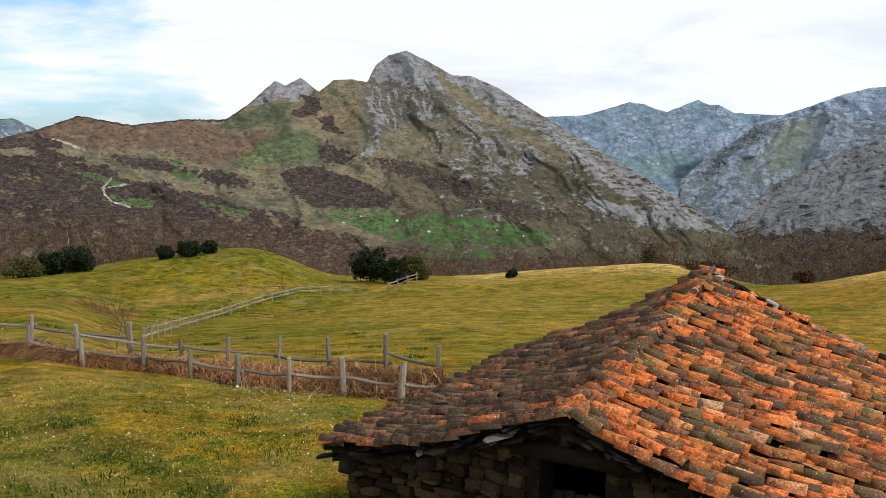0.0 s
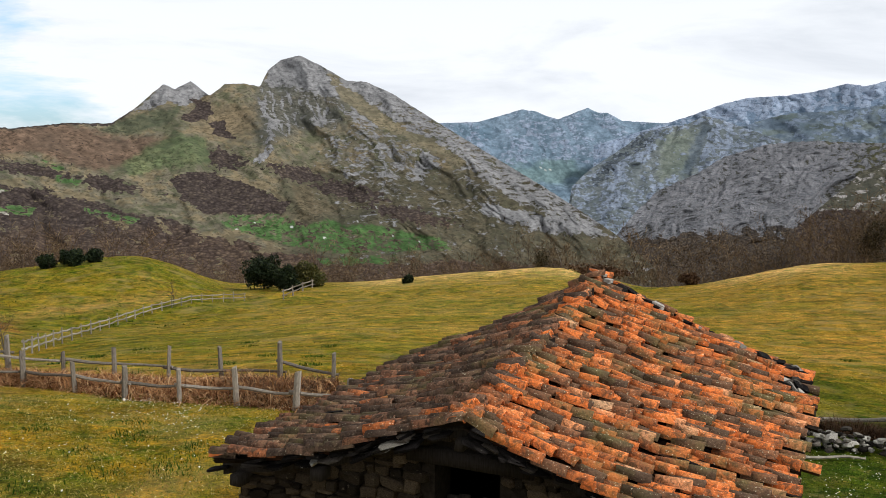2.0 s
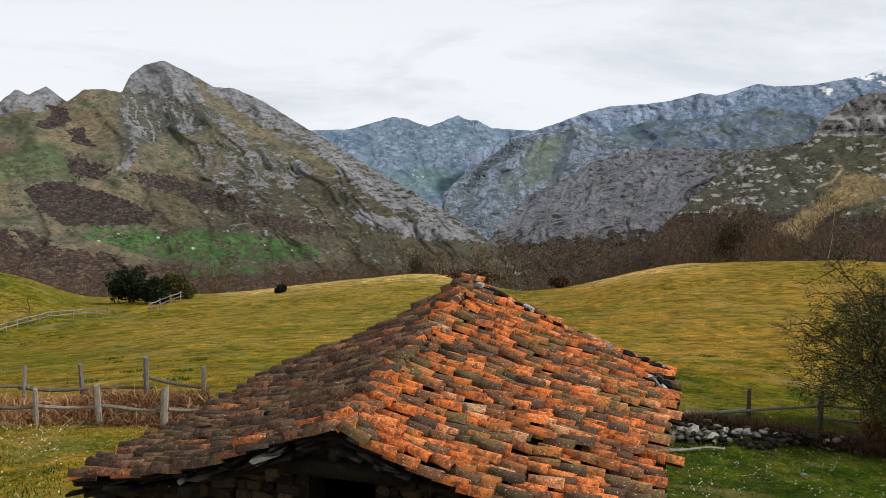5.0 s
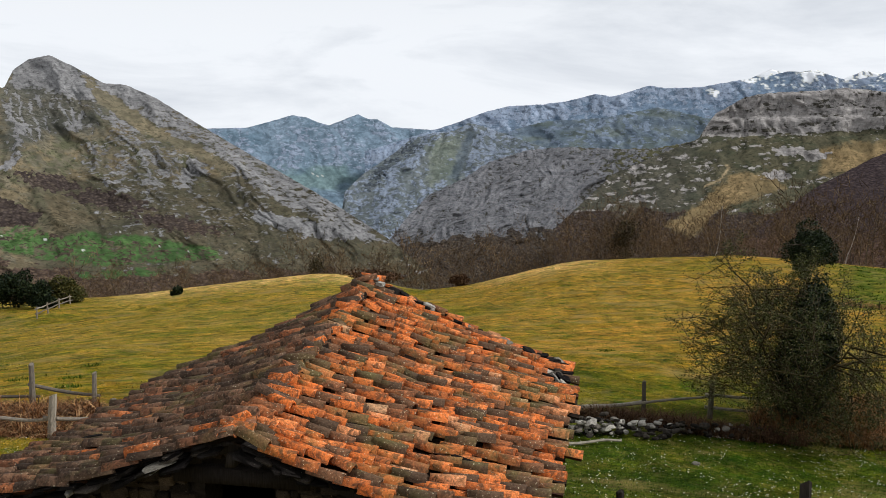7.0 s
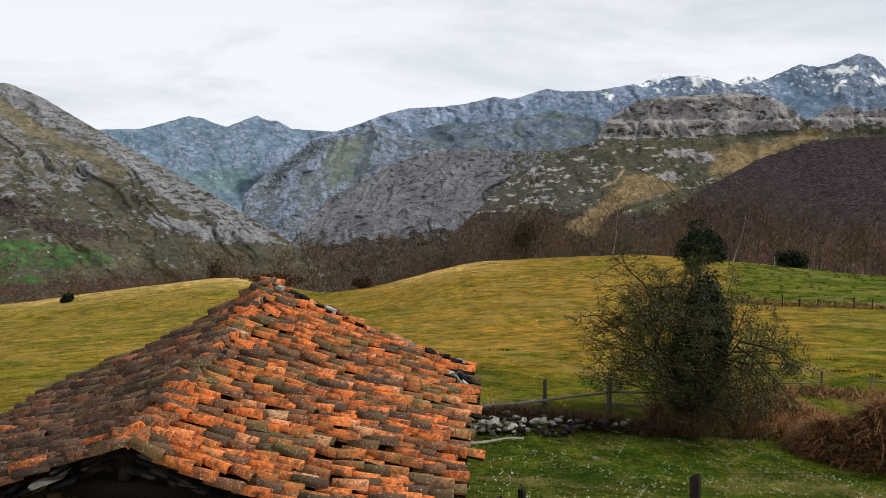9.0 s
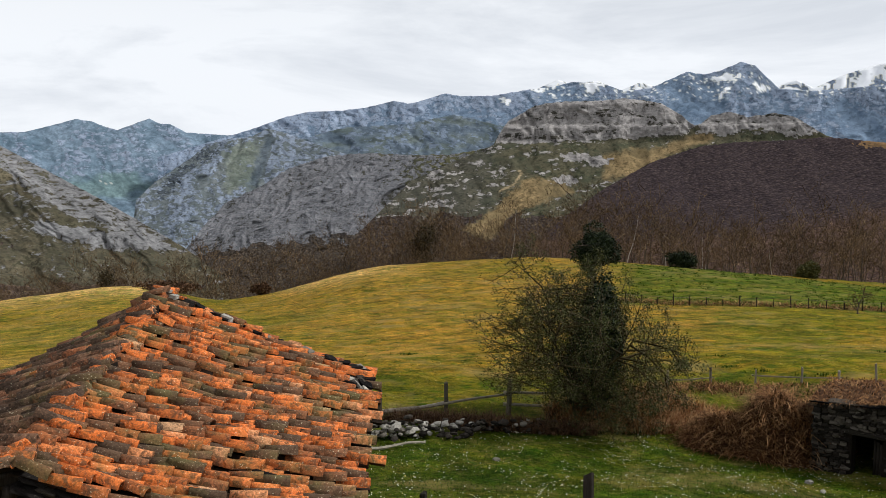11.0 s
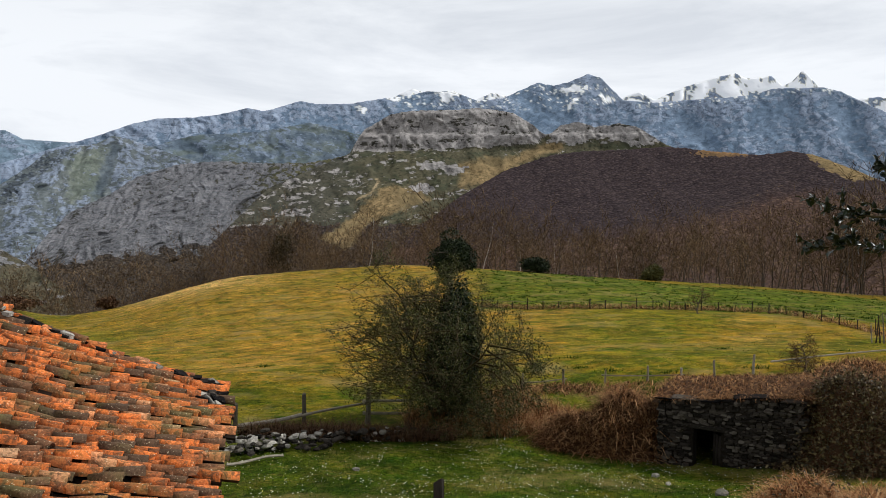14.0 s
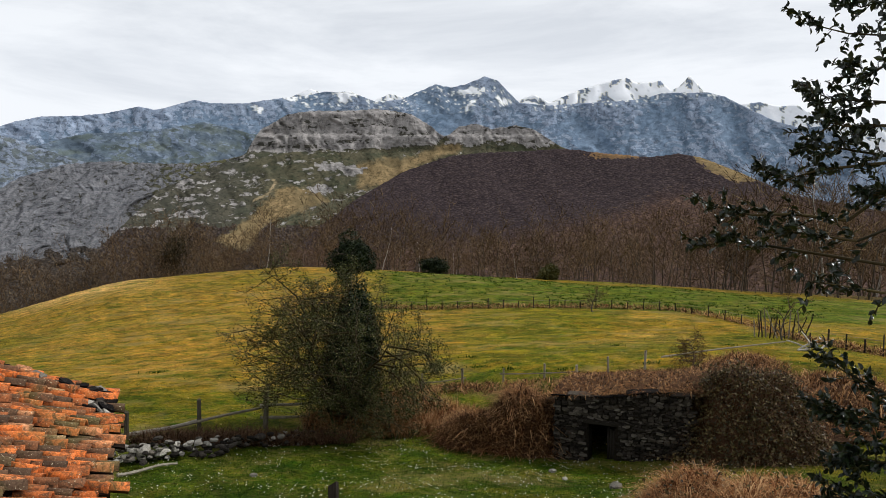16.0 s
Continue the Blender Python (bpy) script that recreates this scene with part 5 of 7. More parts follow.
def build_roof():
    rng = np.random.RandomState(21)
    roof = part("roof", None, barn, "sagging two-sided roof of half-round clay tiles")
    # boards under the tiles
    xs, ys = np.linspace(-HALF_L + 0.12, HALF_R - 0.12, 33), np.linspace(0.22, B_RIDGE - 0.2, 15)
    Y, X = np.meshgrid(ys, xs, indexing="ij")
    Z = roof_z(X, Y) - 0.10
    top = np.stack([X, Y, Z], -1).reshape(-1, 3)
    low = top - (0, 0, 0.05)
    f = grid_faces(15, 33)
    n = len(top)
    edge = []
    ring = [*range(33), *[33 * i + 32 for i in range(1, 15)], *[14 * 33 + j for j in range(31, -1, -1)], *[33 * i for i in range(13, 0, -1)]]
    for a, b in zip(ring, ring[1:] + ring[:1]):
        edge.append((a, a + n, b + n, b))
    part("roof_deck", mesh_of("roof_deck", np.concatenate([top, low]), np.concatenate([f, f[:, ::-1] + n, np.array(edge)]), M_DARKWOOD, False), roof)
    shapes = []
    for k in range(6):
        v, fc = tile_verts(6, 2, 0.46 * rng.uniform(0.90, 1.06), 0.074 * rng.uniform(0.84, 1.15), 0.060, 0.092 * rng.uniform(0.85, 1.25), 0.017)
        v = v + rng.normal(0, 0.0025, v.shape)
        shapes.append((v, fc, mesh_of("tile", v, fc, M_TILE, True)))
    pan = tile_verts(4, 2, 0.46, 0.095, 0.08, 0.06, 0.013, -1)
    step, gauge = 0.30, 0.195
    made = 0
    pieces = {"dark": [], "warm": [], "pan": []}
    for side, half in ((1, HALF_R), (-1, HALF_L)):
        count = int(B_RIDGE / gauge) + 1
        for c in range(count):
            y = 0.06 + c * (B_RIDGE - 0.1) / (count - 1)
            drift = rng.normal(0, 0.012)
            r = 0
            s = half + 0.02 + rng.normal(0, 0.085)
            while s > 0.16:
                x = side * (s - 0.23)
                yy = y + drift * r * 0.3 + rng.normal(0, 0.012) + 0.06 * float(perlin(np.array(x * 0.7), np.array(y * 0.5), 9))
                odd = rng.rand() < 0.32
                m = roof_pose(x, yy, side, 0.034 * rng.rand() + (0.055 if odd else 0), rng.normal(0, 4.2) + (rng.normal(0, 10) if odd else 0), rng.normal(0, 7), rng.normal(5.5, 2.0))
                v, fc, me = shapes[rng.randint(6)]
                if rng.rand() < (0.35 if side > 0 and s > 3.35 and 5.7 < y < 6.5 else 0.985):
                    if side > 0 and made < 300 and s < 4.0:
                        part("tile", me, roof, m=m)
                        made += 1
                    else:
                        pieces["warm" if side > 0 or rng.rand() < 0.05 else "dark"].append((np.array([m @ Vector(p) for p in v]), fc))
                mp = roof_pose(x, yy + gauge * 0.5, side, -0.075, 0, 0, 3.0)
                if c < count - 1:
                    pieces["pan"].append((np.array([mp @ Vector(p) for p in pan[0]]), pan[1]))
                s -= step * rng.uniform(0.93, 1.07)
                r += 1
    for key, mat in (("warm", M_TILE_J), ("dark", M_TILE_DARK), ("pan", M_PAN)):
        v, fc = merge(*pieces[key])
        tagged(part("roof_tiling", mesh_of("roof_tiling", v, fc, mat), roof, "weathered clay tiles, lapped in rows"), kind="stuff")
    # ridge tiles, bedded crosswise over the top
    y = 0.05
    while y < B_RIDGE - 0.1:
        v, fc = tile_verts(7, 2, 0.50, 0.135, 0.115, 0.085)
        me = mesh_of("ridge_tile", v + rng.normal(0, 0.003, v.shape), fc, M_TILE if rng.rand() < 0.6 else M_TILE_DARK)
        up = math.degrees(math.atan2(Z_RA - Z_FA, B_RIDGE))
        m = pose(rng.normal(0, 0.02), y + 0.2, float(roof_z(0, y + 0.2)) + 0.0, up + rng.normal(-2, 2), rng.normal(0, 7), rng.normal(0, 8))
        part("ridge_tile", me, roof, m=m)
        y += 0.40
    # loose weights: pale stones on the tail of the ridge, slates along the edges
    for (x, y, s) in ((-0.20, 6.5, 0.13), (0.26, 6.5, 0.14), (0.14, 6.62, 0.10)):
        me = stone_mesh("ridge_stone", int(100 * s + 10 * y), M_PALE)
        part("ridge_stone", me, roof, "pale weight stone", pose(x, y, float(roof_z(x, y)) + 0.13, 8, 5, rng.uniform(0, 90)) @ Matrix.Diagonal((s * 1.3, s, s * 0.55, 1)))
    for k in range(84):
        side = 1 if k % 2 else -1
        t = rng.rand()
        x = side * (0.25 + 3.4 * t)
        y = rng.uniform(0.05, 0.24) if k < 80 else rng.uniform(0.5, 6)
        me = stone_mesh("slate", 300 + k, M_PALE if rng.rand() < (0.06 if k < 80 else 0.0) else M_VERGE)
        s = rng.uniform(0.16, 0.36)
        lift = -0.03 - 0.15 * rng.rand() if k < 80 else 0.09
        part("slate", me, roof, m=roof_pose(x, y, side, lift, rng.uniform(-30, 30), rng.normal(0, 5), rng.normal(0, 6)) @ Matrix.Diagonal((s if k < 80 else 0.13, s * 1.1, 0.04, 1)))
    # the rear edge: odd slates and pale stones; the eave's far corner has fallen in
    for k in range(26):
        x = 0.3 + 3.4 * (k + rng.rand()) / 26
        s = rng.uniform(0.10, 0.22)
        me = stone_mesh("slate", 420 + k, M_PALE if k in (6, 11, 17, 24) else M_VERGE if k % 3 else M_TILE)
        part("slate", me, roof, m=roof_pose(x, B_RIDGE - rng.uniform(0.02, 0.18), 1, 0.07 + 0.03 * rng.rand(), rng.uniform(-40, 40), rng.normal(0, 9), rng.normal(0, 9)) @ Matrix.Diagonal((s, s * 1.2, 0.05 + 0.04 * (k in (6, 11, 17, 24)), 1)))
    for k in range(12):
        x, y = rng.uniform(3.25, 3.72), rng.uniform(5.6, 6.5)
        s = rng.uniform(0.12, 0.24)
        part("ridge_stone" if k < 5 else "slate", stone_mesh("slate", 460 + k, M_PALE if k < 5 else M_VERGE), roof, "pale loose stone" if k < 5 else "", roof_pose(x, y, 1, 0.10 - 0.12 * rng.rand(), rng.uniform(-50, 50), rng.normal(0, 16), rng.normal(0, 16)) @ Matrix.Diagonal((s, s * 1.1, 0.06, 1)))
    # the one bright tile left at the corner of the eave
    v, fc = tile_verts(6, 2, 0.42, 0.09, 0.07, 0.08)
    part("tile", mesh_of("tile", v, fc, varied("bright_tile", [(0.0, (0.70, 0.19, 0.05)), (1.0, (0.74, 0.22, 0.06))], per="object", fine=12.0, fine_mix=0.4)), roof, "bright orange tile",
         roof_pose(-HALF_L + 0.22, 0.16, -1, 0.05, 4, 0, -4))
    # the verge: a board and rafters' ends under each gable edge
    for side in (1, -1):
        half = HALF_R if side > 0 else HALF_L
        for y, w in ((0.30, 0.08), (B_RIDGE - 0.30, 0.08)):
            x = np.linspace(0, half - 0.1, 14) * side
            z = roof_z(x, np.full(14, y)) - 0.16
            v, fc = [], []
            for i in range(14):
                for dy in (-w / 2, w / 2):
                    for dz in (0, -0.11):
                        v.append((x[i], y + dy, z[i] + dz + 0.012 * math.sin(i * 1.7)))
            for i in range(13):
                a = 4 * i
                fc += [(a, a + 4, a + 5, a + 1), (a + 2, a + 3, a + 7, a + 6), (a, a + 2, a + 6, a + 4), (a + 1, a + 5, a + 7, a + 3)]
            fc += [(0, 1, 3, 2), (52, 54, 55, 53)]
            part("verge_rafter", mesh_of("verge_rafter", v, fc, M_DARKWOOD, False), roof)


def build_barn_walls():
    rng = np.random.RandomState(5)
    x0, x1, y0, y1 = -HALF_L + 0.30, HALF_R - 0.35, 0.38, B_RIDGE - 0.35
    th = 0.5
    door_x0, door_x1, door_top = -0.42, 0.46, EYE - 3.87
    floor_z = min(lz(*(BARN @ Vector((x, y, 0)))[:2]) for x in (x0, x1) for y in (y0, y1)) - 0.3

    def slab(name, xs, ya, yb, zlow, over=0.16):
        """A wall of the gable: its top follows the roof."""
        v, fc = [], []
        for x in xs:
            zt = float(roof_z(x, (ya + yb) / 2)) - over
            v += [(x, ya, zlow), (x, yb, zlow), (x, ya, zt), (x, yb, zt)]
        for i in range(len(xs) - 1):
            a = 4 * i
            fc += [(a, a + 4, a + 6, a + 2), (a + 1, a + 3, a + 7, a + 5), (a + 2, a + 6, a + 7, a + 3), (a, a + 1, a + 5, a + 4)]
        e = 4 * (len(xs) - 1)
        fc += [(0, 2, 3, 1), (e, e + 1, e + 3, e + 2)]
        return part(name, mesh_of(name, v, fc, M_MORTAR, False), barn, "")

    front = part("wall_front", None, barn, "gable wall of dark rubble stone")
    for nm, xs, zl in (("wall_core", np.linspace(x0, door_x0, 7), floor_z), ("wall_core", np.linspace(door_x1, x1, 7), floor_z), ("wall_core", np.linspace(door_x0, door_x1, 3), door_top + 0.12)):
        ob = slab(nm, xs, y0, y0 + th, zl)
        ob.parent = front
    slab("wall_rear", np.linspace(x0, x1, 13), y1 - th, y1, floor_z)
    for nm, xa, xb in (("wall_left", x0, x0 + th), ("wall_right", x1 - th, x1)):
        v, fc = [], []
        ys = np.linspace(y0 + th, y1 - th, 8)
        for y in ys:
            zt = min(float(roof_z(xa, y)), float(roof_z(xb, y))) - 0.16
            v += [(xa, y, floor_z), (xb, y, floor_z), (xa, y, zt), (xb, y, zt)]
        for i in range(7):
            a = 4 * i
            fc += [(a, a + 2, a + 6, a + 4), (a + 1, a + 5, a + 7, a + 3), (a + 2, a + 3, a + 7, a + 6), (a, a + 4, a + 5, a + 1)]
        part(nm, mesh_of(nm, v, fc, M_MORTAR, False), barn)
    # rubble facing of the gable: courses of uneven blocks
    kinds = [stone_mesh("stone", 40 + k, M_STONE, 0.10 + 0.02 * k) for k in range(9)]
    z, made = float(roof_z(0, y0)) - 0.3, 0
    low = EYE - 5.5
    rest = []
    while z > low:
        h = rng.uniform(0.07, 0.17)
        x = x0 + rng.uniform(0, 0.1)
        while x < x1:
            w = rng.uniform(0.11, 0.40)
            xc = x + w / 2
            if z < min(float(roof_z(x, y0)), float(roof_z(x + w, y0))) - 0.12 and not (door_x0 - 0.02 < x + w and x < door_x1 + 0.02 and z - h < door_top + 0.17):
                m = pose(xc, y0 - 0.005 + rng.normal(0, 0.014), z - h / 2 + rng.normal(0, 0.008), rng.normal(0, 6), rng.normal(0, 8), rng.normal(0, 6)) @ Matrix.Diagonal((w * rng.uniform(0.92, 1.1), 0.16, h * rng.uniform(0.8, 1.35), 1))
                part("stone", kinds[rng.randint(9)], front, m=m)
                made += 1
            x += w + 0.012
        z -= h + 0.008
    # yard side, under the eave
    side = []
    z = float(roof_z(x1, 3)) - 0.2
    while z > EYE - 6.6:
        h = rng.uniform(0.12, 0.24)
        y = y0
        while y < y1:
            w = rng.uniform(0.2, 0.55)
            if z < float(roof_z(x1, y)) - 0.14:
                v, fc = box(x1 - 0.1, x1 + 0.06 + rng.normal(0, 0.015), y, y + w - 0.015, z - h, z)
                side.append((v + rng.normal(0, 0.012, v.shape), fc))
            y += w
        z -= h + 0.01
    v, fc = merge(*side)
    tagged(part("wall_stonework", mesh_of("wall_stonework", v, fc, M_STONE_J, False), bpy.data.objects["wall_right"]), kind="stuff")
    # door, its lintel beam and frame
    door = part("door", None, barn, "dark old plank door set back in the gable")
    for k in range(5):
        w = (door_x1 - door_x0 - 0.04) / 5
        v, fc = box(door_x0 + 0.02 + k * w, door_x0 + 0.02 + (k + 1) * w - 0.012, y0 + 0.34, y0 + 0.38, floor_z + 0.3, door_top - 0.62 + 0.03 * (k % 2))
        part("plank", mesh_of("plank", v + rng.normal(0, 0.003, v.shape), fc, M_DARKWOOD, False), door)
    v, fc = box(-0.75, 0.95, y0 - 0.16, y0 + 0.3, door_top - 0.02, door_top + 0.15)
    v[:, 2] += 0.10 * np.cos(v[:, 0] * 1.4) - 0.06
    part("lintel_beam", mesh_of("lintel_beam", v + rng.normal(0, 0.012, v.shape), fc, M_DARKWOOD, False), barn, "sagging dark timber lintel")
    v, fc = box(-0.07, 0.07, y0 - 0.22, y0 + 1.2, -0.07, 0.07)
    v[:, 2] += Z_FA - 0.33
    part("ridge_beam", mesh_of("ridge_beam", v + rng.normal(0, 0.01, v.shape), fc, M_DARKWOOD, False), barn)
    for x in (-3.3, -2.0, 1.7, 3.0):
        v, fc = box(x - 0.08, x + 0.08, y0 - 0.30, y0 + 0.6, -0.08, 0.08)
        v[:, 2] += float(roof_z(x, y0)) - 0.32
        part("purlin", mesh_of("purlin", v + rng.normal(0, 0.008, v.shape), fc, M_DARKWOOD, False), barn)


build_roof()
build_barn_walls()
# ================= fences =================
def rough_post(name, height, r, seed, mat, taper=0.85, split=0.0):
    """A split post: many-sided, knotty, with a sloping weathered top."""
    rng = np.random.RandomState(seed)
    n, rows = 7, 6
    v, fc = [], []
    lean = rng.normal(0, 0.03, 2)
    for j in range(rows):
        t = j / (rows - 1)
        for i in range(n):
            a = 2 * math.pi * i / n
            rr = r * (1 - (1 - taper) * t) * (1 + 0.16 * math.sin(i * 2.3 + seed) + rng.normal(0, 0.05))
            v.append((rr * math.cos(a) + lean[0] * t * height, rr * math.sin(a) + lean[1] * t * height, -0.25 + (height + 0.25) * t + (0.35 * r * math.cos(a + seed) - split * rng.rand() if j == rows - 1 else 0)))
    for j in range(rows - 1):
        for i in range(n):
            fc.append((j * n + i, j * n + (i + 1) % n, (j + 1) * n + (i + 1) % n, (j + 1) * n + i))
    fc.append(tuple((rows - 1) * n + i for i in range(n)))
    return mesh_of(name, v, fc, mat, False)


def rough_rail(name, a, b, r, seed, mat, sag=0.05):
    """A crooked pole from a to b, thinner at its far end."""
    rng = np.random.RandomState(seed)
    a, b = Vector(a), Vector(b)
    n, rows = 6, 9
    d = (b - a).normalized()
    u = d.cross(Vector((0, 0, 1))).normalized()
    w = u.cross(d)
    wob = rng.normal(0, 1, (2, 3)) * min(1.0, (b - a).length / 4.0)
    v, fc = [], []
    for j in range(rows):
        t = j / (rows - 1)
        c = a.lerp(b, t) - Vector((0, 0, sag * math.sin(math.pi * t)))
        c += (u * wob[0][0] + w * wob[1][0]) * 0.022 * math.sin(2 * math.pi * t) + (u * wob[0][1] + w * wob[1][1]) * 0.018 * math.sin(7 * t)
        for i in range(n):
            q = 2 * math.pi * i / n
            rr = r * (1.1 - 0.3 * t) * (1 + rng.normal(0, 0.06))
            v.append(c + (u * math.cos(q) + w * math.sin(q)) * rr)
    for j in range(rows - 1):
        for i in range(n):
            fc.append((j * n + i, j * n + (i + 1) % n, (j + 1) * n + (i + 1) % n, (j + 1) * n + i))
    fc += [tuple(range(n))[::-1], tuple((rows - 1) * n + i for i in range(n))]
    return mesh_of(name, [tuple(p) for p in v], fc, mat, False)


def fence(label, feet, heights, r, rails, mat=None, rail_r=0.05, seed=0, group="", rail_mat=None):
    """feet: places of the posts; rails: (from post, to post, height at each end, radius)."""
    mat = mat or M_POST
    top = tagged(new("fence"), label, "fence", group)
    top.location = feet[0]
    for k, (p, h) in enumerate(zip(feet, heights)):
        part("post", rough_post("post", h, r * (0.85 + 0.3 * ((k * 7 + seed) % 5) / 4), seed * 31 + k, mat), top, m=Matrix.Translation(p - feet[0]))
    for k, (i, j, ha, hb) in enumerate(rails):
        pa, pb = feet[i] - feet[0] + Vector((0, 0, ha)), feet[j] - feet[0] + Vector((0, 0, hb))
        ext = (pb - pa).normalized() * 0.18
        side = (pb - pa).cross(Vector((0, 0, 1))).normalized() * -(r * 0.9)
        part("rail", rough_rail("rail", pa - ext + side, pb + ext + side, rail_r, seed * 57 + k, rail_mat or M_RAIL), top)
    return top


F_AZ = (-29.0, -25.1, -22.2, -18.7, -15.9, -13.1, -9.9, -6.4, -2.8, 0.6)
F_EL = (-11.9, -12.25, -13.11, -13.68, -14.29, -14.98, -15.43, -15.81, -16.31, -16.6)
FRONT = [where(a, e, 16) for a, e in zip(F_AZ, F_EL)]
FRONT_H = (1.25, 1.12, 0.95, 1.2, 0.98, 1.02, 1.0, 1.14, 1.12, 1.0)
fence("grey weathered post fence with a crooked rail, along the bracken", FRONT, FRONT_H, 0.09,
      [(i, i + 1, 0.52, 0.50) for i in range(9)], rail_r=0.05, seed=3, group="pasture fences")
BACK = []
for a, e in zip((-28.0, -24.9, -22.4, -19.4, -16.5, -13.7, -10.6, -7.3, -3.7, -0.4), (-11.9, -12.2, -12.9, -13.3, -13.6, -14.1, -14.4, -14.7, -15.0, -15.3)):
    BACK.append(where(a, e, 16))
BACK_H = (1.4, 1.45, 1.35, 1.62, 1.1, 1.35, 1.4, 1.4, 1.62, 1.3)
fence("grey split-post fence with long poles behind the bracken", BACK, BACK_H, 0.085,
      [(0, 1, 1.25, 1.12), (1, 3, 1.05, 1.02), (1, 2, 0.55, 0.5), (2, 4, 1.0, 0.75), (4, 6, 0.82, 0.68), (6, 8, 0.66, 0.6), (3, 5, 0.35, 0.35), (5, 7, 0.28, 0.3), (8, 9, 0.95, 0.62)], rail_r=0.055, seed=8, group="pasture fences")

# the long fence that runs away down the meadow
LONG = []
for t in np.linspace(0, 1, 25):
    az = float(np.interp(t, [0, 0.18, 0.4, 0.62, 0.8, 1], [-18.6, -16.9, -14.1, -11.5, -9.0, -5.9]))
    el = float(np.interp(t, [0, 0.18, 0.4, 0.62, 0.8, 1], [-11.95, -11.5, -10.75, -9.98, -9.45, -9.45]))
    LONG.append(where(az, el, 60))
fence("pale two-rail fence running away down the meadow", LONG, [1.15 + 0.1 * (k % 3) for k in range(25)], 0.07,
      [(i, i + 1, h, h) for i in range(24) for h in (0.5, 1.0)], M_BLEACHED, 0.085, 12, "pasture fences", M_BLEACHED)
FAR_F = [where(a, e, 90) for a, e in ((-3.5, -9.45), (-2.9, -9.2), (-2.3, -8.95), (-1.7, -8.75), (-1.1, -8.6))]
fence("small pale fence beside the dark evergreens", FAR_F, [1.5] * 5, 0.11, [(i, i + 1, h, h) for i in range(4) for h in (0.6, 1.2)], rail_r=0.09, seed=15, group="pasture fences")

# yard fence past the barn, with fallen poles
YARD = [where(a, e, 18) for a, e in ((25.0, -15.9), (29.4, -15.9), (33.7, -15.75), (37.7, -15.9), (42.0, -15.8))]
fence("dark mossy posts with sagging poles below the meadow", YARD, (1.1, 1.05, 1.25, 1.5, 1.1), 0.10,
      [(1, 2, 0.12, 0.42), (1, 3, 0.10, 0.88), (3, 4, 0.95, 1.0), (3, 4, 0.45, 0.42), (0, 1, 0.3, 0.15)], M_OLDPOST, 0.06, 21, "yard fences", M_BLEACHED)
REAR = [where(a, e - 0.7, 30) for a, e in ((47.6, -13.0), (50.2, -12.75), (52.8, -12.55), (55.4, -12.3), (57.4, -12.2), (59.4, -12.0), (61.6, -11.7))]
fence("thin weathered posts and a low pole behind the stone hut", REAR, (0.75, 0.8, 0.7, 0.75, 0.65, 0.95, 1.1), 0.06,
      [(0, 1, 0.30, 0.28), (2, 4, 0.40, 0.33)], rail_r=0.035, seed=26, group="yard fences", rail_mat=M_RAIL)
HEDGE_AZ = np.linspace(44, 76, 34)
HEDGE = [where(float(a), float(np.interp(a, [44, 48, 53, 58.4, 63.5, 66.9, 69.2, 71.4, 76], [-8.75, -8.85, -8.7, -8.6, -8.6, -9.1, -9.7, -10.1, -10.6])), 50) for a in HEDGE_AZ]
fence("line of thin stakes and wire along a brown bank", HEDGE, [0.7 + 0.5 * ((k * 5) % 7) / 6 for k in range(34)], 0.055,
      [(i, i + 1, 0.85, 0.85) for i in range(33)], M_DARKWOOD, 0.012, 31, "yard fences")

# single stakes
def stake(p, h, r, seed, label):
    ob = tagged(new("stake", rough_post("stake", h, r, seed, M_DARKWOOD, 0.8, 0.9 * r)), label, "stake", "stakes")
    ob.location = p
    return ob


STK = on_land(43.2, 4.8)
stake(STK, EYE - 1.60 - STK.z, 0.034, 2, "dark rotten stake with a splintered top, in the grass")
for az, d, el, r in ((32.6, 14, -20.4, 0.07), (31.0, 13.6, -20.9, 0.08)):
    p = on_land(az, d)
    stake(p, EYE + d * math.tan(radians(el)) - p.z, r, int(az), "dark old stake beside the barn")

# ================= woods and far trees =================
def ribbons(rng, p0, p1, w):
    """Flat slivers for twigs too far off to show their roundness."""
    d = p1 - p0
    s = np.cross(d, rng.normal(0, 1, d.shape))
    s *= (w * 0.5) / np.maximum(np.linalg.norm(s, axis=1, keepdims=True), 1e-9)
    v = np.stack([p0 - s, p0 + s, p1 + s * 0.5, p1 - s * 0.5], 1).reshape(-1, 3)
    return v, np.arange(len(v)).reshape(-1, 4)


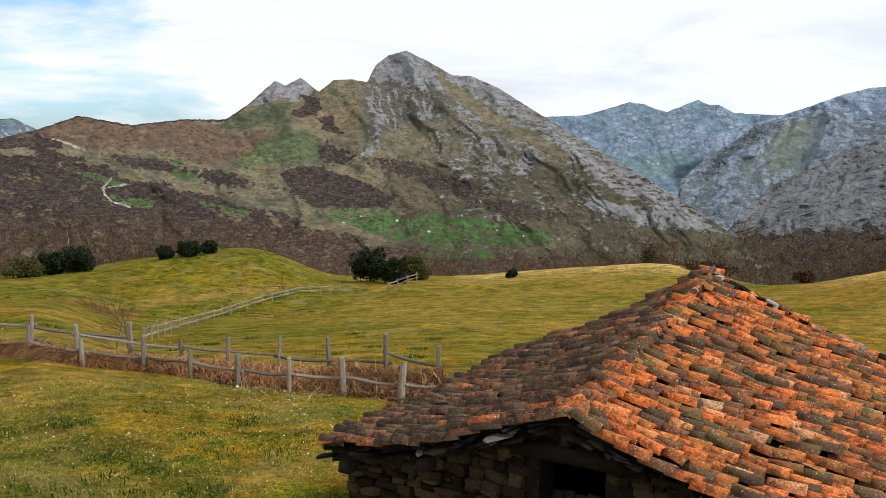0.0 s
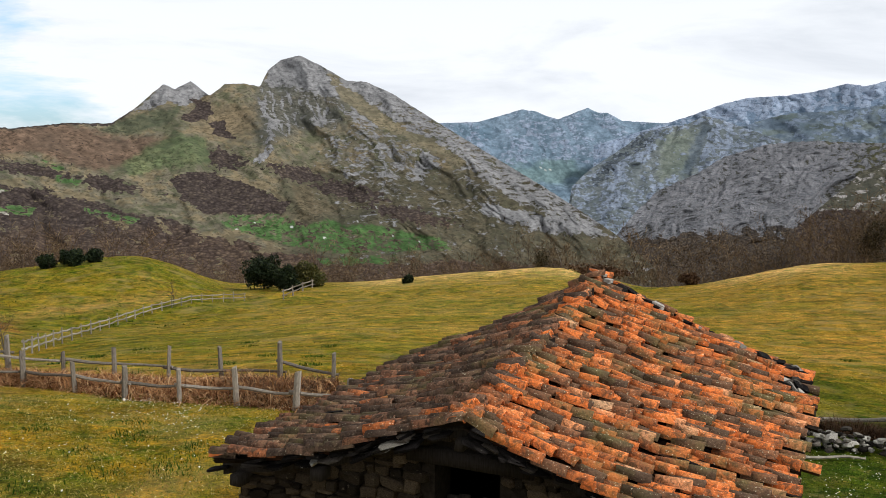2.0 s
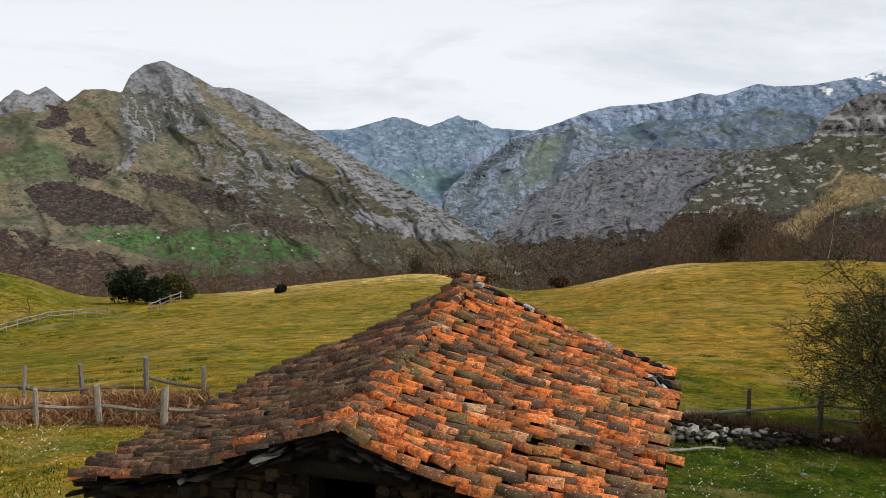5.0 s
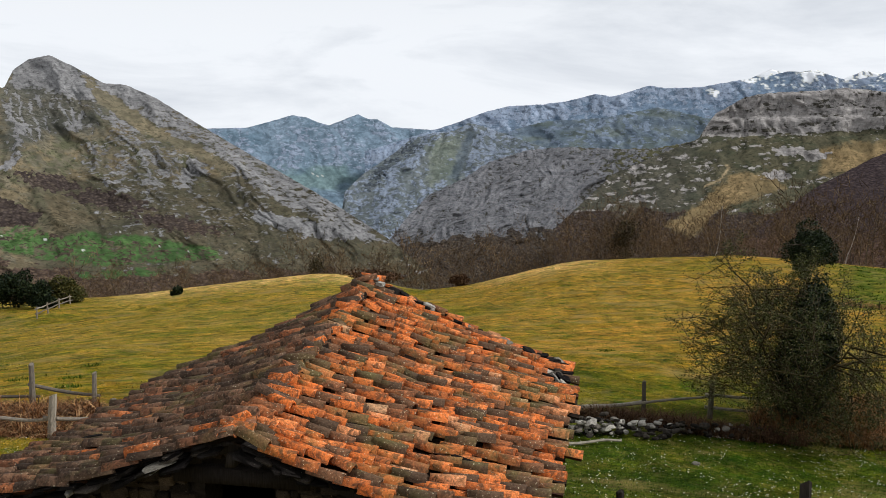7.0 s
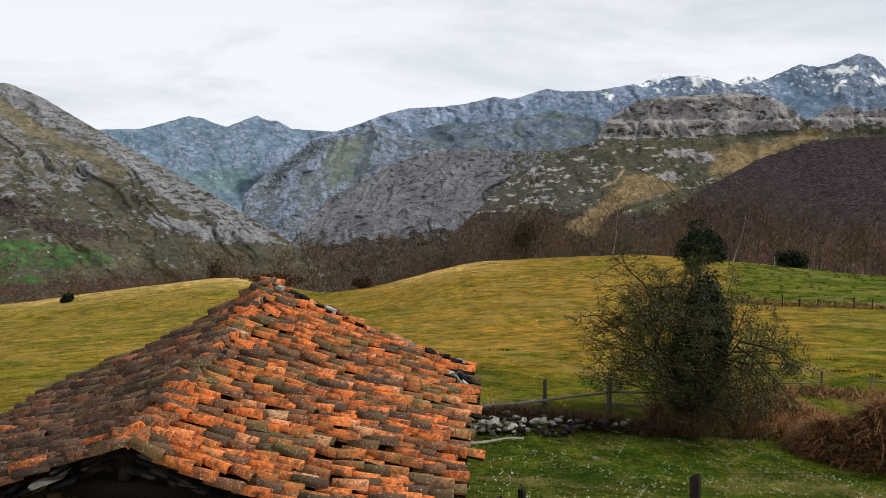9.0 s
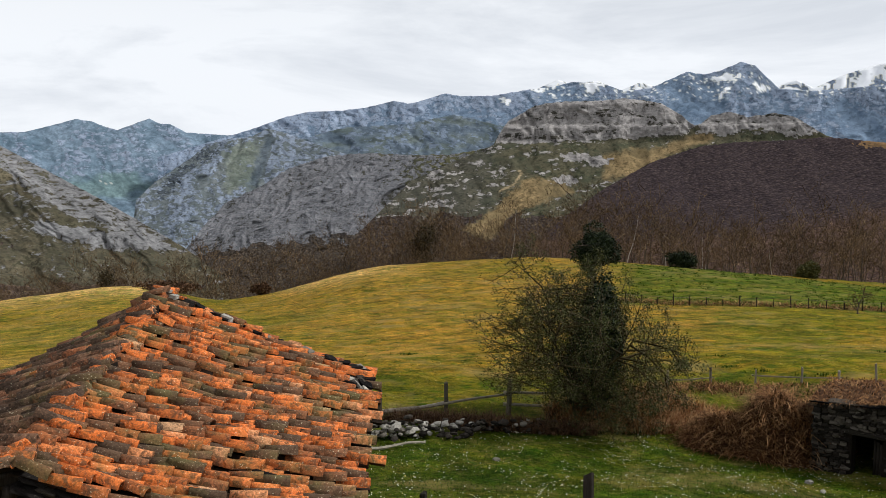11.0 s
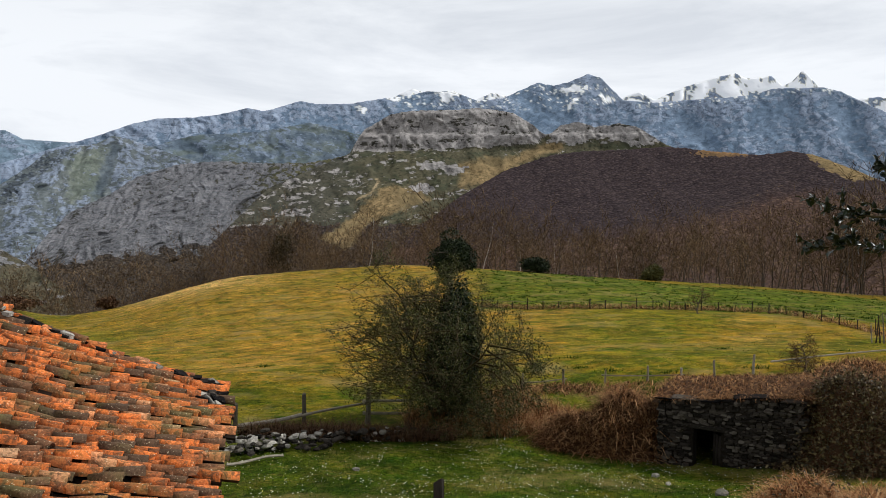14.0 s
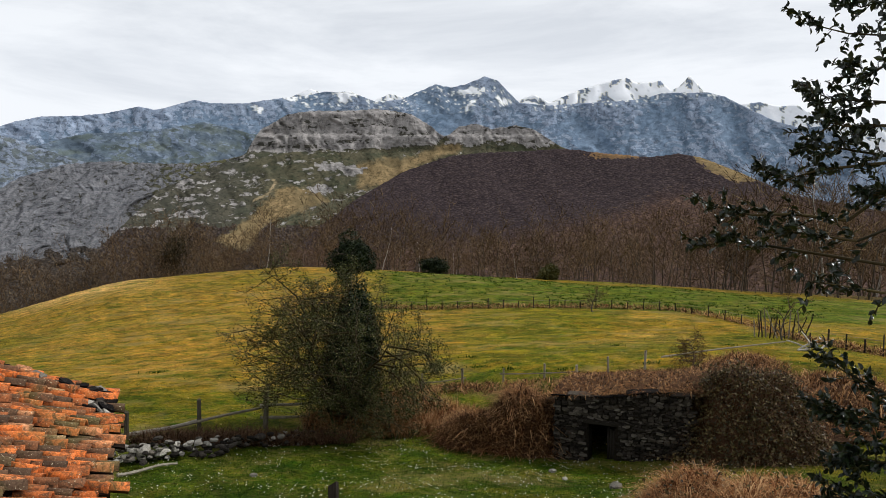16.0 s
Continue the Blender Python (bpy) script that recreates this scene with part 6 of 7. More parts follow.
def woods():
    rng = np.random.RandomState(17)
    kinds = []
    for k in range(14):
        p0, p1, r0, r1, lev, tips = grow(np.random.RandomState(200 + k), (0, 0, 0), 1.0, 0.7 + 0.3 * (k % 3), 2, (11, 5), 0.0115, 0.42, 0.16, 0.08)
        main = lev == 0
        a = tubes(p0[main], p1[main], r0[main], r1[main], 4)
        l1 = lev == 1
        b = merge(tubes(p0[l1], p1[l1], np.maximum(r0[l1], 0.003), np.maximum(r1[l1], 0.002), 3), ribbons(rng, p0[lev > 1], p1[lev > 1], 0.0060))
        # fine spray of twigs at the tips
        n = 70
        i = rng.randint(len(tips), size=n)
        q = tips[i] + rng.normal(0, 0.035, (n, 3))
        e = q + np.stack([rng.normal(0, 0.04, n), rng.normal(0, 0.04, n), rng.uniform(0.02, 0.1, n)], 1)
        c = ribbons(rng, q, e, 0.0068)
        kinds.append((a, merge(b, c)))
    TOP_AZ = [-42, -30, -22, -14, -9, -4, 0, 7, 10, 13, 18, 23, 28.6, 31, 32.4, 34.2, 38.8, 42.4, 46, 49.4, 56, 63, 70, 84]
    TOP_EL = [-4.4, -4.4, -4.6, -5.6, -7.0, -7.3, -6.8, -6.8, -6.4, -5.55, -5.9, -5.25, -4.1, -3.4, -2.7, -3.7, -3.4, -2.3, -3.2, -3.6, -3.2, -2.5, -1.3, -1.2]
    trunks, crowns, pale = [], [], []
    for n in range(960):
        az = rng.uniform(-42, 84)
        shrub = n >= 680
        d = 182 + 120 * rng.rand() ** 1.5 + (16 if az < 28 else 0)
        if -25 < az < -8:
            d += 15
        x, y = polar(az, d)
        z = lz(x, y)
        top = EYE + d * math.tan(radians(np.interp(az, TOP_AZ, TOP_EL)))
        clump = float(fbm(np.array(az * 0.55), np.array(d / 40.0), 3, 57))
        h = max((top - z) * (0.62 + 0.34 * rng.rand() + 0.55 * clump), 4.0)
        if shrub:                        # low growth along the wood's edge
            d = 178 + 22 * rng.rand() + (14 if az < 28 else 0)
            x, y = polar(az, d)
            z, h = lz(x, y), rng.uniform(1.6, 4.2)
        (va, fa), (vb, fb) = kinds[rng.randint(14)]
        ang = rng.uniform(0, 6.28)
        ca, sa_ = math.cos(ang), math.sin(ang)
        rot = np.array([[ca, -sa_, 0], [sa_, ca, 0], [0, 0, 1]])
        wide = np.array([1.5, 1.5, 1.0] if shrub else [0.85, 0.85, 1.0]) * h
        off = np.array([x, y, z - 0.2])
        (pale if rng.rand() < 0.05 and not shrub else trunks).append(((va * wide) @ rot.T + off, fa))
        crowns.append(((vb * wide) @ rot.T + off, fb))
    for nm, parts, mat, label in (("woodland_trunks", trunks, M_BARK, "brown trunks of leafless woodland"), ("woodland_branches", crowns, M_TWIG, "bare reddish-brown branches of winter woodland"), ("birch_trunks", pale, M_BIRCH, "pale birch trunks in the wood")):
        v, f = merge(*parts)
        tagged(new(nm, mesh_of(nm, v, f, mat, False)), label, "woodland", kind="stuff")


woods()


def crown_points(rng, centre, size, n, lumps=14):
    """Places of leaves: an uneven heap of clumps with gaps between."""
    c = rng.normal(0, 1, (lumps, 3))
    c /= np.linalg.norm(c, axis=1, keepdims=True)
    c *= rng.uniform(0.25, 0.8, (lumps, 1))
    c[:, 2] = c[:, 2] * 0.9
    r = rng.uniform(0.22, 0.42, lumps)
    i = rng.randint(lumps, size=n)
    q = rng.normal(0, 1, (n, 3))
    q /= np.linalg.norm(q, axis=1, keepdims=True)
    p = c[i] + q * (r[i] * rng.uniform(0.55, 1.05, n) ** 0.5)[:, None]
    return p * np.asarray(size) + np.asarray(centre)


def leafy_tree(name, label, base, height, width, mat, seed, n=2600, leaf=0.32, trunk=0.15, at=0.42, tall=0.56):
    rng = np.random.RandomState(seed)
    top = tagged(new(name), label, "tree" if "tree" in name else "bush", "evergreens on the pasture")
    top.location = base
    p0, p1, r0, r1, lev, tips = grow(rng, (0, 0, -0.2), height * 0.8, 0.9, 2, (8, 4), trunk, 0.3, 0.15, 0.1)
    part("trunk", mesh_of("trunk", *tubes(p0, p1, r0, r1, 5), M_BARK), top)
    pts = crown_points(rng, (0, 0, height * at), (width / 2, width / 2, height * tall), n, 26)
    pts = pts[pts[:, 2] > 0.05]
    part("crown", mesh_of("crown", *leaves(rng, pts, leaf, leaf * 0.6, 0.1), mat, False), top)
    return top


for az, el, h, w, mat, lab, s in (
        (-4.7, -8.75, 6.3, 7.6, M_EVERGREEN, "dark round evergreen tree on the meadow", 1), (-3.3, -8.9, 4.6, 4.6, M_EVERGREEN, "dark evergreen bush beside a taller tree", 2), (-1.9, -8.65, 5.3, 6.2, M_OLIVE, "olive-brown bushy tree at the meadow's edge", 3),
        (-15.9, -6.9, 3.2, 4.2, M_EVERGREEN, "dark evergreen bush on the knoll", 4), (-17.2, -7.0, 2.6, 3.0, M_EVERGREEN, "small dark bush on the knoll", 5), (-14.6, -6.75, 2.6, 2.8, M_EVERGREEN, "small dark bush on the knoll", 6),
        (-22.2, -7.5, 4.6, 7.0, M_EVERGREEN, "dark spreading evergreen behind the knoll", 7), (-23.6, -7.6, 3.8, 5.0, M_EVERGREEN, "dark evergreen at the foot of the wood", 8), (-25.0, -7.7, 3.2, 6.0, M_OLIVE, "olive bush at the foot of the wood", 9),
        (4.4, -8.5, 1.3, 1.7, M_EVERGREEN, "low dark bush on the crest", 10), (22.0, -8.3, 2.2, 3.4, M_BRAMBLE, "brown thicket on the crest", 12), (16.5, -8.0, 2.6, 12.0, M_BRAMBLE, "brown bramble thicket behind the barn's ridge", 13)):
    leafy_tree("evergreen_tree" if h > 4 else "bush", lab, where(az, el, 60), h, w, mat, s, 7000 if h > 3 else 3500, 0.42)
leafy_tree("ivy_tree", "dark ivy-clad tree behind the hawthorn", on_land(43.1, 120), 8.2, 7.4, M_EVERGREEN, 35, 12000, 0.34, 0.2, 0.58, 0.46)
leafy_tree("ivy_tree", "tall ivy-clad tree at the edge of the wood", on_land(32.4, 196), 14.0, 8.0, M_IVIED, 36, 2400, 0.42, 0.25)
leafy_tree("ivy_tree", "ivy-clad tree among bare birches", on_land(12.9, 200), 8.0, 5.5, M_IVIED, 37, 1300, 0.42, 0.25)
leafy_tree("bush", "low dark evergreen at the edge of the wood", on_land(48.4, 176), 3.6, 6.5, M_EVERGREEN, 38, 3500, 0.5)
leafy_tree("bush", "sparse olive bush at the edge of the wood", on_land(55.5, 178), 3.4, 5.5, M_OLIVE, 39, 2600, 0.5)


def bare_bush(name, label, base, height, width, seed, kids=(10, 6, 4), levels=3, r=0.05, mat=None, low=0.05):
    rng = np.random.RandomState(seed)
    p0, p1, r0, r1, lev, tips = grow(rng, (0, 0, -0.1), height * 0.75, 0.9 * width / height, levels, kids, r, 0.35, 0.2, low)
    k = lev < 2
    top = tagged(new(name), label, "bush" if "bush" in name else "tree")
    top.location = base
    part("trunk", mesh_of("trunk", *tubes(p0[k], p1[k], r0[k], r1[k], 5), M_BARK), top)
    part("crown", mesh_of("crown", *tubes(p0[~k], p1[~k], np.maximum(r0[~k], 0.006), np.maximum(r1[~k], 0.003), 3), mat or M_BRAMBLE), top)
    return top


bare_bush("bare_tree", "thin leafless sapling beside the far fence", where(-19.6, -12.2, 30), 3.7, 1.3, 41, (14, 5), 2, 0.035)
bare_bush("bare_tree", "thin leafless sapling beside the far fence", where(-20.3, -12.3, 30), 3.0, 1.0, 42, (12, 5), 2, 0.03)
bare_bush("bare_tree", "thin leafless sapling on the meadow", where(-10.2, -9.6, 60), 4.6, 2.4, 44, (12, 5), 2, 0.06)
bare_bush("bare_tree", "pale twiggy tree at the edge of the pasture", on_land(-26.9, 60), 9.0, 5.2, 45, (12, 6, 4), 3, 0.12, M_BIRCH)
bare_bush("bare_bush", "leafless thorn bush on the bank behind the hut", where(64.4, -12.4, 36), 2.5, 4.6, 46, (20, 10, 6), 3, 0.05, None, 0.02)
bare_bush("bare_bush", "dark leafless bush in the hedge line", where(58.3, -8.8, 60), 3.2, 5.0, 47, (12, 7, 4), 3, 0.08)
bare_bush("bare_tree", "leafless tree at the corner of the hedge", where(69.6, -10.0, 50), 4.2, 2.0, 48, (10, 5, 3), 3, 0.08)


# the big hawthorn at the yard's edge
def hawthorn():
    rng = np.random.RandomState(61)
    base = where(42.9, -16.3, 18)
    d = math.hypot(base.x, base.y)
    H = EYE + d * math.tan(radians(-5.7)) - base.z
    top = tagged(new("hawthorn"), "dense dark hawthorn with twiggy branches and ivied trunk", "tree")
    top.location = base
    segs, tip_all = [], []
    for k, (dx, dy, hh, sp) in enumerate(((0, 0, 0.93, 0.75), (0.35, 0.2, 0.80, 0.85), (-0.35, 0.1, 0.78, 0.95), (0.1, -0.35, 0.74, 1.0), (-0.15, 0.3, 0.82, 0.9))):
        p0, p1, r0, r1, lev, tips = grow(np.random.RandomState(70 + k), (dx, dy, -0.2), H * hh, sp, 3, (16, 8, 5), 0.095, 0.12, 0.19, 0.08)
        segs.append((p0, p1, r0, r1, lev))
        tip_all.append(tips)
    p0, p1, r0, r1, lev = (np.concatenate([s[i] for s in segs]) for i in range(5))
    away = np.array([-0.73, 0.68, 0.0])

    def blown(q):                        # grown out to one side by the wind
        side, h = q @ away, np.clip(q[:, 2:] / H, 0, 1)
        k = np.where(side > 0, 0.22, -0.30)[:, None] * np.minimum(1, 1.6 * h)
        out = q + away * side[:, None] * k
        return out + away * (0.25 * h)
    p0, p1 = blown(p0), blown(p1)
    tip_all = [blown(q) for q in tip_all]
    k = lev < 2
    part("trunk", mesh_of("trunk", *tubes(p0[k], p1[k], r0[k], r1[k], 5), M_IVIED), top, "dark forked trunk")
    part("twig_spray", mesh_of("twig_spray", *tubes(p0[~k], p1[~k], np.maximum(r0[~k], 0.009), np.maximum(r1[~k], 0.006), 3), M_THORN), top, "fine grey-brown twigs")
    tips = np.concatenate(tip_all)
    clump = smooth(-0.16, 0.12, fbm(tips[:, 0] * 0.7 + tips[:, 1] * 0.5, tips[:, 2] * 1.5, 3, 64)) + 0.14
    i = rng.choice(len(tips), size=72000, p=clump / clump.sum())
    part("crown", mesh_of("crown", *leaves(rng, tips[i] + rng.normal(0, 0.095, (72000, 3)), 0.072, 0.044, 0.1), M_HAWTHORN, False), top, "small dull green leaves")
    # ivy packed round the middle
    pts = crown_points(rng, (0.2, -0.18, H * 0.46), (1.3, 1.3, H * 0.46), 18000, 44)
    part("ivy", mesh_of("ivy", *leaves(rng, pts, 0.14, 0.11, 0.3), M_EVERGREEN, False), top, "dark ivy round the stem")


hawthorn()


# ================= bracken, brambles and banks =================
def patch(name, label, mat, pts, height, width, seed, lean=0.9, category="bracken"):
    rng = np.random.RandomState(seed)
    return tagged(new(name, mesh_of(name, *blades(rng, pts, height, width, lean), mat, False)), label, category, kind="stuff")


def strip_points(rng, a, b, n, spread, lift=0.0, mound=0.0):
    """Roots scattered along the lines a..b, heaped up by mound in the middle of the strip."""
    t, k = rng.rand(n), rng.randint(len(a) - 1, size=n)
    pa = np.array(a)[k] + (np.array(a)[k + 1] - np.array(a)[k]) * t[:, None]
    pb = np.array(b)[k] + (np.array(b)[k + 1] - np.array(b)[k]) * t[:, None]
    s = np.clip(rng.normal(0.5, spread, n), 0, 1)[:, None]
    p = pa + (pb - pa) * s
    p[:, 2] = land(p[:, 0], p[:, 1]) + lift * rng.rand(n) + mound * rng.rand(n) * np.sin(np.pi * s[:, 0])
    return p


rng_f = np.random.RandomState(91)
nf = min(len(FRONT), len(BACK))
patch("bracken", "russet dead bracken between the two fences", M_FERN, strip_points(rng_f, FRONT[:nf], BACK[:nf], 16000, 0.27, 0.0, 0.45), 0.46, 0.028, 92, 1.9)
E_R = [Vector(p) for p in (FRONT[6], FRONT[7], FRONT[8], FRONT[9])]
patch("bramble", "brown tangled bramble stems at the fence's end", M_BRAMBLE, strip_points(rng_f, E_R[1:], BACK[7:10], 2400, 0.25, 0.0, 0.7), 0.50, 0.020, 93, 2.6, "bramble")
patch("bracken", "russet dead bracken at the fence's end", M_FERN, strip_points(rng_f, E_R[1:], BACK[7:10], 2400, 0.3, 0.0, 0.6), 0.5, 0.03, 193, 1.5)


def around(rng, centre, rx, ry, n, ang=0.0, edge=1.0):
    a, r = rng.uniform(0, 2 * math.pi, n), np.sqrt(rng.rand(n)) * edge
    u, v = r * np.cos(a) * rx, r * np.sin(a) * ry
    c, s = math.cos(ang), math.sin(ang)
    p = np.stack([centre[0] + u * c - v * s, centre[1] + u * s + v * c, 0 * u], 1)
    p[:, 2] = land(p[:, 0], p[:, 1])
    return p, r


hb = where(44.2, -16.2, 18)
pts, r = around(rng_f, hb, 2.7, 1.5, 6500, radians(-44))
pts[:, 2] += 1.8 * (1 - r) * rng_f.rand(len(r))
patch("bramble", "brown bramble and dead bracken round the hawthorn's foot", M_FERN, pts, 0.9, 0.026, 95, 1.0, "bramble")
hb2 = where(46.5, -15.6, 18)
pts, r = around(rng_f, hb2, 3.0, 1.6, 4200, radians(-46))
pts[:, 2] += 1.2 * (1 - r) * rng_f.rand(len(r))
patch("bracken", "russet bracken leaning beside the hawthorn", M_FERN, pts, 0.8, 0.034, 96)
lb = where(36.5, -16.6, 18)
pts, r = around(rng_f, lb, 4.2, 0.7, 5200, radians(-37))
patch("bramble", "dark brambles over the ruined wall", M_BRAMBLE, pts, 0.7, 0.026, 97, 1.1, "bramble")

# bank along the hedge and behind the hut
hz = [p + Vector((0, 0, 0)) for p in HEDGE]
hz2 = [Vector((p.x * 1.02, p.y * 1.02, p.z)) for p in HEDGE]
patch("bracken", "brown bracken along the stake fence", M_OLDFERN, strip_points(rng_f, hz, hz2, 5200, 0.3, 0.0, 0.45), 0.45, 0.06, 98, 2.0)
# ================= the small stone hut =================
H_FL = where(56.1, -17.75, 22)                     # foot of the wall's two ends
H_FR = where(64.3, -17.35, 22)
HUT_D = math.hypot(H_FL.x, H_FL.y)


def stone_hut():
    rng = np.random.RandomState(81)
    ax = (H_FR - H_FL)
    ax.z = 0
    length = ax.length
    ax.normalize()
    back = Vector((-ax.y, ax.x, 0))
    if back.dot(Vector((H_FL.x, H_FL.y, 0))) < 0:
        back = -back
    m = Matrix.Identity(4)
    m.col[0][:3], m.col[1][:3] = ax, back
    base = min(H_FL.z, H_FR.z)
    m.translation = (H_FL.x, H_FL.y, base)
    hut = tagged(new("stone_hut"), "small ruined dry-stone hut with a black doorway, roofed in bracken", "hut")
    hut.matrix_world = m
    zl = EYE + HUT_D * math.tan(radians(-14.1)) - base
    zr = EYE + math.hypot(H_FR.x, H_FR.y) * math.tan(radians(-13.45)) - base
    d0 = length * 0.265
    d1, dh = d0 + 0.98, 1.5

    def top(x):
        return zl + (zr - zl) * x / length + 0.12 * math.sin(x * 2.3) * 0.5

    def wall(name, x0, x1, z0, y0=0.0, y1=0.6):
        v, fc = [], []
        xs = np.linspace(x0, x1, 6)
        for x in xs:
            v += [(x, y0, z0), (x, y1, z0), (x, y0, top(x) - 0.03), (x, y1, top(x) - 0.03)]
        for i in range(5):
            a = 4 * i
            fc += [(a, a + 4, a + 6, a + 2), (a + 1, a + 3, a + 7, a + 5), (a + 2, a + 6, a + 7, a + 3), (a, a + 1, a + 5, a + 4)]
        fc += [(0, 2, 3, 1), (20, 21, 23, 22)]
        return part(name, mesh_of(name, v, fc, M_MORTAR, False), hut)
    front = part("wall_front", None, hut, "dark dry-stone wall of thin slabs")
    for args in ((0, d0, -0.4), (d1, length, -0.4), (d0, d1, dh + 0.1)):
        wall("wall_core", *args).parent = front
    wall("wall_rear", 0, length, -0.4, 3.2, 3.7)
    for x in (0.0, length - 0.5):
        part("wall_side", mesh_of("wall_side", *box(x, x + 0.5, 0.6, 3.2, -0.4, min(zl, zr)), M_MORTAR, False), hut)
    kinds = [stone_mesh("slab", 400 + k, M_SLATE, 0.10 + 0.025 * k) for k in range(8)]
    z = -0.2
    while z < max(zl, zr):
        h = rng.uniform(0.05, 0.12)
        x = -0.06 + rng.uniform(0, 0.1)
        while x < length + 0.05:
            w = rng.uniform(0.10, 0.32)
            if z + h < top(x + w / 2) + 0.03 and not (d0 - 0.02 < x + w and x < d1 + 0.02 and z < dh + 0.02):
                part("slab", kinds[rng.randint(8)], front, m=pose(x + w / 2, -0.01 + rng.normal(0, 0.035), z + h / 2 + rng.normal(0, 0.015), rng.normal(0, 8), rng.normal(0, 10), rng.normal(0, 8)) @ Matrix.Diagonal((w * rng.uniform(0.8, 1.08), 0.18, h * rng.uniform(0.65, 1.5), 1)))
            x += w + 0.012
        z += h + 0.006
    part("lintel", stone_mesh("lintel", 77, M_SLATE), hut, "long stone lintel", pose((d0 + d1) / 2, 0.05, dh + 0.08, 2, 2, 0) @ Matrix.Diagonal((1.5, 0.4, 0.16, 1)))
    for k in range(3):
        part("jamb_plank", mesh_of("jamb_plank", *box(d1 - 0.32 + 0.1 * k, d1 - 0.23 + 0.1 * k, 0.22, 0.26, 0.0, dh - 0.15 - 0.06 * k), M_DARKWOOD, False), hut)
    for k in range(9):                              # roof slabs along the wall head
        x = (k + 0.5) * length / 9
        part("roof_slab", stone_mesh("roof_slab", 480 + k, M_VERGE), hut, m=pose(x, 0.05 + rng.normal(0, 0.05), top(x) + 0.05, rng.normal(0, 4), rng.normal(-2, 4), rng.normal(0, 5)) @ Matrix.Diagonal((length / 9 * 1.25, 0.5, 0.06, 1)))
    # turf roof, rising a little towards the back
    xs, ys = np.linspace(-0.3, length + 0.4, 24), np.linspace(0.1, 4.2, 14)
    Y, X = np.meshgrid(ys, xs, indexing="ij")
    Z = np.interp(X, [0, length], [zl, zr]) + 0.02 + 0.14 * np.sin(np.pi * (Y - 0.1) / 4.3) + 0.10 * fbm(X * 1.1, Y * 1.1, 3, 9)
    t = np.stack([X, Y, Z], -1).reshape(-1, 3)
    n = len(t)
    f = grid_faces(14, 24)
    part("turf_roof", mesh_of("turf_roof", np.concatenate([t, t - (0, 0, 0.16)]), np.concatenate([f, f[:, ::-1] + n]), M_BRAMBLE), hut, "roof of earth under dead bracken")
    roots = t[rng.randint(n, size=3600)] + np.stack([rng.normal(0, 0.12, 3600), rng.normal(0, 0.12, 3600), np.zeros(3600)], 1)
    edge = np.stack([rng.uniform(-0.3, length + 0.3, 900), rng.uniform(-0.18, 0.35, 900), np.zeros(900)], 1)
    edge[:, 2] = np.interp(edge[:, 0], [0, length], [zl, zr]) + 0.06
    roots = np.concatenate([roots, edge])
    tagged(part("roof_bracken", mesh_of("roof_bracken", *blades(rng, roots, 0.20, 0.03, 1.9), M_OLDFERN, False), hut, "flattened straw-brown bracken"), kind="stuff")
    return m, length, zl, zr


HUT, HUT_L, HUT_ZL, HUT_ZR = stone_hut()


def hump(name, label, m, rx, ry, h, seed, n, mat, blade_h, blade_w, lean, leafy=0, mat_core=None, mat_leaf=None):
    """A heap of growth: an uneven earth core, covered with blades, and leaves if any."""
    rng = np.random.RandomState(seed)
    U, A = np.meshgrid(np.linspace(0.02, 1, 12), np.linspace(0, 2 * math.pi, 33)[:-1], indexing="ij")
    X, Y = U * np.cos(A) * rx, U * np.sin(A) * ry
    Z = h * (0.88 - 0.95 * U ** 2.4) * (1 + 0.55 * fbm(X * 0.7 + seed, Y * 0.7, 3, seed)) + 0.22 * fbm(X * 1.9, Y * 1.9, 3, seed + 1)
    P = np.stack([X, Y, Z], -1).reshape(-1, 3)
    P = np.array([m @ Vector(q) for q in P])
    g = land(P[:, 0], P[:, 1])
    P[:, 2] = np.maximum(P[:, 2], g - 0.15)
    top = tagged(new(name), label, "thicket")
    part("earth_core", mesh_of("earth_core", P, grid_faces(12, 32, True), mat_core or M_BRAMBLE), top)
    share = np.repeat(np.linspace(0.02, 1, 12), 32)            # the outer rings are wider
    i = rng.choice(len(P) - 32, size=n, p=share[:-32] / share[:-32].sum())
    roots = P[i] + (P[i + 32] - P[i]) * rng.rand(n, 1) + rng.normal(0, 0.06, (n, 3))
    tagged(part("fronds", mesh_of("fronds", *blades(rng, roots, blade_h, blade_w, lean), mat, False), top), kind="stuff")
    if leafy:
        i = rng.choice(len(P), size=leafy, p=share / share.sum())
        q = P[i] + rng.normal(0, 0.22, (leafy, 3))
        tagged(part("leaves", mesh_of("leaves", *leaves(rng, q, 0.13, 0.09, 0.2), mat_leaf or M_THICKET, False), top), kind="stuff")
    return top


def at_land(az, el, dz=0.0, rz=0.0, d0=18):
    p = where(az, el, d0)
    return pose(p.x, p.y, p.z + dz, 0, 0, rz)


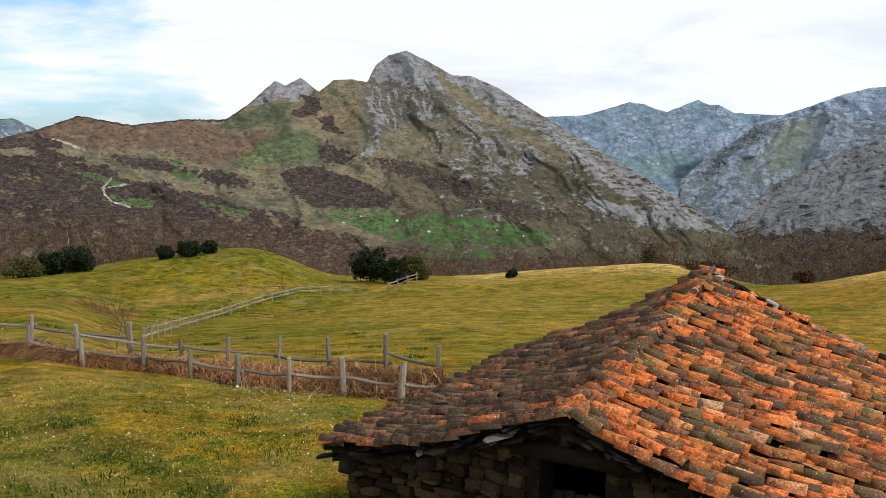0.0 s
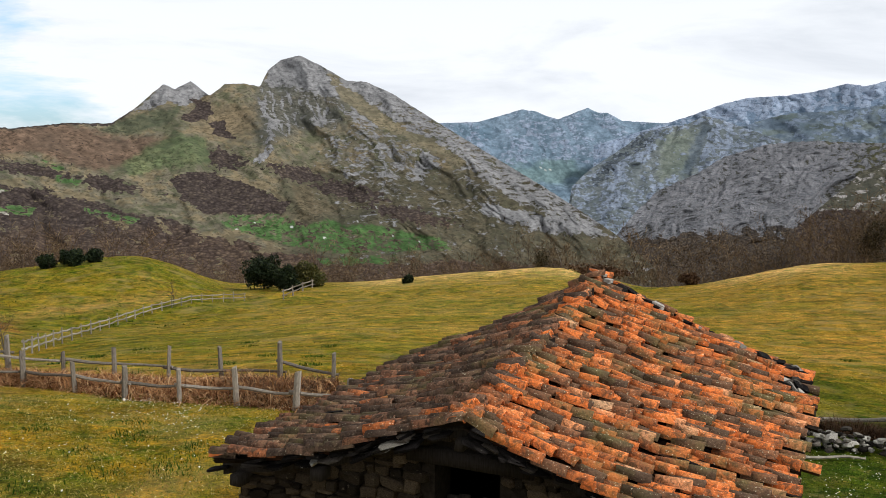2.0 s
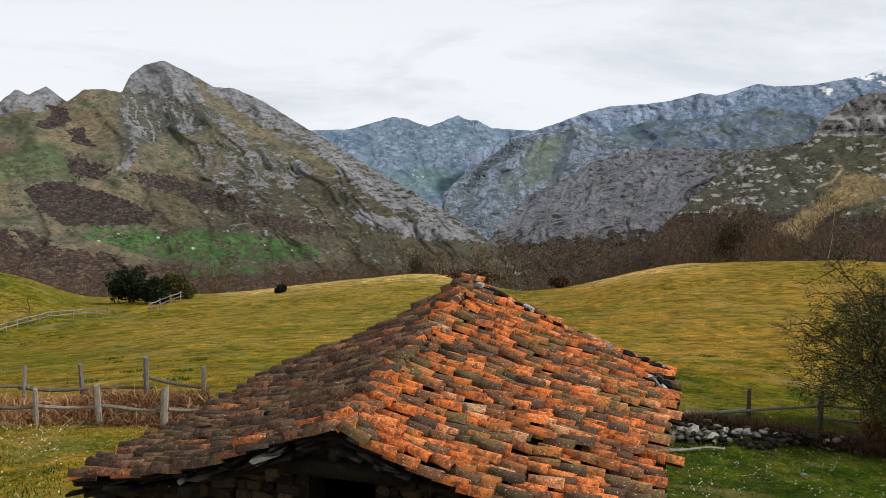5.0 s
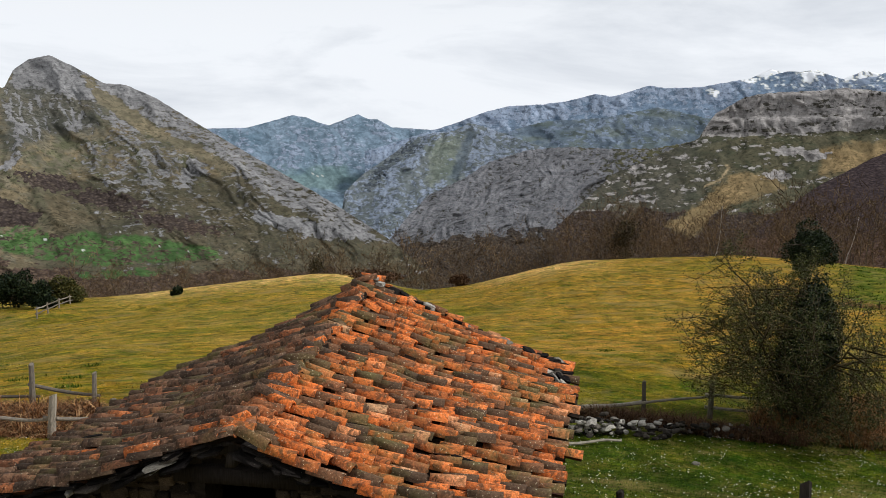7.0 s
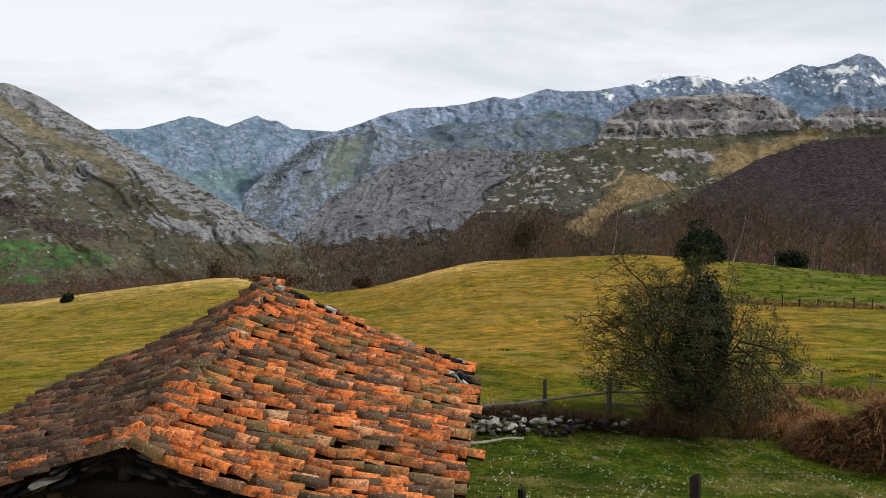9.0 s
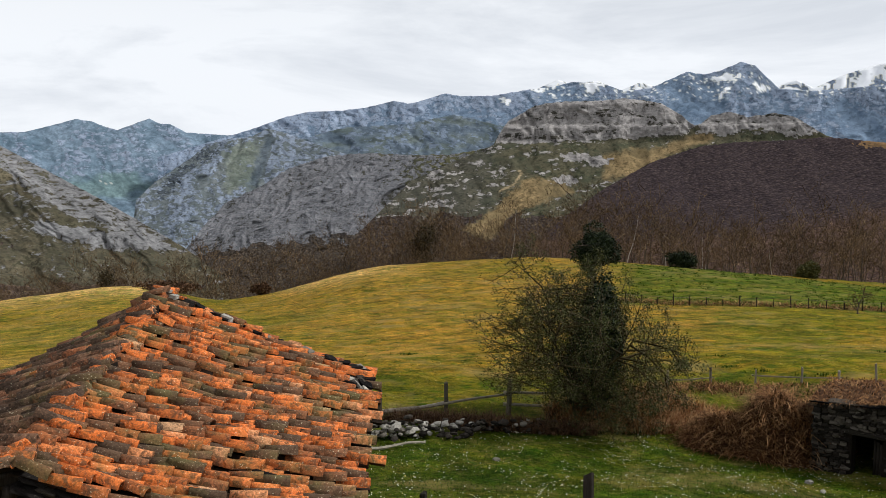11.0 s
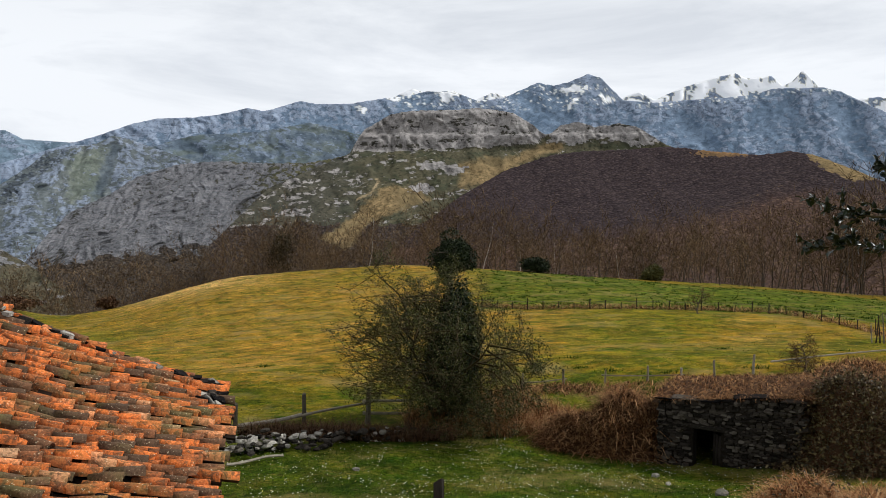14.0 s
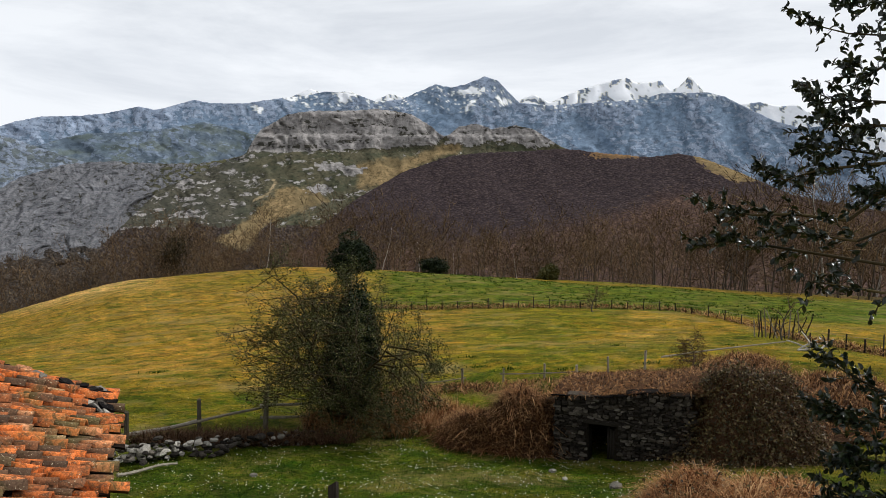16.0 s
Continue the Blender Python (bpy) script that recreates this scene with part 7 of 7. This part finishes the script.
# collapsed, bracken-covered end of the hut, and thickets round it
hump("bracken_mound", "heap of hanging russet bracken against the hut's end", HUT @ pose(-1.5, 1.5, 0.0), 2.0, 2.2, HUT_ZL * 0.95, 83, 12000, M_OLDFERN, 0.55, 0.03, 1.8)
hump("bracken_mound", "low slumped bracken beside the hanging heap", HUT @ pose(-3.3, 0.9, -0.1), 1.8, 1.7, HUT_ZL * 0.55, 183, 7000, M_OLDFERN, 0.5, 0.03, 1.8)
hump("bramble_mound", "large bramble and ivy thicket over the hut's corner", HUT @ pose(HUT_L + 1.9, 1.3, 0.0), 3.1, 2.2, HUT_ZR * 1.22, 84, 9000, M_BRAMBLE, 0.9, 0.02, 1.4, 34000)
hump("bracken_mound", "low heap of straw-brown bracken before the hut", at_land(64.6, -20.0, -0.25), 1.9, 1.3, 0.95, 85, 5200, M_FERN, 0.55, 0.022, 1.5, 1200)
hump("bracken_mound", "straw-brown bracken and brambles beside the holly", at_land(69.0, -19.6, -0.3), 2.6, 1.8, 0.65, 86, 4200, M_FERN, 0.55, 0.028, 1.4, 700)
hump("bracken_mound", "bank of brown bracken behind the stone hut", at_land(67.5, -12.3, -0.1, 20, 34), 5.5, 2.2, 0.40, 87, 5200, M_OLDFERN, 0.50, 0.04, 1.5)
hump("bracken_mound", "bank of brown bracken along the rear fence", at_land(53.0, -13.6, -0.4, -52, 30), 5.5, 1.2, 0.35, 88, 5200, M_OLDFERN, 0.42, 0.035, 1.5)
hump("bracken_mound", "brown bracken on the far side of the yard", at_land(72.5, -13.5, -0.1, 10, 30), 5.0, 3.0, 0.8, 89, 4200, M_OLDFERN, 0.7, 0.04, 1.3)


# ================= ruined wall, stones, fallen poles =================
def ruined_wall():
    rng = np.random.RandomState(52)
    a, b = where(28.6, -17.3, 18), where(41.0, -16.7, 18)
    top = tagged(new("dry_stone_wall"), "tumbled low wall of pale lichened stones in the yard", "wall")
    top.location = a
    kp, kd = [stone_mesh("stone", 500 + k, M_PALE, 0.27) for k in range(7)], [stone_mesh("stone", 520 + k, M_SLATE, 0.27) for k in range(6)]
    for k in range(210):
        t = rng.rand() ** 1.3
        p = a.lerp(b, t)
        lay = rng.rand()
        s = rng.uniform(0.13, 0.34) * (1.15 - 0.4 * t) * (1.6 if rng.rand() < 0.08 else 1)
        off = Vector((rng.normal(0, 0.25), rng.normal(0, 0.25), 0))
        p = p + off
        z = lz(p.x, p.y) + 0.03 + lay * 0.58 * (1 - 0.4 * t)
        pale = rng.rand() < 0.42 - 0.42 * t + 0.22 * lay
        part("stone", (kp if pale else kd)[rng.randint(6)], top, m=Matrix.Translation(-a) @ pose(p.x, p.y, z, rng.normal(0, 14), rng.normal(0, 14), rng.uniform(0, 180)) @ Matrix.Diagonal((s, s * 0.75, s * 0.42, 1)))


ruined_wall()
for k, (az, el, s) in enumerate(((60.0, -19.3, 0.42), (56.8, -19.0, 0.22), (52.0, -16.6, 0.34), (51.4, -16.9, 0.22), (37.0, -18.6, 0.25), (50.8, -17.2, 0.25), (56.0, -18.6, 0.3))):
    p = where(az, el, 18)
    ob = tagged(new("loose_stone", stone_mesh("loose_stone", 560 + k, M_PALE, 0.27)), "loose pale stone lying in the grass", "stone", "loose stones")
    ob.matrix_world = pose(p.x, p.y, p.z + s * 0.12, 5, -6, 40 * k) @ Matrix.Diagonal((s, s * 0.8, s * 0.5, 1))


def fallen_pole(label, a, b, r, seed, mat=None):
    a, b = Vector(a), Vector(b)
    me = rough_rail("fallen_pole", (0, 0, 0), b - a, r, seed, mat or M_RAIL, -0.03)
    ob = tagged(new("fallen_pole", me), label, "pole", "fallen poles")
    ob.location = a
    return ob


def low(az, el, dz):
    p = where(az, el, 18)
    return p + Vector((0, 0, dz))


fallen_pole("pale fallen pole lying on the yard's grass", low(28.9, -18.05, 0.10), low(32.4, -17.75, 0.10), 0.05, 11, M_BLEACHED)
fallen_pole("long bleached branch lying on the bank", low(62.6, -11.8, 0.35), low(69.8, -10.7, 0.6), 0.045, 4, M_BLEACHED)
# heap of bleached branches and an old gate of leaning sticks by the hedge
gp = where(71.0, -10.5, 40)
for k in range(9):
    r_ = np.random.RandomState(600 + k)
    q = gp + Vector((r_.normal(0, 0.5), r_.normal(0, 0.3), 0.1))
    fallen_pole("bleached bare branch in a heap by the hedge", q, q + Vector((r_.normal(0.2, 1.0), r_.normal(0, 0.5), r_.uniform(0.05, 0.7))), 0.05, 70 + k, M_BIRCH)
gate = tagged(new("stick_gate"), "broken gate of dark leaning sticks in the hedge", "gate")
gq = where(69.6, -9.9, 40)
gate.location = gq
gdir = Vector((gq.y, -gq.x, 0)).normalized()
for k in range(15):
    r_ = np.random.RandomState(700 + k)
    o = gdir * (0.26 * k - 1.9)
    part("stick", rough_rail("stick", o, o + gdir * r_.normal(0, 0.35) + Vector((0, 0, r_.uniform(1.2, 2.2))), 0.05, 80 + k, M_DARKWOOD if k % 3 else M_RAIL, 0), gate)


# ================= holly at the path's edge =================
def holly():
    rng = np.random.RandomState(33)
    base = on_land(79, 4.6)
    top = tagged(new("holly"), "glossy dark green holly reaching over the bank", "tree")
    top.location = base
    def at(az, el, d):
        x, y = polar(az, d)
        return Vector((float(x) + 0.29, float(y) + 0.16, EYE - 0.04 + d * math.tan(radians(el)))) - base
    stem = [Vector((0, 0, -0.2)), at(78.5, -14, 4.6), at(78, -4, 4.7), at(77.5, 5, 4.8), at(77, 14, 4.8)]
    p0, p1, r0, r1, leaf_at, leaf_dir = [], [], [], [], [], []
    for i in range(4):
        p0.append(stem[i]); p1.append(stem[i + 1]); r0.append(0.10 - 0.018 * i); r1.append(0.082 - 0.018 * i)

    def branch(path, rad, kids, leafn, reach):
        """A limb through given places, with side twigs and leaves along its outer part."""
        rad *= 0.62
        n = len(path) - 1
        for i in range(n):
            p0.append(path[i]); p1.append(path[i + 1]); r0.append(rad * (1 - 0.8 * i / n)); r1.append(rad * (1 - 0.8 * (i + 1) / n))
        kids = int(kids * 0.8)
        for k in range(kids):
            t = 0.25 + 0.75 * (k + rng.rand()) / kids
            i = min(int(t * n), n - 1)
            q = path[i].lerp(path[i + 1], t * n - i)
            d = (path[i + 1] - path[i]).normalized()
            d2 = (d + Vector(rng.normal(0, 0.62, 3))).normalized()
            ln = reach * rng.uniform(0.35, 1.0) * (1.2 - 0.6 * t)
            mid = q + d2 * ln * 0.5 + Vector((0, 0, rng.normal(0, 0.02)))
            end = mid + (d2 + Vector(rng.normal(0, 0.3, 3))).normalized() * ln * 0.5
            for a, b, ra, rb in ((q, mid, rad * 0.28, rad * 0.2), (mid, end, rad * 0.2, 0.0015)):
                p0.append(a); p1.append(b); r0.append(max(ra, 0.0025)); r1.append(max(rb, 0.0015))
            many = int(leafn * 1.4)
            for j in range(many):
                s = 0.15 + 0.9 * (j + 0.5) / many
                c = q.lerp(mid, s * 2) if s < 0.5 else mid.lerp(end, s * 2 - 1)
                leaf_at.append(c)
                leaf_dir.append((d2 * 0.6 + Vector(rng.normal(0, 0.75, 3))).normalized())

    # limbs: ends as azimuth, elevation and distance from the bank's top
    for path, rad, kids, ln, reach in (
            ([(77.5, 1, 4.8), (73.0, -2.8, 4.6), (69.9, -2.5, 4.6), (67.7, -2.6, 4.7), (66.2, -2.3, 4.8), (64.9, -1.9, 4.9)], 0.017, 26, 9, 0.19),
            ([(77.5, -4, 4.8), (75.1, -5.3, 4.6), (70, -4.6, 4.6), (67.7, -4.3, 4.7), (66.1, -4.2, 4.7), (64.6, -4.7, 4.8)], 0.016, 26, 9, 0.19),
            ([(77.6, -2, 4.8), (73.5, -4.0, 4.5), (70.5, -3.6, 4.5), (68.5, -3.5, 4.6)], 0.014, 20, 9, 0.2),
            ([(77.7, 0.5, 4.8), (74.8, 0.5, 4.6), (71.3, 0.1, 4.6), (69.5, -0.5, 4.7), (68.3, 0.1, 4.8)], 0.016, 26, 10, 0.2),
            ([(77.4, 2, 4.8), (74.8, 0.9, 4.6), (71.6, 1.5, 4.6), (70.6, 1.6, 4.7)], 0.015, 20, 10, 0.18),
            ([(77.4, 3, 4.8), (74.7, 2.6, 4.5), (72.6, 2.6, 4.6), (71.6, 2.9, 4.6)], 0.015, 20, 10, 0.2),
            ([(77.3, 5, 4.8), (74.7, 3.9, 4.7), (72.7, 4.1, 4.7), (71.2, 3.9, 4.7), (70.3, 4.4, 4.8)], 0.015, 24, 9, 0.18),
            ([(77.3, 7, 4.8), (74.6, 6.0, 4.6), (73.4, 5.2, 4.7), (72.4, 5.9, 4.8)], 0.014, 20, 9, 0.2),
            ([(77.2, 8, 4.8), (74.5, 7.6, 4.7), (72.6, 7.8, 4.8), (70.7, 8.4, 4.8), (69.5, 9.0, 4.9)], 0.011, 18, 7, 0.13),
            ([(77.2, 10, 4.8), (75.0, 9.6, 4.7), (73.2, 9.2, 4.8), (72.3, 9.6, 4.8)], 0.012, 16, 8, 0.16),
            ([(77.9, -5, 4.7), (75.1, -6.9, 4.6), (71.9, -6.5, 4.6), (70.6, -6.4, 4.7)], 0.015, 16, 8, 0.17),
            ([(78, -1, 4.7), (76, -1.0, 4.5), (74.0, -1.4, 4.5)], 0.016, 22, 11, 0.24),
            ([(78.2, -8, 4.7), (75.4, -12.6, 4.6), (73.3, -11.6, 4.6), (72.0, -11.0, 4.7)], 0.016, 22, 9, 0.17),
            ([(78.4, -11, 4.6), (75.6, -14.0, 4.5), (73.4, -14.2, 4.5), (71.9, -13.8, 4.5)], 0.018, 30, 11, 0.2),
            ([(78.6, -14, 4.6), (75.4, -16.4, 4.4), (73.2, -16.2, 4.4)], 0.018, 34, 12, 0.22),
            ([(78.6, -16, 4.5), (75.5, -18.6, 4.3), (72.2, -18.6, 4.3)], 0.018, 36, 12, 0.24),
            ([(78.6, -18, 4.5), (75.5, -21, 4.3), (72, -21.2, 4.3)], 0.018, 30, 12, 0.24),
            ([(78.3, -10, 4.6), (79, -7, 4.2), (80, -4, 4.0)], 0.02, 16, 9, 0.3),
            ([(77.8, 2, 4.8), (80, 3, 4.4), (82, 5, 4.2)], 0.02, 16, 9, 0.3)):
        branch([at(*q) for q in path], rad, kids, ln, reach)
    v, f = tubes(np.array(p0), np.array(p1), np.array(r0), np.array(r1), 5)
    part("trunk", mesh_of("trunk", v, f, M_IVIED), top, "thin dark brown stem and limbs")
    # spiny, folded leaves
    n = len(leaf_at)
    c, d = np.array(leaf_at), np.array(leaf_dir)
    s = np.cross(d, rng.normal(0, 1, (n, 3)) + (0, 0, 1.2))
    s /= np.linalg.norm(s, axis=1, keepdims=True)
    nn = np.cross(s, d)
    L = rng.uniform(0.028, 0.050, n)[:, None]
    prof = [(0.0, 0.0), (0.18, 0.22), (0.36, 0.20), (0.54, 0.27), (0.74, 0.17), (1.0, 0.0)]
    rows = []
    for k, (t, w) in enumerate(prof):
        mid = c + d * L * t - nn * L * 0.10 * (2 * t - 1) ** 2
        for sg in (-1, 0, 1):
            rows.append(mid + s * L * w * 1.05 * sg + nn * L * 0.09 * abs(sg) * (1 if w else 0))
    v = np.stack(rows, 1).reshape(-1, 3)
    fb = np.array([[3 * k + a, 3 * k + a + 1, 3 * k + a + 4, 3 * k + a + 3] for k in range(5) for a in (0, 1)])
    f = ((np.arange(n) * 18)[:, None, None] + fb[None]).reshape(-1, 4)
    part("crown", mesh_of("crown", v, f, M_HOLLY, True), top, "spiny glossy dark leaves")


M_HOLLY = varied("holly_leaf", [(0.0, (0.005, 0.009, 0.004)), (0.7, (0.010, 0.018, 0.007)), (1.0, (0.026, 0.036, 0.012))], 0.30, 0.4, fine=8.0, fine_mix=0.3)
holly()


# ================= grass and daisies =================
def scatter(rng, n, az, d, power=1.0):
    a = rng.uniform(*az, n)
    r = d[0] + (d[1] - d[0]) * rng.rand(n) ** power
    x, y = polar(a, r)
    return np.stack([x, y, land(x, y)], 1), a, r


def meadow_growth():
    rng = np.random.RandomState(77)

    def clear(p):
        q = (p - np.array(BARN.translation)) @ np.array(BARN.to_3x3())
        return ~((q[:, 0] > -3.5) & (q[:, 0] < 3.5) & (q[:, 1] > 0.3) & (q[:, 1] < 6.5))
    pts, a, r = scatter(rng, 70000, (-30, 12), (14.5, 29), 0.8)
    pts = pts[clear(pts)]
    k = fbm(pts[:, 0] / 1.6, pts[:, 1] / 1.6, 3, 5) + 0.35 * rng.normal(0, 1, len(pts)) > -0.1
    tagged(new("grass", mesh_of("grass", *blades(rng, pts[k], 0.07, 0.02, 1.5, 2), M_GRASS, False)), "short spring grass with straw between", "grass", kind="stuff")
    pts, a, r = scatter(rng, 36000, (24, 76), (19, 37), 0.8)
    pts = pts[clear(pts)]
    tagged(new("grass", mesh_of("grass", *blades(rng, pts, 0.09, 0.018, 0.9, 2), M_YARD, False)), "deep green short grass of the yard", "grass", kind="stuff")
    pts, a, r = scatter(rng, 36000, (-30, 76), (34, 95), 0.9)
    k = fbm(pts[:, 0] / 5, pts[:, 1] / 5, 3, 6) + 0.3 * rng.normal(0, 1, len(pts)) > 0.05
    tagged(new("grass", mesh_of("grass", *blades(rng, pts[k], 0.09, 0.05, 1.2, 2), M_GRASS, False)), "tussocky meadow grass", "grass", kind="stuff")
    # dark tussocks of coarse grass
    for n_, az, d, hgt, wid, spread, k in ((26, (-27, -7), (15, 24), 0.13, 0.022, 0.26, 80), (40, (-27, 76), (36, 60), 0.2, 0.04, 0.3, 60), (900, (44, 72), (95, 168), 0.26, 0.09, 0.22, 12), (240, (-26, -8), (100, 165), 0.22, 0.08, 0.3, 12)):
        c, a, r = scatter(rng, n_, az, d)
        tus = np.concatenate([q + rng.normal(0, 1, (k, 3)) * (spread, spread, 0) for q in c])
        tus[:, 2] = land(tus[:, 0], tus[:, 1])
        tagged(new("tussocks", mesh_of("tussocks", *blades(rng, tus, hgt, wid, 0.9, 2), M_YARD, False)), "dark green tussocks of coarse grass", "grass", kind="stuff")
    # daisies: little white rayed discs facing up
    spots = []
    pts, a, r = scatter(rng, 11000, (24, 70), (19, 36), 0.8)
    w = fbm(pts[:, 0] / 2.4, pts[:, 1] / 2.4, 3, 15)
    spots.append(pts[(w + 0.25 * rng.normal(0, 1, len(pts)) > 0.10) & clear(pts)][:3600])
    pts, a, r = scatter(rng, 2600, (-14, 3), (20, 28), 0.6)
    w = fbm(pts[:, 0] / 1.8, pts[:, 1] / 1.8, 3, 25)
    spots.append(pts[(w > 0.03) & clear(pts)][:420])
    pts, a, r = scatter(rng, 700, (-28, -4), (15, 28), 0.6)
    spots.append(pts[clear(pts)][:260])
    p = np.concatenate(spots)
    n = len(p)
    p[:, 2] += rng.uniform(0.05, 0.10, n)
    ang = np.arange(6) * math.pi / 3
    rad = rng.uniform(0.011, 0.023, n)
    tilt = rng.normal(0, 0.35, (n, 2))
    ring = np.stack([np.cos(ang), np.sin(ang)], 1)
    v = p[:, None] + np.concatenate([ring[None] * rad[:, None, None], (ring[None] * tilt[:, None]).sum(-1, keepdims=True) * rad[:, None, None]], -1)
    me = mesh_of("daisies", v.reshape(-1, 3), (np.arange(n) * 6)[:, None] + np.arange(6)[None], M_DAISY, False)
    tagged(new("daisies", me), "white and pale yellow daisies in the grass", "flowers", kind="stuff")


M_DAISY = varied("daisy", [(0.0, (0.75, 0.74, 0.66)), (0.7, (0.70, 0.68, 0.55)), (1.0, (0.65, 0.55, 0.14))], 0.8, 0.2, fine=2.0, fine_mix=0.1)
meadow_growth()
